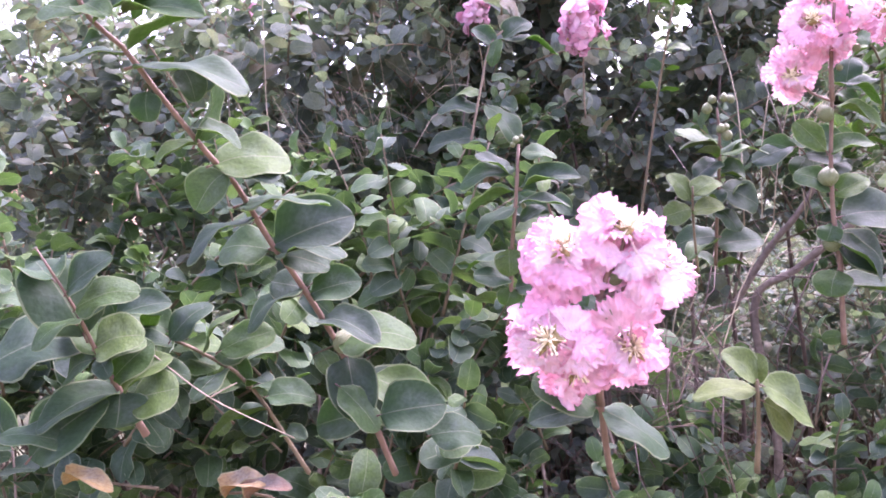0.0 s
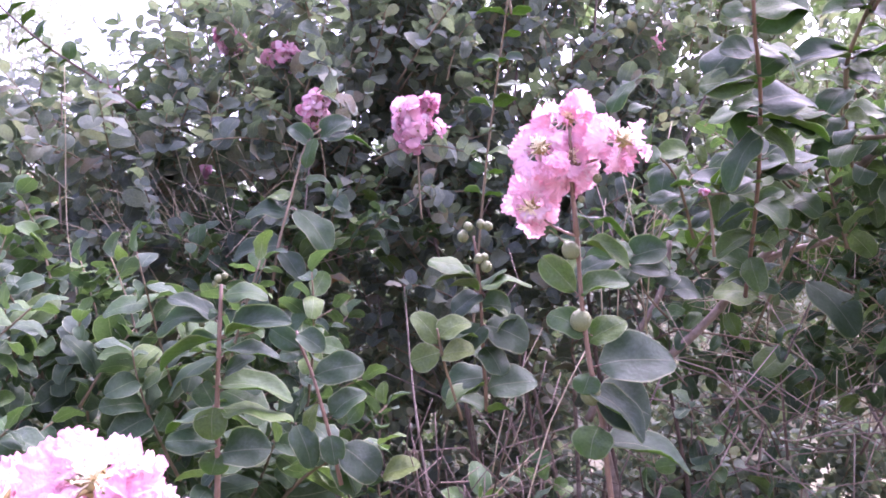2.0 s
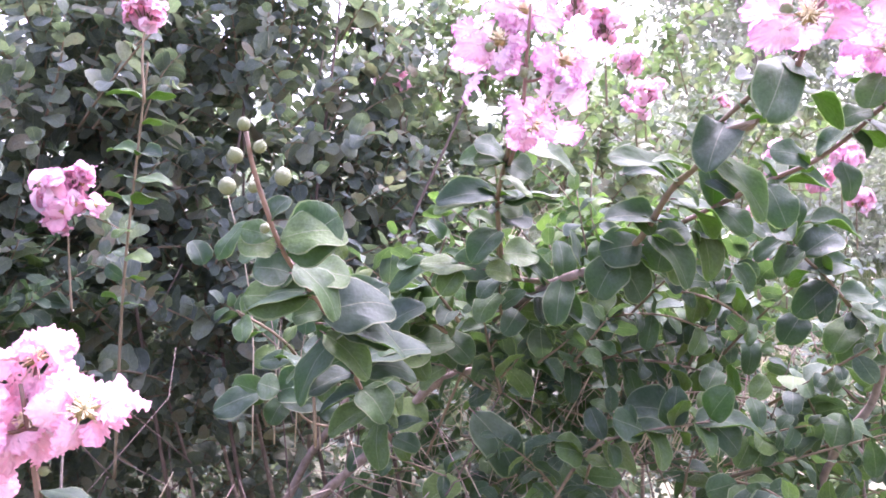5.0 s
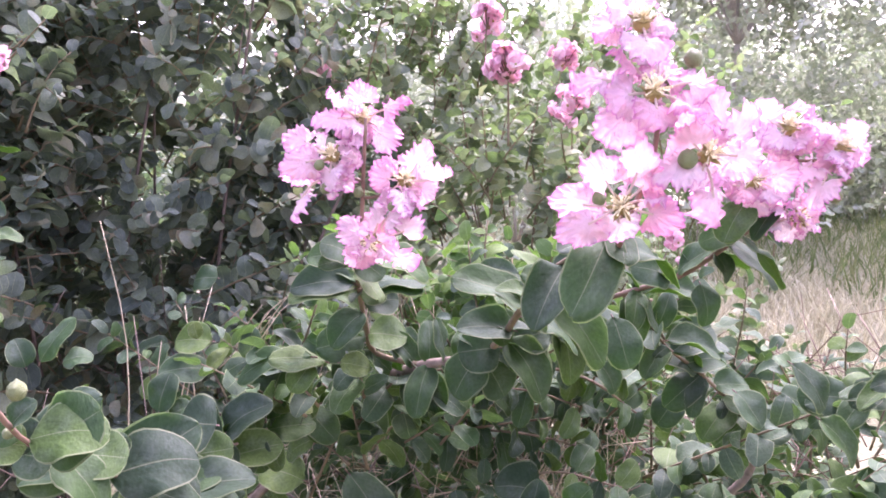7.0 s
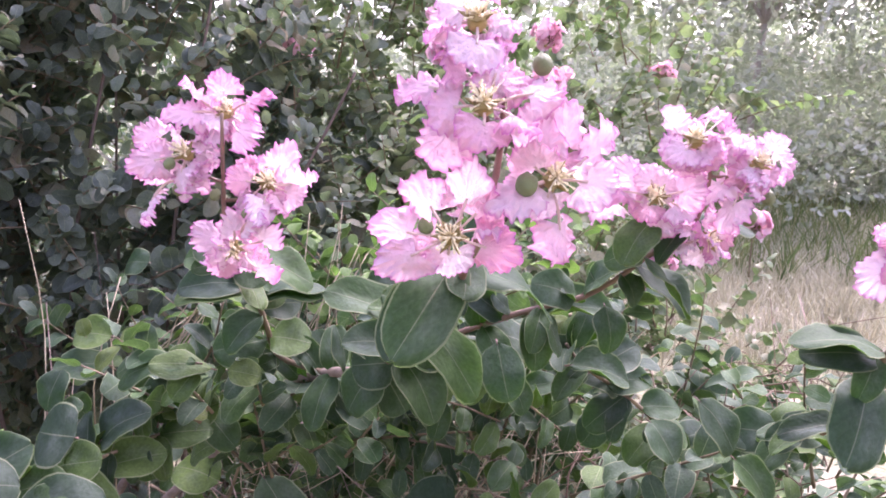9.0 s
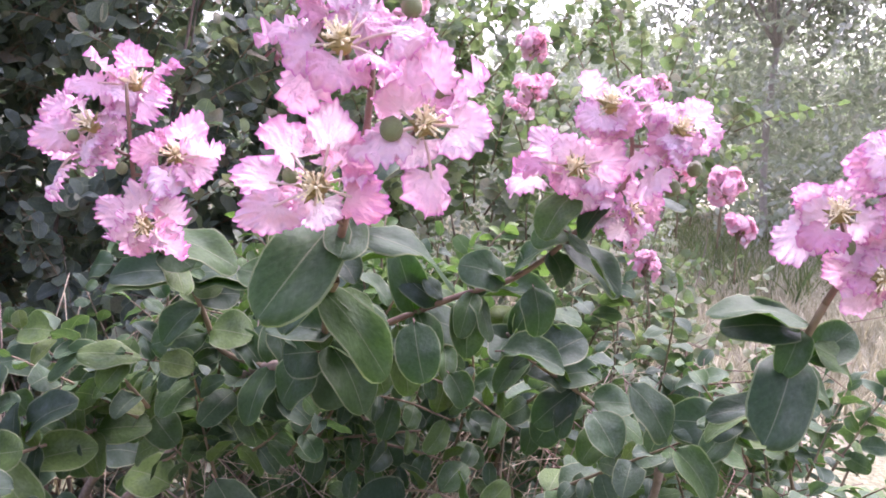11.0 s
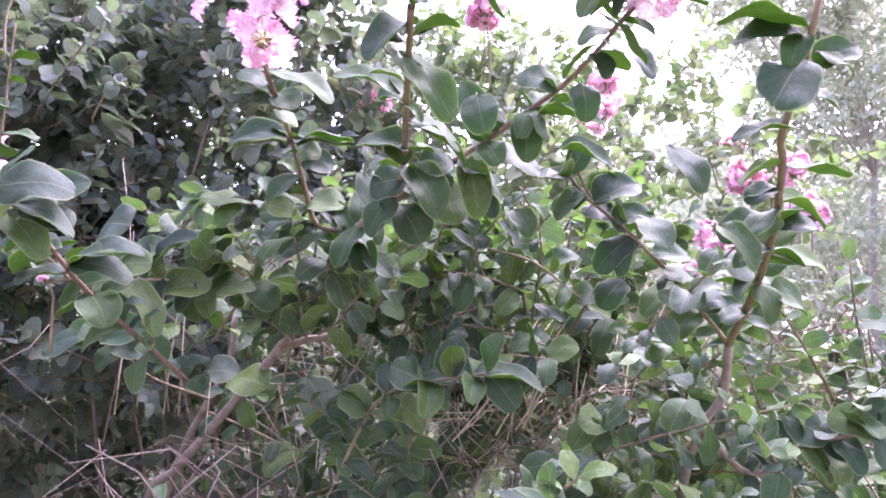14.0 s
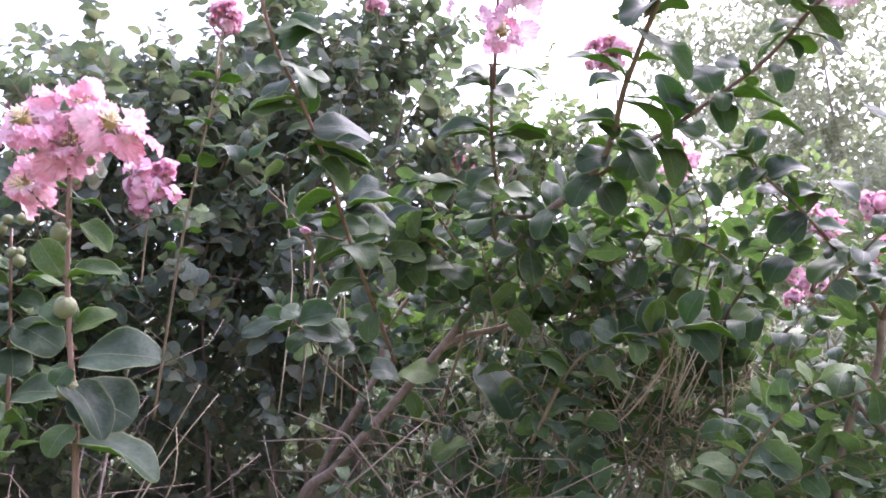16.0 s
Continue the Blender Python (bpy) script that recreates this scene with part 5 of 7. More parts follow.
bud(branch, (0.252, 0.725, 1.229), 0.0055)
bud(branch, (0.257, 0.724, 1.237), 0.0044)
bud(branch, (0.268, 0.723, 1.238), 0.0044)
bud(branch, (0.274, 0.722, 1.236), 0.0044)
bud(branch, (0.270, 0.725, 1.202), 0.0056)
bud(branch, (0.264, 0.725, 1.209), 0.0049)
bud(branch, (0.269, 0.725, 1.210), 0.0040)
branch = stem(bud_shrub, "branch", [(0.241, 0.744, 1.071), (0.228, 0.709, 1.123), (0.223, 0.690, 1.155)], 0.0014, 0.0009, TWIG)
leaf(branch, (0.224, 0.698, 1.142), (0.209, 0.694, 1.172), 0.022, (-0.11, -0.71, 0.70), 1, kind=YOUNG_LEAVES)
leaf(branch, (0.224, 0.694, 1.148), (0.246, 0.690, 1.166), 0.026, (-0.10, -0.66, 0.74), 2, kind=YOUNG_LEAVES)
leaf(branch, (0.225, 0.702, 1.135), (0.198, 0.702, 1.131), 0.025, (0.17, -0.76, 0.62), 3, kind=YOUNG_LEAVES)
leaf(branch, (0.225, 0.704, 1.132), (0.249, 0.688, 1.141), 0.025, (-0.22, -0.62, 0.75), 4, kind=YOUNG_LEAVES)
branch = stem(bud_shrub, "branch", [(0.603, 0.960, 1.146), (0.542, 0.789, 1.245), (0.519, 0.727, 1.294), (0.497, 0.675, 1.330), (0.473, 0.629, 1.364), (0.463, 0.606, 1.389), (0.456, 0.594, 1.413), (0.453, 0.587, 1.431)], 0.0024, 0.0013, RED_TWIG, "arched shoot with red tip and green buds")
leaf(branch, (0.470, 0.622, 1.372), (0.503, 0.606, 1.388), 0.035, (-0.11, -0.71, 0.70), 5)
leaf(branch, (0.474, 0.626, 1.367), (0.452, 0.632, 1.380), 0.023, (-0.15, -0.68, 0.72), 0)
leaf(branch, (0.485, 0.651, 1.350), (0.514, 0.640, 1.355), 0.035, (-0.21, -0.43, 0.88), 1)
leaf(branch, (0.495, 0.669, 1.336), (0.447, 0.672, 1.345), 0.028, (-0.34, -0.40, 0.85), 2)
leaf(branch, (0.514, 0.703, 1.312), (0.556, 0.691, 1.302), 0.032, (-0.07, -0.76, 0.64), 3)
leaf(branch, (0.531, 0.745, 1.281), (0.485, 0.760, 1.277), 0.032, (-0.26, -0.27, 0.93), 4)
leaf(branch, (0.534, 0.758, 1.270), (0.581, 0.743, 1.278), 0.036, (-0.11, -0.57, 0.82), 5)
leaf(branch, (0.503, 0.688, 1.322), (0.479, 0.690, 1.322), 0.021, (-0.16, -0.65, 0.75), 0)
leaf(branch, (0.515, 0.720, 1.299), (0.467, 0.737, 1.260), 0.034, (-0.16, -0.50, 0.85), 1)
leaf(branch, (0.542, 0.789, 1.245), (0.565, 0.777, 1.225), 0.037, (-0.09, -0.66, 0.75), 2)
leaf(branch, (0.467, 0.621, 1.374), (0.448, 0.624, 1.382), 0.017, (-0.20, -0.72, 0.66), 3)
leaf(branch, (0.464, 0.612, 1.383), (0.473, 0.608, 1.399), 0.018, (-0.36, -0.46, 0.81), 4)
leaf(branch, (0.480, 0.640, 1.357), (0.512, 0.628, 1.337), 0.028, (-0.14, -0.39, 0.91), 5)
leaf_pairs(branch, [(0.603, 0.960, 1.146), (0.542, 0.789, 1.245), (0.519, 0.727, 1.294), (0.497, 0.675, 1.330), (0.473, 0.629, 1.364), (0.463, 0.606, 1.389), (0.456, 0.594, 1.413), (0.453, 0.587, 1.431)], 0.05, 0.50, 0.024, 0.040)
bud(branch, (0.452, 0.587, 1.435), 0.0040)
bud(branch, (0.460, 0.589, 1.423), 0.0040)
bud(branch, (0.447, 0.594, 1.419), 0.0047)
bud(branch, (0.442, 0.603, 1.403), 0.0054)
bud(branch, (0.472, 0.595, 1.407), 0.0054)
bud(branch, (0.456, 0.601, 1.402), 0.0035)
bud(branch, (0.462, 0.616, 1.379), 0.0033)
leaf(branch, (0.469, 0.625, 1.368), (0.447, 0.621, 1.375), 0.024, (-0.10, -0.76, 0.65), 0)
leaf(branch, (0.475, 0.632, 1.363), (0.497, 0.609, 1.388), 0.044, (0.00, -0.77, 0.64), 1)
leaf(branch, (0.478, 0.646, 1.351), (0.456, 0.643, 1.360), 0.028, (0.02, -0.81, 0.59), 2)
leaf(branch, (0.492, 0.671, 1.333), (0.448, 0.673, 1.342), 0.035, (0.07, -0.68, 0.73), 3)
leaf(branch, (0.499, 0.679, 1.329), (0.496, 0.672, 1.352), 0.024, (-0.21, -0.68, 0.70), 4)
leaf(branch, (0.499, 0.691, 1.319), (0.549, 0.680, 1.340), 0.048, (-0.19, -0.79, 0.59), 5)
leaf(branch, (0.502, 0.700, 1.312), (0.563, 0.680, 1.301), 0.030, (0.08, -0.40, 0.91), 0)
leaf(branch, (0.488, 0.665, 1.337), (0.511, 0.652, 1.356), 0.020, (-0.04, -0.87, 0.49), 1)
leaf(branch, (0.504, 0.710, 1.304), (0.538, 0.705, 1.278), 0.028, (-0.19, -0.77, 0.61), 2)
# centre shrub: the forked branch and its three large clusters
trunk = branch = stem(centre_shrub, "stem", [(0.500, 1.220, 0.000), (0.500, 1.250, 0.400), (0.520, 1.240, 0.700), (0.492, 1.239, 0.951), (0.541, 1.184, 1.018), (0.614, 1.111, 1.104), (0.675, 1.078, 1.178), (0.718, 1.031, 1.241), (0.738, 0.977, 1.277), (0.767, 0.891, 1.315), (0.797, 0.830, 1.334)], 0.0085, 0.0048, BARK, "grey-brown forked stem")
branch = stem(centre_shrub, "branch", [(0.675, 1.078, 1.178), (0.710, 1.064, 1.195), (0.750, 1.041, 1.203), (0.782, 1.016, 1.221)], 0.0060, 0.0025, BARK)
leaf(branch, (0.779, 1.017, 1.220), (0.831, 1.006, 1.201), 0.044, (-0.14, -0.55, 0.82), 3)
leaf(branch, (0.782, 1.016, 1.221), (0.837, 1.004, 1.244), 0.042, (-0.12, -0.87, 0.48), 4)
leaf(branch, (0.762, 1.022, 1.210), (0.785, 0.998, 1.255), 0.038, (-0.33, -0.70, 0.64), 5)
branch = stem(centre_shrub, "branch", [(0.492, 1.336, 0.938), (0.537, 1.283, 1.042), (0.571, 1.242, 1.101), (0.600, 1.224, 1.159), (0.608, 1.207, 1.224)], 0.0070, 0.0040, BARK)
branch = stem(centre_shrub, "branch", [(0.797, 0.830, 1.334), (0.807, 0.784, 1.360), (0.804, 0.729, 1.400), (0.802, 0.695, 1.414), (0.800, 0.666, 1.425), (0.798, 0.632, 1.436), (0.795, 0.606, 1.441), (0.800, 0.662, 1.442), (0.800, 0.598, 1.469), (0.802, 0.573, 1.481), (0.802, 0.547, 1.521)], 0.0035, 0.0012, TWIG, "upright shoot below a flower cluster")
leaf(branch, (0.802, 0.711, 1.408), (0.748, 0.715, 1.444), 0.037, (0.06, -0.49, 0.87), 0)
leaf(branch, (0.791, 0.663, 1.429), (0.849, 0.647, 1.390), 0.030, (0.00, -0.71, 0.71), 1)
leaf(branch, (0.807, 0.737, 1.393), (0.872, 0.743, 1.381), 0.050, (0.02, -0.55, 0.84), 2)
leaf(branch, (0.795, 0.650, 1.432), (0.771, 0.646, 1.446), 0.023, (0.09, -0.67, 0.74), 3)
leaf(branch, (0.812, 0.760, 1.376), (0.764, 0.758, 1.392), 0.036, (-0.26, -0.69, 0.68), 4)
leaf(branch, (0.812, 0.790, 1.354), (0.774, 0.790, 1.356), 0.045, (-0.15, -0.79, 0.59), 5)
leaf(branch, (0.820, 0.777, 1.362), (0.850, 0.769, 1.374), 0.038, (-0.03, -0.83, 0.56), 0)
leaf(branch, (0.804, 0.813, 1.342), (0.772, 0.829, 1.313), 0.048, (-0.11, -0.71, 0.69), 1)
leaf(branch, (0.811, 0.775, 1.366), (0.850, 0.756, 1.329), 0.042, (-0.11, -0.74, 0.67), 2)
leaf_pairs(branch, [(0.797, 0.830, 1.334), (0.807, 0.784, 1.360), (0.804, 0.729, 1.400), (0.802, 0.695, 1.414), (0.800, 0.666, 1.425), (0.798, 0.632, 1.436), (0.795, 0.606, 1.441)], 0.00, 0.40, 0.026, 0.034)
leaf(branch, (0.796, 0.578, 1.480), (0.752, 0.547, 1.442), 0.033, (-0.07, -0.76, 0.65), 3)
leaf(branch, (0.802, 0.650, 1.447), (0.763, 0.625, 1.421), 0.034, (-0.11, -0.80, 0.59), 4)
leaf(branch, (0.801, 0.602, 1.468), (0.866, 0.585, 1.465), 0.029, (-0.04, -0.47, 0.88), 5)
leaf(branch, (0.799, 0.602, 1.468), (0.787, 0.604, 1.458), 0.016, (-0.35, -0.53, 0.77), 0)
leaf(branch, (0.800, 0.662, 1.442), (0.817, 0.657, 1.455), 0.017, (-0.08, -0.64, 0.76), 1)
cluster = panicle(centre_shrub, [(0.791, 0.567, 1.463), (0.801, 0.545, 1.521), (0.803, 0.545, 1.562), (0.798, 0.548, 1.577)], [(0.787, 0.526, 1.553), (0.779, 0.541, 1.494), (0.823, 0.529, 1.521), (0.787, 0.538, 1.590)], "large open cluster of frilled pink petals with yellow stamens")
blossom(cluster, np.array((0.787, 0.526, 1.553)), [(0.762, 0.550, 1.562), (0.768, 0.534, 1.535), (0.778, 0.539, 1.571), (0.797, 0.537, 1.573), (0.818, 0.527, 1.560), (0.803, 0.536, 1.569)], (-0.27, -0.76, 0.59), 1.0, 4)
blossom(cluster, np.array((0.779, 0.541, 1.494)), [(0.751, 0.549, 1.496), (0.753, 0.545, 1.481), (0.763, 0.538, 1.515), (0.784, 0.530, 1.520), (0.799, 0.528, 1.488), (0.793, 0.533, 1.510)], (-0.43, -0.90, -0.01), 1.0, 4)
blossom(cluster, np.array((0.823, 0.529, 1.521)), [(0.811, 0.527, 1.544), (0.828, 0.527, 1.549), (0.843, 0.522, 1.538), (0.843, 0.518, 1.520), (0.827, 0.527, 1.490), (0.807, 0.523, 1.531), (0.800, 0.528, 1.511)], (0.09, -0.95, 0.30), 1.0, 4)
blossom(cluster, np.array((0.787, 0.538, 1.590)), [(0.774, 0.555, 1.591), (0.788, 0.546, 1.606), (0.802, 0.541, 1.592), (0.778, 0.545, 1.600), (0.797, 0.537, 1.581)], (-0.23, -0.61, 0.76), 1.0, 4)
bud(cluster, (0.808, 0.524, 1.519), 0.0058)
bud(cluster, (0.794, 0.534, 1.543), 0.0053)
bud(cluster, (0.778, 0.541, 1.559), 0.0046)
bud(cluster, (0.767, 0.544, 1.498), 0.0042)
bud(cluster, (0.833, 0.534, 1.536), 0.0050)
bud(cluster, (0.819, 0.537, 1.573), 0.0054)
bud(cluster, (0.805, 0.539, 1.560), 0.0042)
branch = stem(centre_shrub, "branch", [(0.767, 0.891, 1.315), (0.728, 0.925, 1.324), (0.716, 0.909, 1.356), (0.703, 0.879, 1.400), (0.691, 0.826, 1.430), (0.682, 0.787, 1.447), (0.691, 0.823, 1.430)], 0.0030, 0.0018, TWIG)
leaf(branch, (0.697, 0.867, 1.407), (0.638, 0.864, 1.420), 0.038, (-0.11, -0.63, 0.77), 2)
leaf(branch, (0.701, 0.869, 1.406), (0.763, 0.849, 1.419), 0.038, (0.17, -0.40, 0.90), 3)
leaf(branch, (0.686, 0.811, 1.437), (0.645, 0.818, 1.447), 0.032, (-0.17, -0.85, 0.50), 4)
leaf(branch, (0.684, 0.804, 1.440), (0.663, 0.795, 1.459), 0.032, (-0.17, -0.60, 0.78), 5)
leaf(branch, (0.689, 0.815, 1.436), (0.712, 0.807, 1.426), 0.034, (-0.21, -0.86, 0.46), 0)
leaf(branch, (0.683, 0.787, 1.448), (0.748, 0.771, 1.443), 0.037, (0.03, -0.37, 0.93), 1)
leaf(branch, (0.711, 0.897, 1.373), (0.673, 0.896, 1.354), 0.039, (-0.32, -0.56, 0.77), 2)
leaf(branch, (0.717, 0.915, 1.344), (0.665, 0.907, 1.341), 0.041, (-0.08, -0.72, 0.69), 3)
leaf(branch, (0.710, 0.890, 1.384), (0.744, 0.880, 1.390), 0.036, (-0.17, -0.72, 0.67), 4)
leaf(branch, (0.724, 0.924, 1.327), (0.682, 0.929, 1.305), 0.040, (-0.27, -0.87, 0.41), 5)
leaf(branch, (0.718, 0.913, 1.347), (0.754, 0.894, 1.351), 0.044, (-0.08, -0.69, 0.72), 0)
leaf(branch, (0.704, 0.883, 1.394), (0.729, 0.873, 1.400), 0.031, (-0.12, -0.73, 0.68), 1)
leaf_pairs(branch, [(0.767, 0.891, 1.315), (0.728, 0.925, 1.324), (0.716, 0.909, 1.356), (0.703, 0.879, 1.400), (0.691, 0.826, 1.430), (0.682, 0.787, 1.447)], 0.10, 0.95, 0.022, 0.034)
cluster = panicle(centre_shrub, [(0.691, 0.815, 1.430), (0.680, 0.754, 1.458), (0.678, 0.730, 1.515), (0.678, 0.719, 1.550)], [(0.681, 0.741, 1.550), (0.706, 0.721, 1.505), (0.656, 0.732, 1.523), (0.684, 0.740, 1.459)], "pink flower cluster on an upright shoot")
blossom(cluster, np.array((0.681, 0.741, 1.550)), [(0.660, 0.735, 1.564), (0.670, 0.730, 1.545), (0.701, 0.718, 1.559), (0.692, 0.709, 1.534), (0.652, 0.729, 1.549), (0.679, 0.737, 1.571)], (-0.19, -0.67, 0.72))
blossom(cluster, np.array((0.706, 0.721, 1.505)), [(0.727, 0.701, 1.509), (0.717, 0.709, 1.524), (0.700, 0.700, 1.487), (0.686, 0.716, 1.508), (0.724, 0.717, 1.497)], (0.02, -0.89, 0.46))
blossom(cluster, np.array((0.656, 0.732, 1.523)), [(0.631, 0.745, 1.537), (0.629, 0.747, 1.510), (0.630, 0.739, 1.485), (0.664, 0.730, 1.504), (0.652, 0.724, 1.506), (0.628, 0.732, 1.517)], (-0.44, -0.71, 0.54))
blossom(cluster, np.array((0.684, 0.740, 1.459)), [(0.665, 0.727, 1.471), (0.683, 0.710, 1.480), (0.707, 0.702, 1.472), (0.706, 0.712, 1.447), (0.673, 0.709, 1.458), (0.696, 0.706, 1.484)], (-0.22, -0.98, -0.02))
bud(cluster, (0.645, 0.727, 1.517), 0.0043)
bud(cluster, (0.673, 0.726, 1.497), 0.0043)
bud(cluster, (0.650, 0.731, 1.500), 0.0047)
bud(cluster, (0.692, 0.702, 1.487), 0.0038)
branch = stem(centre_shrub, "branch", [(0.797, 0.830, 1.334), (0.843, 0.800, 1.365), (0.884, 0.768, 1.390), (0.909, 0.738, 1.407), (0.934, 0.705, 1.423), (0.956, 0.680, 1.447), (0.979, 0.659, 1.478), (0.988, 0.645, 1.495)], 0.0029, 0.0016, RED_TWIG, "slanting reddish shoot below a flower cluster")
leaf(branch, (0.878, 0.772, 1.387), (0.862, 0.744, 1.436), 0.030, (-0.15, -0.84, 0.53), 2)
leaf(branch, (0.881, 0.773, 1.383), (0.937, 0.760, 1.371), 0.040, (-0.19, -0.74, 0.64), 3)
leaf(branch, (0.910, 0.740, 1.404), (0.982, 0.729, 1.422), 0.029, (0.13, -0.38, 0.91), 4)
leaf(branch, (0.931, 0.709, 1.422), (0.901, 0.701, 1.440), 0.033, (-0.04, -0.76, 0.65), 5)
leaf(branch, (0.933, 0.704, 1.426), (0.946, 0.681, 1.459), 0.031, (-0.18, -0.40, 0.90), 0)
leaf(branch, (0.957, 0.677, 1.454), (1.007, 0.655, 1.435), 0.030, (-0.13, -0.40, 0.91), 1)
leaf(branch, (0.952, 0.683, 1.445), (0.972, 0.678, 1.428), 0.027, (-0.08, -0.68, 0.73), 2)
leaf(branch, (0.982, 0.654, 1.485), (1.036, 0.642, 1.489), 0.027, (-0.20, -0.61, 0.77), 3)
leaf(branch, (0.978, 0.656, 1.483), (0.938, 0.664, 1.479), 0.025, (-0.04, -0.35, 0.94), 4)
leaf(branch, (0.858, 0.790, 1.371), (0.907, 0.769, 1.360), 0.036, (0.04, -0.39, 0.92), 5)
leaf(branch, (0.910, 0.740, 1.404), (0.921, 0.736, 1.363), 0.029, (-0.07, -0.74, 0.67), 0)
leaf(branch, (0.848, 0.797, 1.365), (0.825, 0.801, 1.334), 0.045, (-0.16, -0.70, 0.69), 1)
leaf(branch, (0.867, 0.784, 1.375), (0.891, 0.786, 1.323), 0.032, (-0.20, -0.85, 0.49), 2)
leaf(branch, (0.838, 0.804, 1.360), (0.877, 0.812, 1.317), 0.041, (-0.29, -0.73, 0.62), 3)
leaf(branch, (0.808, 0.825, 1.336), (0.840, 0.830, 1.300), 0.044, (-0.13, -0.65, 0.75), 4)
leaf(branch, (0.963, 0.672, 1.461), (0.935, 0.675, 1.462), 0.025, (-0.12, -0.61, 0.78), 5)
leaf(branch, (0.894, 0.758, 1.395), (0.864, 0.758, 1.423), 0.026, (-0.30, -0.75, 0.59), 0)
leaf_pairs(branch, [(0.797, 0.830, 1.334), (0.843, 0.800, 1.365), (0.884, 0.768, 1.390), (0.909, 0.738, 1.407), (0.934, 0.705, 1.423), (0.956, 0.680, 1.447), (0.979, 0.659, 1.478), (0.988, 0.645, 1.495)], 0.00, 0.60, 0.028, 0.036)
bud(branch, (0.882, 0.770, 1.388), 0.0034)
cluster = panicle(centre_shrub, [(0.962, 0.671, 1.457), (0.985, 0.647, 1.485), (0.985, 0.635, 1.518), (0.979, 0.634, 1.539)], [(0.959, 0.617, 1.540), (0.952, 0.643, 1.503), (1.004, 0.615, 1.526), (0.984, 0.632, 1.476)], "broad pink flower cluster on a slanting shoot")
blossom(cluster, np.array((0.959, 0.617, 1.540)), [(0.953, 0.638, 1.552), (0.991, 0.643, 1.557), (0.999, 0.626, 1.542), (0.956, 0.624, 1.524), (0.977, 0.627, 1.533), (0.996, 0.638, 1.556)], (-0.27, -0.66, 0.70))
blossom(cluster, np.array((0.952, 0.643, 1.503)), [(0.921, 0.650, 1.506), (0.931, 0.651, 1.520), (0.964, 0.638, 1.492), (0.943, 0.644, 1.519), (0.967, 0.624, 1.510), (0.918, 0.656, 1.495)], (-0.55, -0.76, 0.34))
blossom(cluster, np.array((1.004, 0.615, 1.526)), [(1.037, 0.628, 1.531), (1.007, 0.612, 1.515), (1.017, 0.611, 1.539), (0.992, 0.616, 1.517), (0.986, 0.614, 1.492), (0.982, 0.629, 1.507)], (0.19, -0.77, 0.62))
blossom(cluster, np.array((0.984, 0.632, 1.476)), [(0.975, 0.624, 1.478), (0.982, 0.618, 1.474)], (-0.22, -0.98, 0.02))
bud(cluster, (1.003, 0.616, 1.492), 0.0059)
bud(cluster, (1.024, 0.625, 1.504), 0.0054)
bud(cluster, (0.994, 0.618, 1.501), 0.0049)
leaf(cluster, (0.955, 0.650, 1.488), (0.926, 0.649, 1.467), 0.030, (-0.17, -0.60, 0.78), 1)
leaf(cluster, (0.983, 0.643, 1.487), (0.950, 0.646, 1.472), 0.020, (0.08, -0.22, 0.97), 2)
leaf(cluster, (0.948, 0.649, 1.463), (0.999, 0.643, 1.433), 0.027, (-0.09, -0.25, 0.96), 3)
branch = stem(centre_shrub, "branch", [(0.702, 1.020, 1.253), (0.635, 0.957, 1.250), (0.594, 0.887, 1.261), (0.554, 0.852, 1.260), (0.518, 0.816, 1.258), (0.494, 0.803, 1.257)], 0.0021, 0.0011, TWIG)
leaf(branch, (0.577, 0.877, 1.249), (0.623, 0.863, 1.267), 0.036, (-0.06, -0.68, 0.73), 4)
leaf(branch, (0.566, 0.866, 1.252), (0.532, 0.874, 1.231), 0.036, (-0.21, -0.69, 0.69), 5)
leaf(branch, (0.601, 0.911, 1.250), (0.616, 0.916, 1.220), 0.030, (-0.14, -0.77, 0.63), 0)
leaf(branch, (0.543, 0.838, 1.269), (0.575, 0.819, 1.284), 0.038, (-0.32, -0.62, 0.71), 1)
leaf(branch, (0.575, 0.865, 1.277), (0.602, 0.846, 1.317), 0.044, (-0.18, -0.53, 0.83), 2)
leaf(branch, (0.634, 0.954, 1.253), (0.664, 0.935, 1.284), 0.044, (-0.02, -0.68, 0.73), 3)
leaf(branch, (0.532, 0.828, 1.266), (0.503, 0.827, 1.286), 0.034, (-0.22, -0.61, 0.76), 4)
leaf(branch, (0.671, 0.991, 1.254), (0.646, 1.000, 1.219), 0.035, (-0.05, -0.82, 0.58), 5)
leaf(branch, (0.614, 0.926, 1.253), (0.663, 0.913, 1.267), 0.039, (-0.08, -0.68, 0.73), 0)
leaf(branch, (0.518, 0.814, 1.262), (0.555, 0.799, 1.278), 0.034, (-0.15, -0.73, 0.66), 1)
leaf(branch, (0.549, 0.847, 1.259), (0.602, 0.849, 1.222), 0.039, (-0.02, -0.39, 0.92), 2)
leaf_pairs(branch, [(0.702, 1.020, 1.253), (0.635, 0.957, 1.250), (0.594, 0.887, 1.261), (0.554, 0.852, 1.260), (0.518, 0.816, 1.258), (0.494, 0.803, 1.257)], 0.10, 0.95, 0.020, 0.036)
far_cluster(branch, (0.497, 0.802, 1.257), 0.009, 1.00, 3)
branch = stem(centre_shrub, "branch", [(0.584, 1.176, 1.110), (0.525, 1.081, 1.150), (0.497, 1.044, 1.188), (0.478, 1.023, 1.199)], 0.0018, 0.0010, TWIG)
leaf(branch, (0.471, 1.024, 1.202), (0.412, 1.023, 1.196), 0.039, (-0.11, -0.39, 0.91), 3)
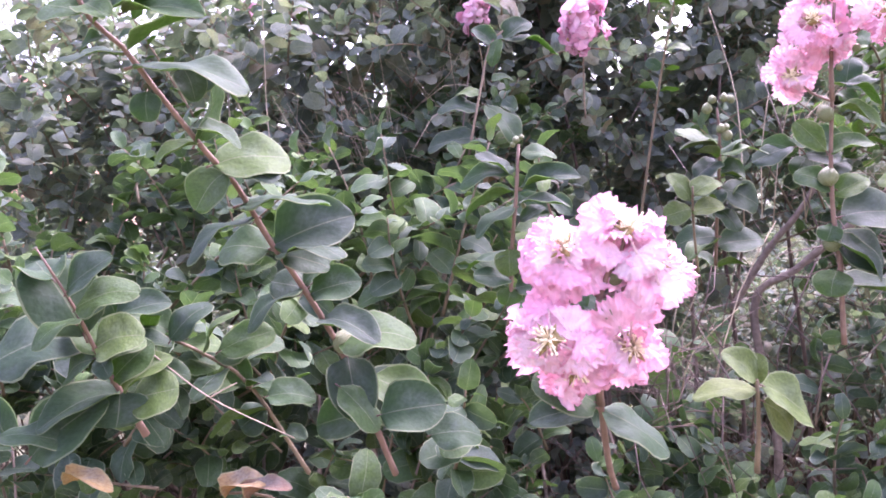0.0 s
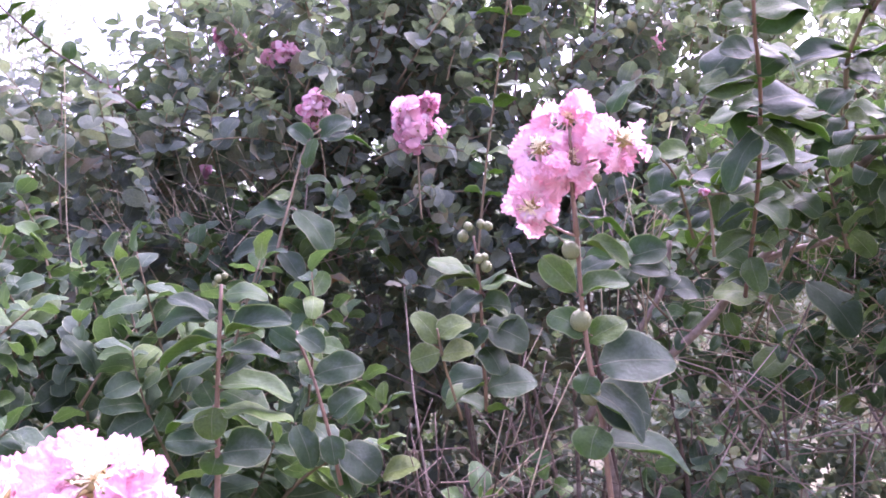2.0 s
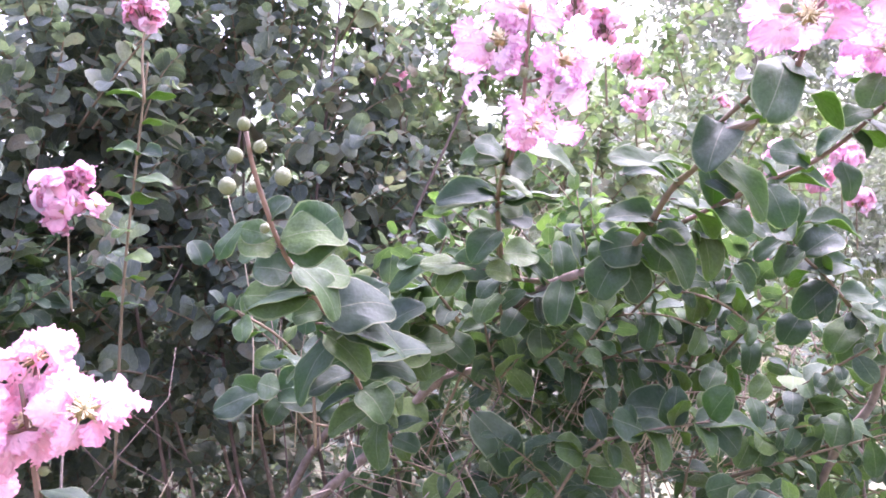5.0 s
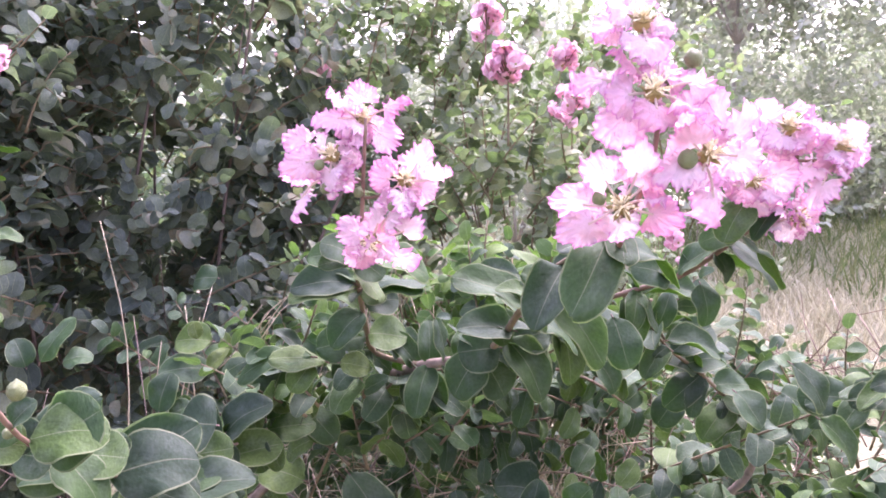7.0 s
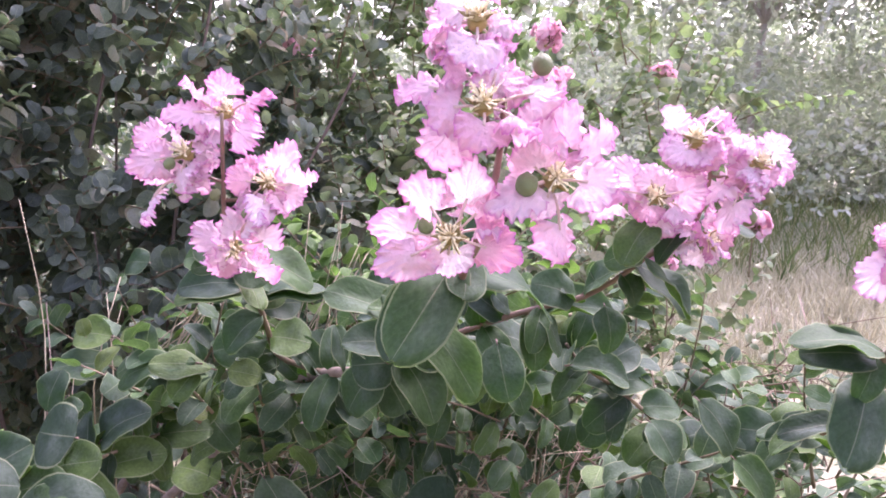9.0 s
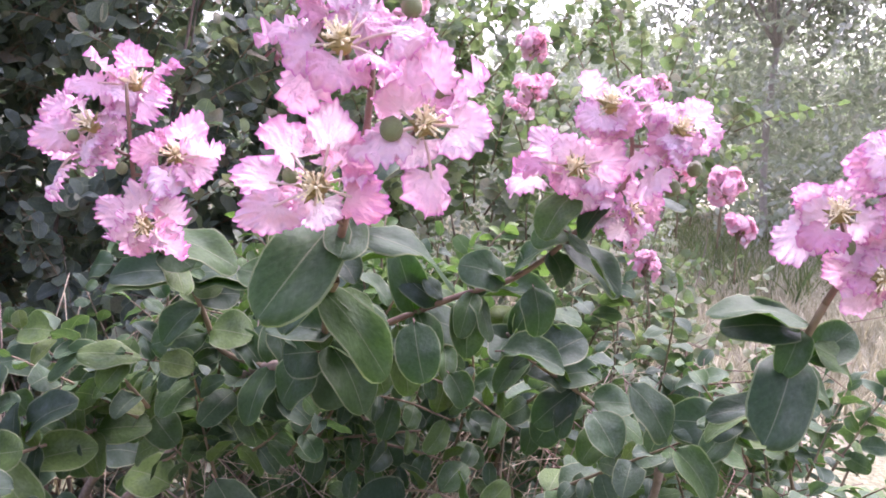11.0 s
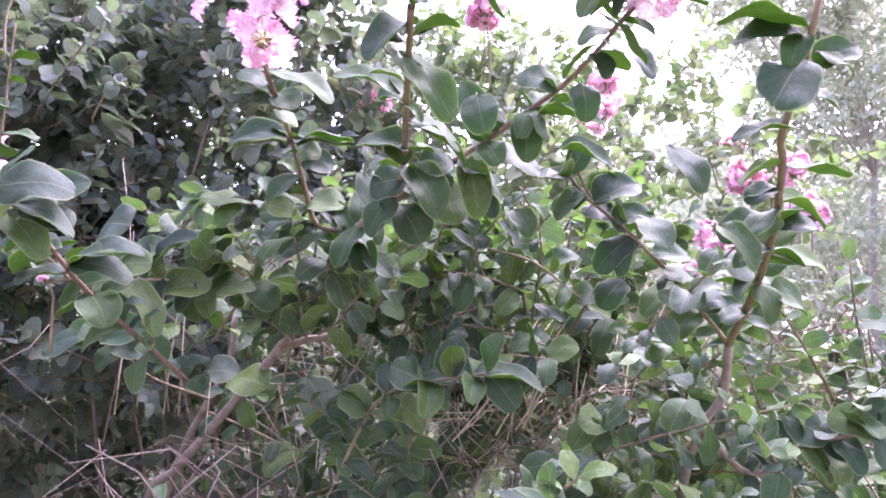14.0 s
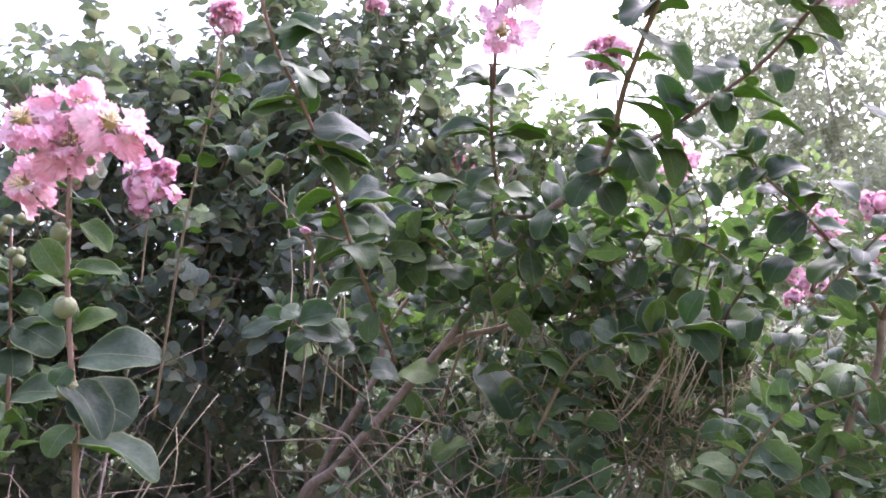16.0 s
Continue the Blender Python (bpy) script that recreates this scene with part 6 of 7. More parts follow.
leaf(branch, (0.484, 1.027, 1.200), (0.524, 0.999, 1.219), 0.046, (0.28, -0.74, 0.61), 4)
leaf(branch, (0.478, 1.026, 1.196), (0.436, 1.026, 1.218), 0.032, (0.02, -0.94, 0.35), 5)
leaf(branch, (0.490, 1.038, 1.191), (0.539, 1.019, 1.188), 0.034, (0.00, -0.86, 0.51), 0)
leaf(branch, (0.497, 1.044, 1.188), (0.472, 1.039, 1.169), 0.032, (0.07, -0.78, 0.62), 1)
leaf(branch, (0.497, 1.049, 1.182), (0.537, 1.032, 1.203), 0.038, (-0.11, -0.82, 0.56), 2)
leaf(branch, (0.667, 0.858, 1.337), (0.617, 0.856, 1.355), 0.029, (0.02, -0.27, 0.96), 3, kind=YOUNG_LEAVES)
leaf(branch, (0.679, 0.857, 1.335), (0.708, 0.848, 1.332), 0.025, (-0.05, -0.86, 0.50), 4, kind=YOUNG_LEAVES)
leaf(branch, (0.654, 0.858, 1.343), (0.582, 0.868, 1.353), 0.029, (-0.10, -0.38, 0.92), 5)
leaf(branch, (0.655, 0.860, 1.337), (0.632, 0.860, 1.317), 0.027, (-0.02, -0.73, 0.68), 0)
branch = stem(centre_shrub, "branch", [(0.753, 0.915, 1.057), (0.790, 0.868, 1.141), (0.835, 0.835, 1.164), (0.889, 0.804, 1.176)], 0.0021, 0.0011, TWIG)
leaf(branch, (0.889, 0.804, 1.176), (0.929, 0.802, 1.144), 0.033, (-0.17, -0.85, 0.50), 1)
leaf(branch, (0.875, 0.812, 1.173), (0.938, 0.782, 1.188), 0.038, (0.06, -0.43, 0.90), 2)
leaf(branch, (0.835, 0.835, 1.164), (0.804, 0.830, 1.185), 0.039, (0.08, -0.65, 0.76), 3)
leaf(branch, (0.855, 0.824, 1.170), (0.862, 0.810, 1.209), 0.030, (-0.13, -0.72, 0.68), 4)
leaf(branch, (0.800, 0.861, 1.147), (0.846, 0.851, 1.131), 0.036, (-0.06, -0.90, 0.43), 5)
leaf(branch, (0.889, 0.803, 1.179), (0.892, 0.782, 1.213), 0.034, (-0.16, -0.57, 0.81), 0)
leaf(branch, (0.785, 0.872, 1.135), (0.759, 0.863, 1.156), 0.040, (-0.31, -0.64, 0.71), 1)
leaf(branch, (0.810, 0.853, 1.152), (0.849, 0.822, 1.187), 0.039, (0.07, -0.35, 0.93), 2)
leaf_pairs(branch, [(0.753, 0.915, 1.057), (0.790, 0.868, 1.141), (0.835, 0.835, 1.164), (0.889, 0.804, 1.176)], 0.10, 1.00, 0.024, 0.038)
branch = stem(centre_shrub, "branch", [(0.880, 0.985, 1.239), (0.905, 0.885, 1.317), (0.930, 0.842, 1.343)], 0.0018, 0.0010, TWIG)
leaf_pairs(branch, [(0.880, 0.985, 1.239), (0.905, 0.885, 1.317), (0.930, 0.842, 1.343)], 0.10, 1.00, 0.026, 0.036)
branch = stem(centre_shrub, "branch", [(0.827, 0.983, 1.107), (0.903, 0.894, 1.182), (0.959, 0.822, 1.188)], 0.0018, 0.0010, TWIG)
leaf_pairs(branch, [(0.827, 0.983, 1.107), (0.903, 0.894, 1.182), (0.959, 0.822, 1.188)], 0.10, 1.00, 0.026, 0.036)
branch = stem(centre_shrub, "branch", [(0.971, 0.797, 1.386), (0.994, 0.809, 1.345), (1.042, 0.816, 1.301)], 0.0018, 0.0010, TWIG)
leaf_pairs(branch, [(0.971, 0.797, 1.386), (0.994, 0.809, 1.345), (1.042, 0.816, 1.301)], 0.10, 1.00, 0.026, 0.036)
branch = stem(centre_shrub, "branch", [(1.000, 1.022, 1.221), (1.046, 0.994, 1.238), (1.093, 0.941, 1.210)], 0.0018, 0.0010, TWIG)
leaf_pairs(branch, [(1.000, 1.022, 1.221), (1.046, 0.994, 1.238), (1.093, 0.941, 1.210)], 0.10, 1.00, 0.026, 0.036)
branch = stem(centre_shrub, "branch", [(0.585, 1.159, 1.095), (0.644, 1.091, 1.084), (0.685, 1.046, 1.073)], 0.0018, 0.0010, TWIG)
leaf_pairs(branch, [(0.585, 1.159, 1.095), (0.644, 1.091, 1.084), (0.685, 1.046, 1.073)], 0.10, 1.00, 0.026, 0.036)
branch = stem(centre_shrub, "branch", [(0.595, 1.112, 1.193), (0.658, 1.040, 1.291), (0.677, 0.979, 1.367)], 0.0018, 0.0010, TWIG)
leaf_pairs(branch, [(0.595, 1.112, 1.193), (0.658, 1.040, 1.291), (0.677, 0.979, 1.367)], 0.10, 1.00, 0.026, 0.036)
branch = stem(centre_shrub, "branch", [(0.828, 1.015, 1.198), (0.860, 0.914, 1.318), (0.882, 0.851, 1.388)], 0.0018, 0.0010, TWIG)
leaf_pairs(branch, [(0.828, 1.015, 1.198), (0.860, 0.914, 1.318), (0.882, 0.851, 1.388)], 0.10, 1.00, 0.026, 0.036)
branch = stem(centre_shrub, "branch", [(0.970, 0.967, 1.183), (0.963, 0.878, 1.305), (0.934, 0.852, 1.361)], 0.0018, 0.0010, TWIG)
leaf_pairs(branch, [(0.970, 0.967, 1.183), (0.963, 0.878, 1.305), (0.934, 0.852, 1.361)], 0.10, 1.00, 0.026, 0.036)
branch = stem(centre_shrub, "branch", [(0.524, 0.905, 1.218), (0.485, 0.841, 1.281), (0.445, 0.816, 1.314)], 0.0018, 0.0010, TWIG)
leaf_pairs(branch, [(0.524, 0.905, 1.218), (0.485, 0.841, 1.281), (0.445, 0.816, 1.314)], 0.10, 1.00, 0.026, 0.036)
branch = stem(centre_shrub, "branch", [(0.798, 1.024, 1.223), (0.839, 0.956, 1.262), (0.891, 0.904, 1.273), (0.942, 0.880, 1.256)], 0.0018, 0.0010, TWIG)
leaf_pairs(branch, [(0.798, 1.024, 1.223), (0.839, 0.956, 1.262), (0.891, 0.904, 1.273), (0.942, 0.880, 1.256)], 0.10, 1.00, 0.020, 0.034)
branch = stem(centre_shrub, "branch", [(0.814, 0.996, 1.200), (0.869, 0.941, 1.224), (0.916, 0.898, 1.241)], 0.0018, 0.0010, TWIG)
leaf_pairs(branch, [(0.814, 0.996, 1.200), (0.869, 0.941, 1.224), (0.916, 0.898, 1.241)], 0.10, 1.00, 0.020, 0.034)
branch = stem(centre_shrub, "branch", [(0.746, 1.023, 1.256), (0.789, 0.957, 1.287), (0.834, 0.915, 1.305)], 0.0018, 0.0010, TWIG)
leaf_pairs(branch, [(0.746, 1.023, 1.256), (0.789, 0.957, 1.287), (0.834, 0.915, 1.305)], 0.10, 1.00, 0.020, 0.034)
branch = stem(centre_shrub, "branch", [(0.849, 0.967, 1.213), (0.902, 0.917, 1.217), (0.972, 0.891, 1.198)], 0.0018, 0.0010, TWIG)
leaf_pairs(branch, [(0.849, 0.967, 1.213), (0.902, 0.917, 1.217), (0.972, 0.891, 1.198)], 0.10, 1.00, 0.020, 0.034)
branch = stem(centre_shrub, "branch", [(0.909, 0.895, 1.300), (0.953, 0.872, 1.285), (1.001, 0.864, 1.248)], 0.0018, 0.0010, TWIG)
leaf_pairs(branch, [(0.909, 0.895, 1.300), (0.953, 0.872, 1.285), (1.001, 0.864, 1.248)], 0.10, 1.00, 0.020, 0.034)
branch = stem(centre_shrub, "branch", [(0.674, 1.104, 1.081), (0.703, 1.006, 1.217), (0.726, 0.956, 1.307), (0.711, 0.905, 1.367)], 0.0020, 0.0012, TWIG)
leaf(branch, (0.459, 0.688, 1.342), (0.491, 0.678, 1.382), 0.045, (-0.11, -0.65, 0.75), 3)
leaf(branch, (0.502, 0.731, 1.295), (0.544, 0.714, 1.345), 0.051, (-0.31, -0.59, 0.75), 4)
leaf(branch, (0.479, 0.741, 1.315), (0.513, 0.721, 1.339), 0.035, (-0.12, -0.46, 0.88), 5)
leaf(branch, (0.532, 0.761, 1.273), (0.591, 0.745, 1.294), 0.041, (-0.29, -0.44, 0.85), 0)
leaf(branch, (0.514, 0.968, 1.269), (0.519, 0.966, 1.311), 0.035, (-0.40, -0.56, 0.73), 1)
leaf(branch, (0.524, 0.964, 1.264), (0.540, 0.955, 1.284), 0.029, (-0.20, -0.51, 0.83), 2)
leaf(branch, (0.430, 0.868, 1.355), (0.452, 0.866, 1.396), 0.026, (-0.09, -0.57, 0.82), 3)
leaf(branch, (0.419, 0.871, 1.351), (0.412, 0.872, 1.377), 0.022, (-0.06, -0.69, 0.72), 4)
leaf(branch, (0.448, 0.862, 1.355), (0.467, 0.856, 1.368), 0.024, (-0.26, -0.52, 0.82), 5)
leaf(branch, (0.616, 0.924, 1.266), (0.628, 0.920, 1.325), 0.045, (-0.18, -0.50, 0.84), 0)
leaf(branch, (0.658, 0.952, 1.264), (0.687, 0.926, 1.243), 0.035, (-0.34, -0.46, 0.82), 1)
leaf(branch, (0.700, 0.870, 1.401), (0.636, 0.867, 1.416), 0.043, (-0.30, -0.39, 0.87), 2)
leaf(branch, (0.704, 0.869, 1.401), (0.760, 0.848, 1.412), 0.040, (-0.13, -0.36, 0.92), 3)
leaf(branch, (0.707, 0.943, 1.323), (0.677, 0.952, 1.331), 0.042, (0.02, -0.61, 0.80), 4)
leaf(branch, (0.582, 1.274, 1.359), (0.541, 1.288, 1.365), 0.044, (-0.14, -0.69, 0.71), 5)
leaf(branch, (0.509, 1.390, 1.246), (0.456, 1.394, 1.246), 0.035, (-0.03, -0.23, 0.97), 0)
leaf(branch, (0.669, 1.060, 1.137), (0.619, 1.079, 1.164), 0.055, (-0.11, -0.71, 0.69), 1)
leaf(branch, (0.757, 0.950, 1.339), (0.775, 0.939, 1.322), 0.035, (-0.16, -0.70, 0.70), 2)
leaf(branch, (0.795, 0.953, 1.295), (0.758, 0.959, 1.303), 0.033, (-0.38, -0.62, 0.69), 3)
leaf(branch, (0.779, 0.762, 1.418), (0.811, 0.748, 1.433), 0.036, (-0.15, -0.54, 0.83), 4)
leaf(branch, (0.808, 0.728, 1.394), (0.850, 0.700, 1.388), 0.026, (-0.32, -0.22, 0.92), 5)
leaf(branch, (0.797, 0.773, 1.386), (0.811, 0.767, 1.366), 0.027, (-0.17, -0.56, 0.81), 0)
leaf(branch, (0.854, 0.672, 1.402), (0.862, 0.654, 1.370), 0.030, (-0.28, -0.59, 0.76), 1)
leaf(branch, (0.913, 0.792, 1.330), (0.935, 0.786, 1.308), 0.028, (-0.31, -0.56, 0.77), 2)
leaf(branch, (0.958, 0.777, 1.330), (0.971, 0.771, 1.348), 0.026, (-0.30, -0.71, 0.64), 3)
leaf(branch, (0.927, 0.707, 1.370), (0.979, 0.694, 1.369), 0.030, (-0.07, -0.33, 0.94), 4)
leaf(branch, (0.943, 0.687, 1.420), (0.956, 0.679, 1.393), 0.026, (-0.18, -0.69, 0.70), 5)
leaf(branch, (1.006, 0.717, 1.315), (1.032, 0.702, 1.292), 0.039, (-0.06, -0.59, 0.80), 0)
leaf(branch, (0.995, 0.642, 1.361), (1.036, 0.631, 1.333), 0.032, (-0.18, -0.43, 0.88), 1)
leaf(branch, (1.045, 0.661, 1.304), (1.082, 0.642, 1.277), 0.032, (-0.22, -0.60, 0.77), 2)
leaf(branch, (0.903, 0.942, 1.231), (0.916, 0.931, 1.195), 0.038, (-0.27, -0.60, 0.75), 3)
leaf(branch, (0.899, 0.882, 1.165), (0.851, 0.889, 1.188), 0.057, (-0.17, -0.60, 0.78), 4)
leaf(branch, (1.042, 0.848, 1.268), (1.016, 0.850, 1.245), 0.036, (-0.27, -0.61, 0.75), 5)
leaf(branch, (0.950, 0.930, 1.260), (0.920, 0.926, 1.238), 0.033, (-0.31, -0.66, 0.68), 0)
leaf(branch, (0.842, 0.918, 1.306), (0.810, 0.920, 1.277), 0.046, (-0.08, -0.49, 0.87), 1)
leaf(branch, (0.620, 0.913, 1.281), (0.659, 0.903, 1.291), 0.033, (-0.21, -0.41, 0.89), 2, kind=YOUNG_LEAVES)
leaf(branch, (0.555, 0.943, 1.348), (0.551, 0.943, 1.365), 0.015, (-0.17, -0.51, 0.84), 3, kind=YOUNG_LEAVES)
leaf(branch, (0.563, 0.936, 1.315), (0.579, 0.935, 1.342), 0.018, (-0.16, -0.57, 0.80), 4, kind=YOUNG_LEAVES)
leaf(branch, (0.568, 0.803, 1.307), (0.536, 0.806, 1.315), 0.052, (-0.15, -0.70, 0.70), 5)
leaf(branch, (0.642, 0.997, 1.323), (0.623, 0.992, 1.275), 0.029, (0.07, -0.61, 0.79), 0)
leaf(branch, (0.622, 0.996, 1.262), (0.592, 0.999, 1.275), 0.037, (-0.17, -0.71, 0.69), 1)
leaf(branch, (0.530, 1.051, 1.166), (0.551, 1.046, 1.185), 0.046, (0.03, -0.65, 0.76), 2)
leaf(branch, (0.550, 1.050, 1.185), (0.523, 1.044, 1.207), 0.044, (-0.15, -0.58, 0.80), 3)
leaf(branch, (0.772, 0.898, 1.306), (0.787, 0.886, 1.269), 0.032, (-0.32, -0.59, 0.74), 4)
leaf(branch, (0.706, 0.985, 1.273), (0.683, 0.975, 1.239), 0.030, (-0.18, -0.68, 0.71), 5)
leaf(branch, (0.708, 1.072, 1.060), (0.660, 1.075, 1.041), 0.055, (-0.28, -0.44, 0.85), 0)
leaf(branch, (0.716, 1.027, 1.155), (0.766, 1.003, 1.095), 0.057, (-0.00, -0.53, 0.85), 1)
leaf(branch, (0.583, 1.145, 1.151), (0.626, 1.140, 1.157), 0.052, (-0.12, -0.70, 0.71), 2)
leaf(branch, (0.488, 1.009, 1.205), (0.466, 1.008, 1.218), 0.036, (-0.00, -0.61, 0.79), 3)
leaf(branch, (0.526, 1.009, 1.270), (0.544, 1.002, 1.253), 0.027, (-0.12, -0.71, 0.70), 4)
leaf(branch, (0.587, 1.003, 1.312), (0.619, 0.993, 1.319), 0.020, (0.03, -0.39, 0.92), 5, kind=YOUNG_LEAVES)
leaf(branch, (0.584, 1.004, 1.312), (0.582, 1.004, 1.339), 0.014, (-0.16, -0.73, 0.66), 0, kind=YOUNG_LEAVES)
leaf(branch, (0.566, 1.005, 1.300), (0.516, 0.993, 1.315), 0.038, (0.06, -0.74, 0.67), 1)
leaf(branch, (0.569, 1.007, 1.330), (0.527, 1.015, 1.340), 0.039, (0.04, -0.71, 0.70), 2)
leaf_pairs(trunk, [(0.614, 1.111, 1.104), (0.675, 1.078, 1.178), (0.718, 1.031, 1.241), (0.738, 0.977, 1.277), (0.767, 0.891, 1.315), (0.797, 0.830, 1.334)], 0.35, 1.00, 0.022, 0.042)
leaf_pairs(trunk, [(0.804, 0.729, 1.400), (0.802, 0.695, 1.414), (0.800, 0.640, 1.440), (0.800, 0.598, 1.469), (0.802, 0.573, 1.481)], 0.05, 0.95, 0.026, 0.034)
leaf_pairs(trunk, [(0.909, 0.738, 1.407), (0.934, 0.705, 1.423), (0.956, 0.680, 1.447), (0.979, 0.659, 1.478)], 0.05, 0.95, 0.026, 0.032)
leafy(centre_shrub, [((0.73, 0.93, 1.25), (0.14, 0.06, 0.07), 16)], FOLIAGE, 0.040, forms=NEAR_FORMS, long=(0.05, 0.12))
dead_twigs(centre_shrub, (0.86, 1.05, 0.97), (0.28, 0.12, 0.09), 64, 0.20, BARK, 0.0011)
dead_twigs(centre_shrub, (0.62, 1.12, 0.98), (0.16, 0.12, 0.10), 30, 0.24, DEAD, 0.0013)
# right shrub: the forked stem and the cluster with grey-green leaves
branch = stem(right_shrub, "stem", [(1.130, 0.980, 0.000), (1.150, 0.970, 0.400), (1.130, 0.950, 0.700), (1.158, 0.971, 0.963), (1.151, 0.946, 1.035), (1.154, 0.909, 1.105), (1.168, 0.884, 1.145), (1.160, 0.855, 1.201)], 0.0070, 0.0044, BARK)
branch = stem(right_shrub, "branch", [(1.160, 0.855, 1.201), (1.141, 0.766, 1.263), (1.109, 0.686, 1.307), (1.071, 0.613, 1.344), (1.052, 0.584, 1.357), (1.053, 0.562, 1.393), (1.049, 0.535, 1.434)], 0.0042, 0.0022, TWIG, "upright shoot with broad grey-green leaves")
leaf(branch, (1.071, 0.614, 1.343), (1.120, 0.600, 1.347), 0.029, (-0.17, -0.34, 0.93), 3)
leaf(branch, (1.071, 0.613, 1.344), (1.034, 0.615, 1.338), 0.021, (0.03, -0.27, 0.96), 4)
leaf(branch, (1.110, 0.688, 1.306), (1.067, 0.696, 1.316), 0.040, (-0.35, -0.67, 0.65), 5)
leaf(branch, (1.110, 0.686, 1.307), (1.139, 0.670, 1.313), 0.028, (-0.01, -0.76, 0.65), 0)
leaf(branch, (1.129, 0.723, 1.286), (1.186, 0.715, 1.291), 0.032, (-0.13, -0.48, 0.87), 1)
leaf(branch, (1.152, 0.768, 1.257), (1.204, 0.763, 1.247), 0.038, (-0.03, -0.82, 0.58), 2)
leaf(branch, (1.143, 0.765, 1.263), (1.110, 0.761, 1.294), 0.036, (0.14, -0.58, 0.80), 3)
leaf(branch, (1.089, 0.653, 1.325), (1.139, 0.649, 1.317), 0.030, (-0.09, -0.34, 0.94), 4)
leaf(branch, (1.141, 0.766, 1.263), (1.167, 0.755, 1.232), 0.030, (-0.11, -0.73, 0.67), 5)
leaf(branch, (1.083, 0.640, 1.332), (1.059, 0.643, 1.323), 0.023, (-0.00, -0.68, 0.73), 0)
leaf(branch, (1.049, 0.546, 1.420), (0.997, 0.553, 1.445), 0.036, (0.11, -0.32, 0.94), 1)
leaf(branch, (1.049, 0.551, 1.415), (1.007, 0.556, 1.428), 0.032, (0.04, -0.62, 0.78), 2)
leaf(branch, (1.051, 0.557, 1.403), (1.018, 0.522, 1.365), 0.037, (-0.14, -0.70, 0.70), 3)
leaf(branch, (1.059, 0.557, 1.396), (1.086, 0.546, 1.418), 0.025, (0.05, -0.72, 0.70), 4)
leaf(branch, (1.059, 0.552, 1.406), (1.087, 0.537, 1.397), 0.024, (-0.14, -0.62, 0.77), 5)
leaf(branch, (1.060, 0.577, 1.362), (1.015, 0.585, 1.365), 0.020, (-0.12, -0.32, 0.94), 0)
leaf(branch, (1.049, 0.567, 1.388), (1.090, 0.556, 1.379), 0.026, (-0.12, -0.38, 0.92), 1)
leaf(branch, (1.048, 0.550, 1.416), (1.035, 0.544, 1.393), 0.019, (-0.10, -0.55, 0.83), 2)
cluster = panicle(right_shrub, [(1.049, 0.535, 1.434), (1.053, 0.522, 1.461), (1.066, 0.519, 1.493)], [(1.042, 0.523, 1.483), (1.069, 0.517, 1.508), (1.076, 0.513, 1.476), (1.059, 0.510, 1.452), (1.099, 0.511, 1.495)], "deep pink flower cluster with a dried yellow blossom")
blossom(cluster, np.array((1.042, 0.523, 1.483)), [(1.029, 0.532, 1.490), (1.024, 0.537, 1.466), (1.029, 0.522, 1.470), (1.029, 0.527, 1.482)], (-0.55, -0.74, 0.39), 1.0, 4)
blossom(cluster, np.array((1.069, 0.517, 1.508)), [(1.052, 0.514, 1.515), (1.074, 0.523, 1.522), (1.059, 0.511, 1.499), (1.078, 0.514, 1.508), (1.048, 0.516, 1.507), (1.070, 0.510, 1.494)], (-0.15, -0.69, 0.71), 1.0, 4)
blossom(cluster, np.array((1.076, 0.513, 1.476)), [(1.060, 0.512, 1.484), (1.084, 0.511, 1.487), (1.083, 0.502, 1.470), (1.070, 0.512, 1.468), (1.056, 0.510, 1.473), (1.077, 0.505, 1.459)], (-0.06, -0.92, 0.39), 1.0, 4)
blossom(cluster, np.array((1.059, 0.510, 1.452)), [(1.051, 0.519, 1.453), (1.056, 0.517, 1.442), (1.071, 0.512, 1.444), (1.078, 0.509, 1.447), (1.061, 0.512, 1.460)], (-0.30, -0.95, -0.03), 1.0, 4)
blossom(cluster, np.array((1.099, 0.511, 1.495)), [(1.089, 0.511, 1.500), (1.106, 0.512, 1.503), (1.104, 0.506, 1.486), (1.091, 0.506, 1.481)], (0.26, -0.77, 0.59), 1.0, 4)
bud(cluster, (1.047, 0.523, 1.466), 0.0060)
bud(cluster, (1.093, 0.523, 1.436), 0.0051)
leaf_pairs(branch, [(1.160, 0.855, 1.201), (1.141, 0.766, 1.263), (1.109, 0.686, 1.307), (1.071, 0.613, 1.344), (1.052, 0.584, 1.357)], 0.10, 0.80, 0.028, 0.036)
branch = stem(right_shrub, "branch", [(1.160, 0.855, 1.201), (1.085, 0.815, 1.264), (1.025, 0.794, 1.311), (0.981, 0.783, 1.341), (0.957, 0.774, 1.366)], 0.0027, 0.0014, TWIG)
leaf(branch, (1.065, 0.808, 1.279), (1.111, 0.796, 1.263), 0.042, (0.08, -0.78, 0.63), 3)
leaf(branch, (0.987, 0.784, 1.336), (1.028, 0.774, 1.367), 0.040, (-0.20, -0.61, 0.77), 4)
leaf(branch, (1.025, 0.794, 1.311), (0.994, 0.788, 1.348), 0.035, (-0.13, -0.48, 0.87), 5)
leaf(branch, (1.051, 0.803, 1.291), (1.093, 0.793, 1.296), 0.033, (-0.01, -0.72, 0.69), 0)
leaf(branch, (1.085, 0.815, 1.264), (1.045, 0.819, 1.241), 0.038, (-0.45, -0.61, 0.65), 1)
leaf(branch, (1.006, 0.790, 1.321), (1.044, 0.772, 1.336), 0.031, (-0.04, -0.79, 0.62), 2)
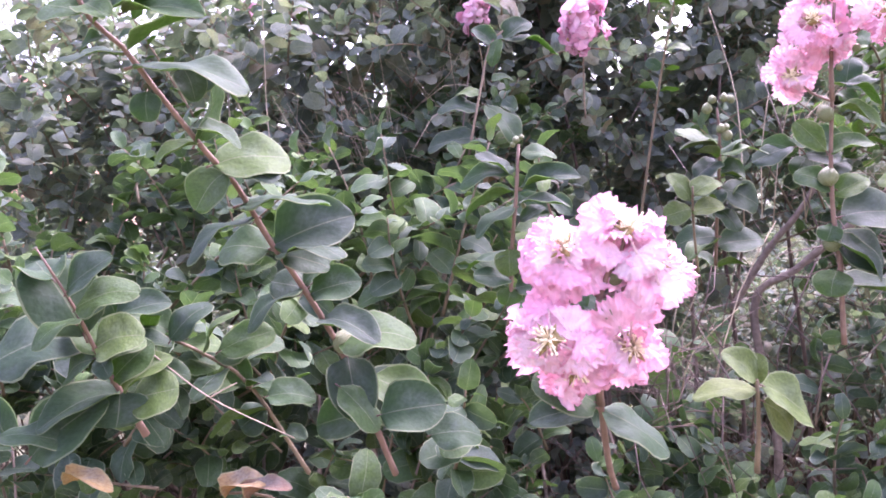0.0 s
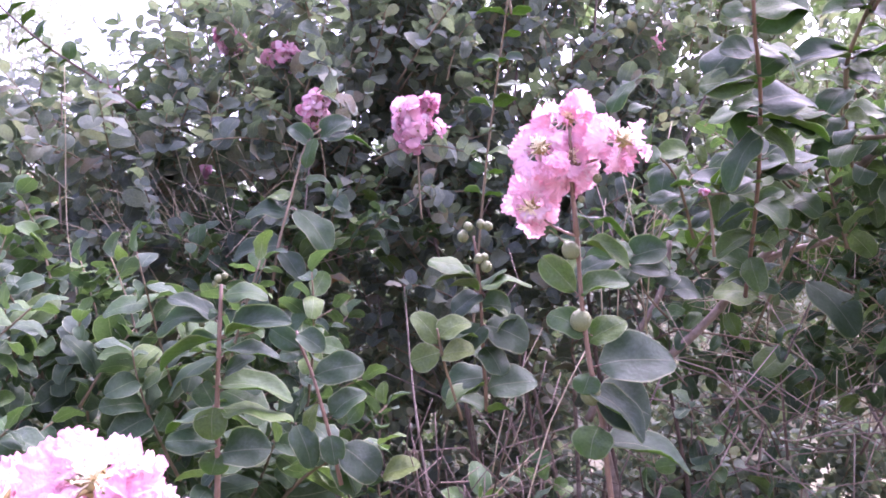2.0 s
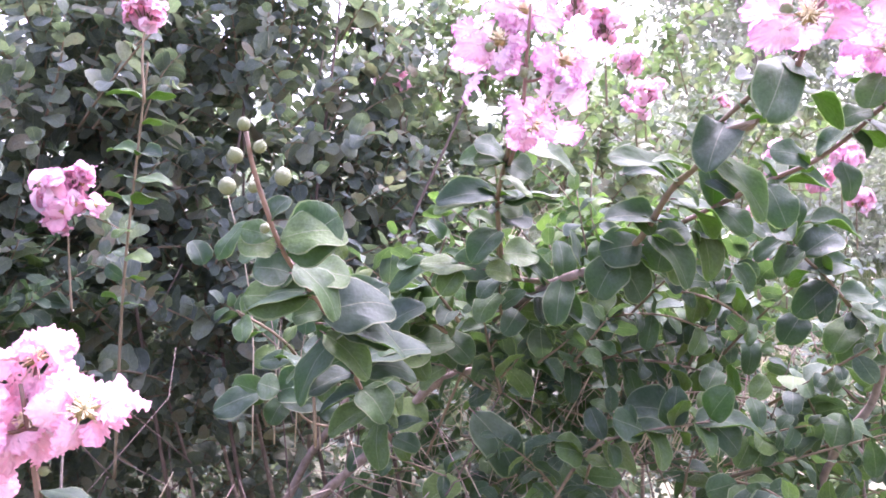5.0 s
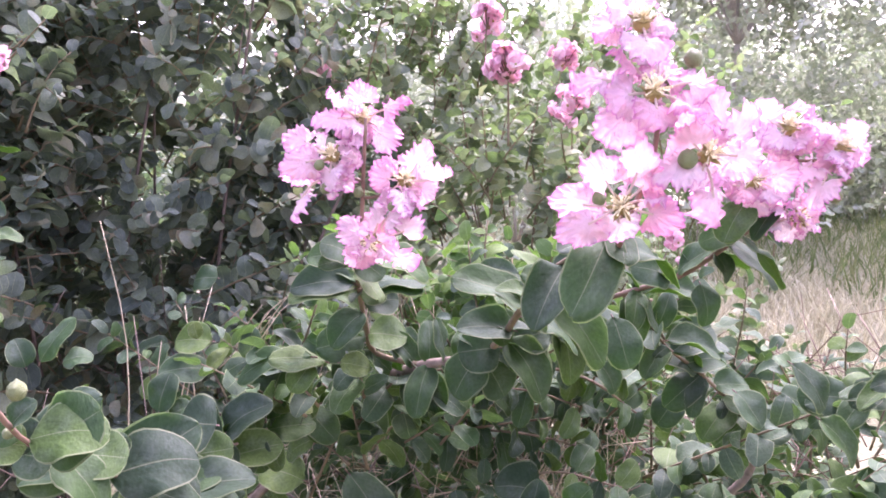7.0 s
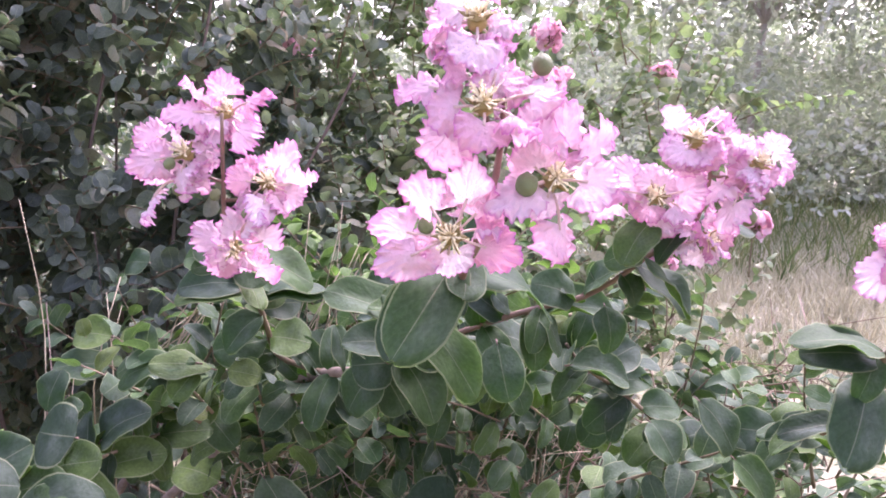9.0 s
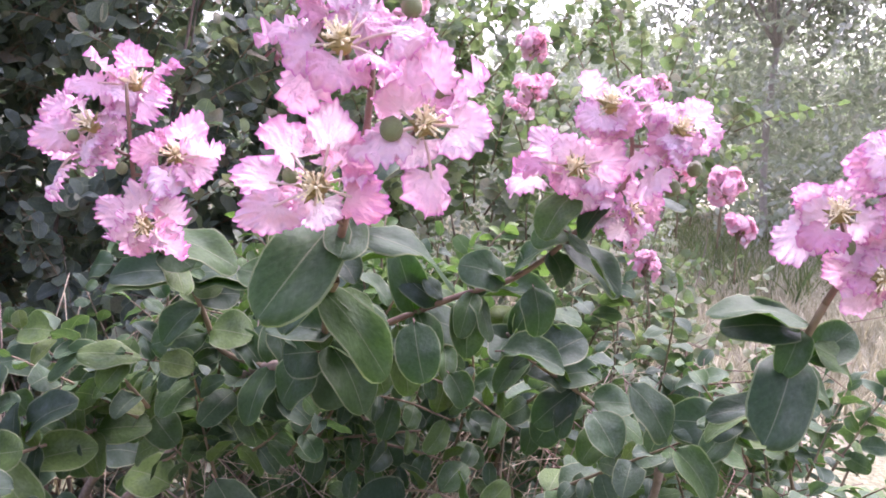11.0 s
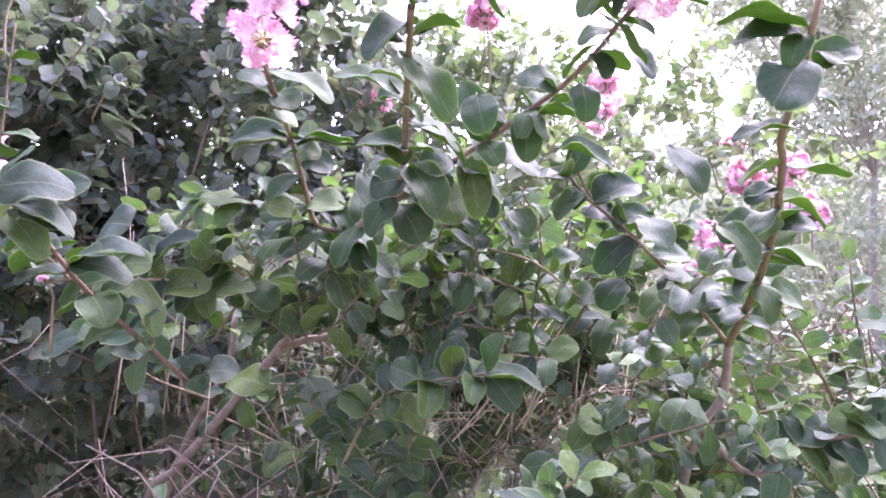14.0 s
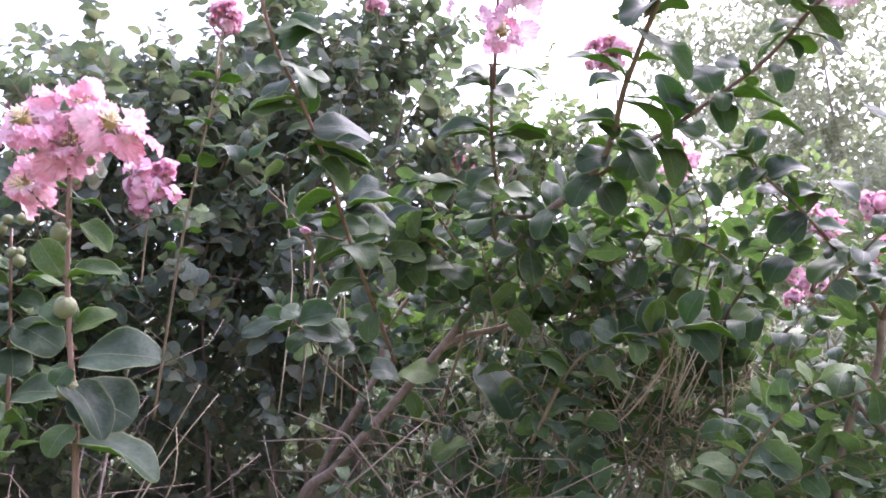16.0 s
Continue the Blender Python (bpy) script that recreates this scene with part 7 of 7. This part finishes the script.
leaf(branch, (1.110, 0.829, 1.242), (1.147, 0.819, 1.254), 0.035, (-0.25, -0.81, 0.53), 3)
leaf(branch, (0.969, 0.779, 1.351), (0.935, 0.774, 1.370), 0.032, (-0.05, -0.68, 0.73), 4)
leaf(branch, (1.031, 0.796, 1.306), (0.994, 0.803, 1.284), 0.033, (-0.10, -0.76, 0.64), 5)
leaf(branch, (1.118, 0.833, 1.236), (1.085, 0.843, 1.213), 0.039, (-0.10, -0.69, 0.72), 0)
leaf(branch, (0.963, 0.776, 1.361), (0.976, 0.767, 1.397), 0.023, (-0.05, -0.72, 0.69), 1)
leaf_pairs(branch, [(1.160, 0.855, 1.201), (1.085, 0.815, 1.264), (1.025, 0.794, 1.311), (0.981, 0.783, 1.341), (0.957, 0.774, 1.366)], 0.00, 1.00, 0.024, 0.036)
branch = stem(right_shrub, "branch", [(1.154, 0.909, 1.105), (1.206, 0.896, 1.057), (1.248, 0.866, 1.092), (1.317, 0.834, 1.114)], 0.0040, 0.0022, BARK)
leaf(branch, (1.248, 0.866, 1.092), (1.288, 0.850, 1.065), 0.044, (-0.20, -0.62, 0.76), 2)
leaf(branch, (1.273, 0.855, 1.100), (1.231, 0.858, 1.129), 0.045, (-0.09, -0.72, 0.69), 3)
leaf(branch, (1.298, 0.844, 1.107), (1.331, 0.833, 1.149), 0.045, (-0.28, -0.59, 0.76), 4)
leaf(branch, (1.317, 0.834, 1.114), (1.273, 0.843, 1.137), 0.042, (-0.20, -0.72, 0.67), 5)
leaf(branch, (1.230, 0.879, 1.078), (1.190, 0.867, 1.111), 0.035, (-0.18, -0.81, 0.56), 0)
leaf(branch, (1.263, 0.860, 1.096), (1.304, 0.834, 1.097), 0.041, (-0.14, -0.61, 0.78), 1)
leaf_pairs(branch, [(1.154, 0.909, 1.105), (1.206, 0.896, 1.057), (1.248, 0.866, 1.092), (1.317, 0.834, 1.114)], 0.10, 1.00, 0.024, 0.038)
# smaller clusters farther back
far_cluster(left_shrub, (0.238, 1.249, 1.432), 0.049, 1.00, 18)
far_cluster(left_shrub, (0.068, 1.390, 1.490), 0.030, 1.80, 12)
far_cluster(left_shrub, (-0.228, 1.692, 1.450), 0.041, 0.90, 10)
far_cluster(left_shrub, (-0.116, 1.610, 1.702), 0.033, 1.00, 10)
far_cluster(left_shrub, (-0.009, 1.560, 1.644), 0.043, 0.70, 10)
far_cluster(left_shrub, (-0.490, 1.960, 1.704), 0.032, 1.00, 6)
far_cluster(left_shrub, (-0.642, 1.933, 1.551), 0.019, 1.00, 4)
branch = stem(bud_shrub, "branch", [(0.290, 1.180, 1.080), (0.320, 1.110, 1.320), (0.352, 1.060, 1.500), (0.365, 1.040, 1.570)], 0.0022, 0.0012, TWIG)
leaf_pairs(branch, [(0.290, 1.180, 1.080), (0.320, 1.110, 1.320), (0.352, 1.060, 1.500), (0.365, 1.040, 1.570)], 0.45, 0.95, 0.030, 0.036)
far_cluster(bud_shrub, (0.366, 1.040, 1.620), 0.030, 0.90, 10)
far_cluster(tall_shrub, (0.817, 1.825, 1.713), 0.050, 0.90, 10)
far_cluster(tall_shrub, (1.267, 1.524, 1.634), 0.051, 0.80, 8)
far_cluster(tall_shrub, (0.256, 1.694, 1.976), 0.032, 1.00, 8)
far_cluster(tall_shrub, (0.598, 1.634, 2.019), 0.032, 0.80, 6)
far_cluster(centre_shrub, (0.944, 1.086, 1.640), 0.033, 0.90, 12)
far_cluster(pale_shrub, (1.348, 1.709, 1.752), 0.039, 1.00, 10)
far_cluster(pale_shrub, (0.975, 1.237, 1.728), 0.030, 1.20, 10)
far_cluster(pale_shrub, (1.335, 1.273, 1.303), 0.019, 1.00, 8)
far_cluster(pale_shrub, (1.525, 1.424, 1.498), 0.046, 1.00, 12)
far_cluster(pale_shrub, (1.503, 1.250, 1.475), 0.032, 1.00, 12)
far_cluster(pale_shrub, (1.552, 1.279, 1.399), 0.031, 1.00, 10)
far_cluster(pale_shrub, (1.400, 1.313, 1.335), 0.028, 1.20, 10)
far_cluster(pale_shrub, (1.408, 1.368, 1.376), 0.025, 1.00, 8)
far_cluster(pale_shrub, (1.903, 2.146, 1.723), 0.050, 0.80, 8)
far_cluster(pale_shrub, (0.792, 2.231, 1.790), 0.043, 0.80, 8)
far_cluster(pale_shrub, (1.693, 1.514, 1.456), 0.036, 0.80, 8)
# dry grass and fallen leaves caught in the shrubs
stalks((-0.186, 1.469, 1.241), 0.050, 18, 0.28, (-0.300, 0.000, 0.750), "dry straw-coloured grass caught between shrubs")
stalks((-0.143, 1.520, 1.297), 0.060, 16, 0.30, (-0.800, 0.000, 0.250), "dry straw-coloured grass caught between shrubs")
stalks((0.520, 1.165, 1.097), 0.030, 5, 0.36, (0.150, 0.000, 1.000), "dry straw-coloured grass caught between shrubs")
stalks((0.596, 1.280, 1.228), 0.015, 9, 0.14, (0.550, 0.000, 0.850), "dry straw-coloured grass caught between shrubs")
stalks((0.936, 1.036, 1.095), 0.050, 16, 0.22, (0.300, 0.000, 0.800), "dry straw-coloured grass caught between shrubs")
stalks((0.788, 1.162, 1.170), 0.040, 16, 0.25, (0.200, 0.000, 1.000), "dry straw-coloured grass caught between shrubs")
stalks((0.263, 0.974, 0.937), 0.060, 4, 0.22, (0.300, 0.000, 0.600), "dry straw-coloured grass caught between shrubs")
twig = stem(front_shrub, "branch", [(-0.110, 0.507, 0.925), (-0.140, 0.509, 0.959), (-0.173, 0.508, 0.964)], 0.0016, 0.0010, TWIG)
leaf(twig, (-0.174, 0.508, 0.964), (-0.149, 0.500, 0.984), 0.021, (0.1, -0.6, 0.7), 0, DRY_LEAVES)
leaf(twig, (-0.158, 0.504, 0.962), (-0.130, 0.495, 0.981), 0.017, (0.1, -0.6, 0.7), 0, DRY_LEAVES)
leaf(twig, (-0.273, 0.488, 0.988), (-0.240, 0.479, 0.995), 0.017, (0.1, -0.6, 0.7), 0, DRY_LEAVES)
leaf(twig, (0.065, 1.418, 1.193), (0.098, 1.408, 1.216), 0.035, (0.1, -0.6, 0.7), 0, DRY_LEAVES)
# fine dry stalks and bare twigs inside the shrubs
dead_twigs(centre_shrub, (1.015, 1.094, 1.078), (0.130, 0.070, 0.060), 70, 0.15, STRAW, 0.0006)
dead_twigs(centre_shrub, (0.853, 1.202, 1.265), (0.100, 0.060, 0.060), 36, 0.13, STRAW, 0.0006)
dead_twigs(centre_shrub, (0.708, 1.230, 1.113), (0.080, 0.060, 0.060), 30, 0.15, STRAW, 0.0006)
dead_twigs(centre_shrub, (1.223, 1.121, 1.072), (0.300, 0.100, 0.080), 70, 0.18, RED_TWIG, 0.0011)
dead_twigs(centre_shrub, (0.800, 1.124, 1.076), (0.140, 0.080, 0.060), 40, 0.14, STRAW, 0.0006)
dead_twigs(left_shrub, (-0.100, 1.467, 1.306), (0.140, 0.060, 0.050), 60, 0.20, STRAW, 0.0007)
dead_twigs(front_shrub, (0.236, 0.874, 0.935), (0.080, 0.050, 0.060), 60, 0.14, DEAD, 0.0008)
dead_twigs(right_shrub, (1.406, 1.027, 1.142), (0.160, 0.080, 0.080), 36, 0.16, RED_TWIG, 0.0011)
dead_twigs(right_shrub, (1.044, 1.187, 1.125), (0.200, 0.080, 0.100), 60, 0.18, STRAW, 0.0007)
branch = stem(left_shrub, "branch", [(-0.218, 1.613, 1.502), (-0.283, 1.563, 1.554), (-0.342, 1.512, 1.607), (-0.414, 1.481, 1.663), (-0.466, 1.460, 1.714), (-0.506, 1.459, 1.759)], 0.0035, 0.0016, DEAD, "dark bare-stemmed shoot")
leaf_pairs(branch, [(-0.218, 1.613, 1.502), (-0.283, 1.563, 1.554), (-0.342, 1.512, 1.607), (-0.414, 1.481, 1.663), (-0.466, 1.460, 1.714), (-0.506, 1.459, 1.759)], 0.10, 1.00, 0.030, 0.036)
branch = stem(left_shrub, "branch", [(-0.456, 1.366, 1.351), (-0.490, 1.345, 1.429), (-0.515, 1.324, 1.485), (-0.535, 1.313, 1.532)], 0.0025, 0.0012, TWIG)
leaf_pairs(branch, [(-0.456, 1.366, 1.351), (-0.490, 1.345, 1.429), (-0.515, 1.324, 1.485), (-0.535, 1.313, 1.532)], 0.00, 1.00, 0.024, 0.038)
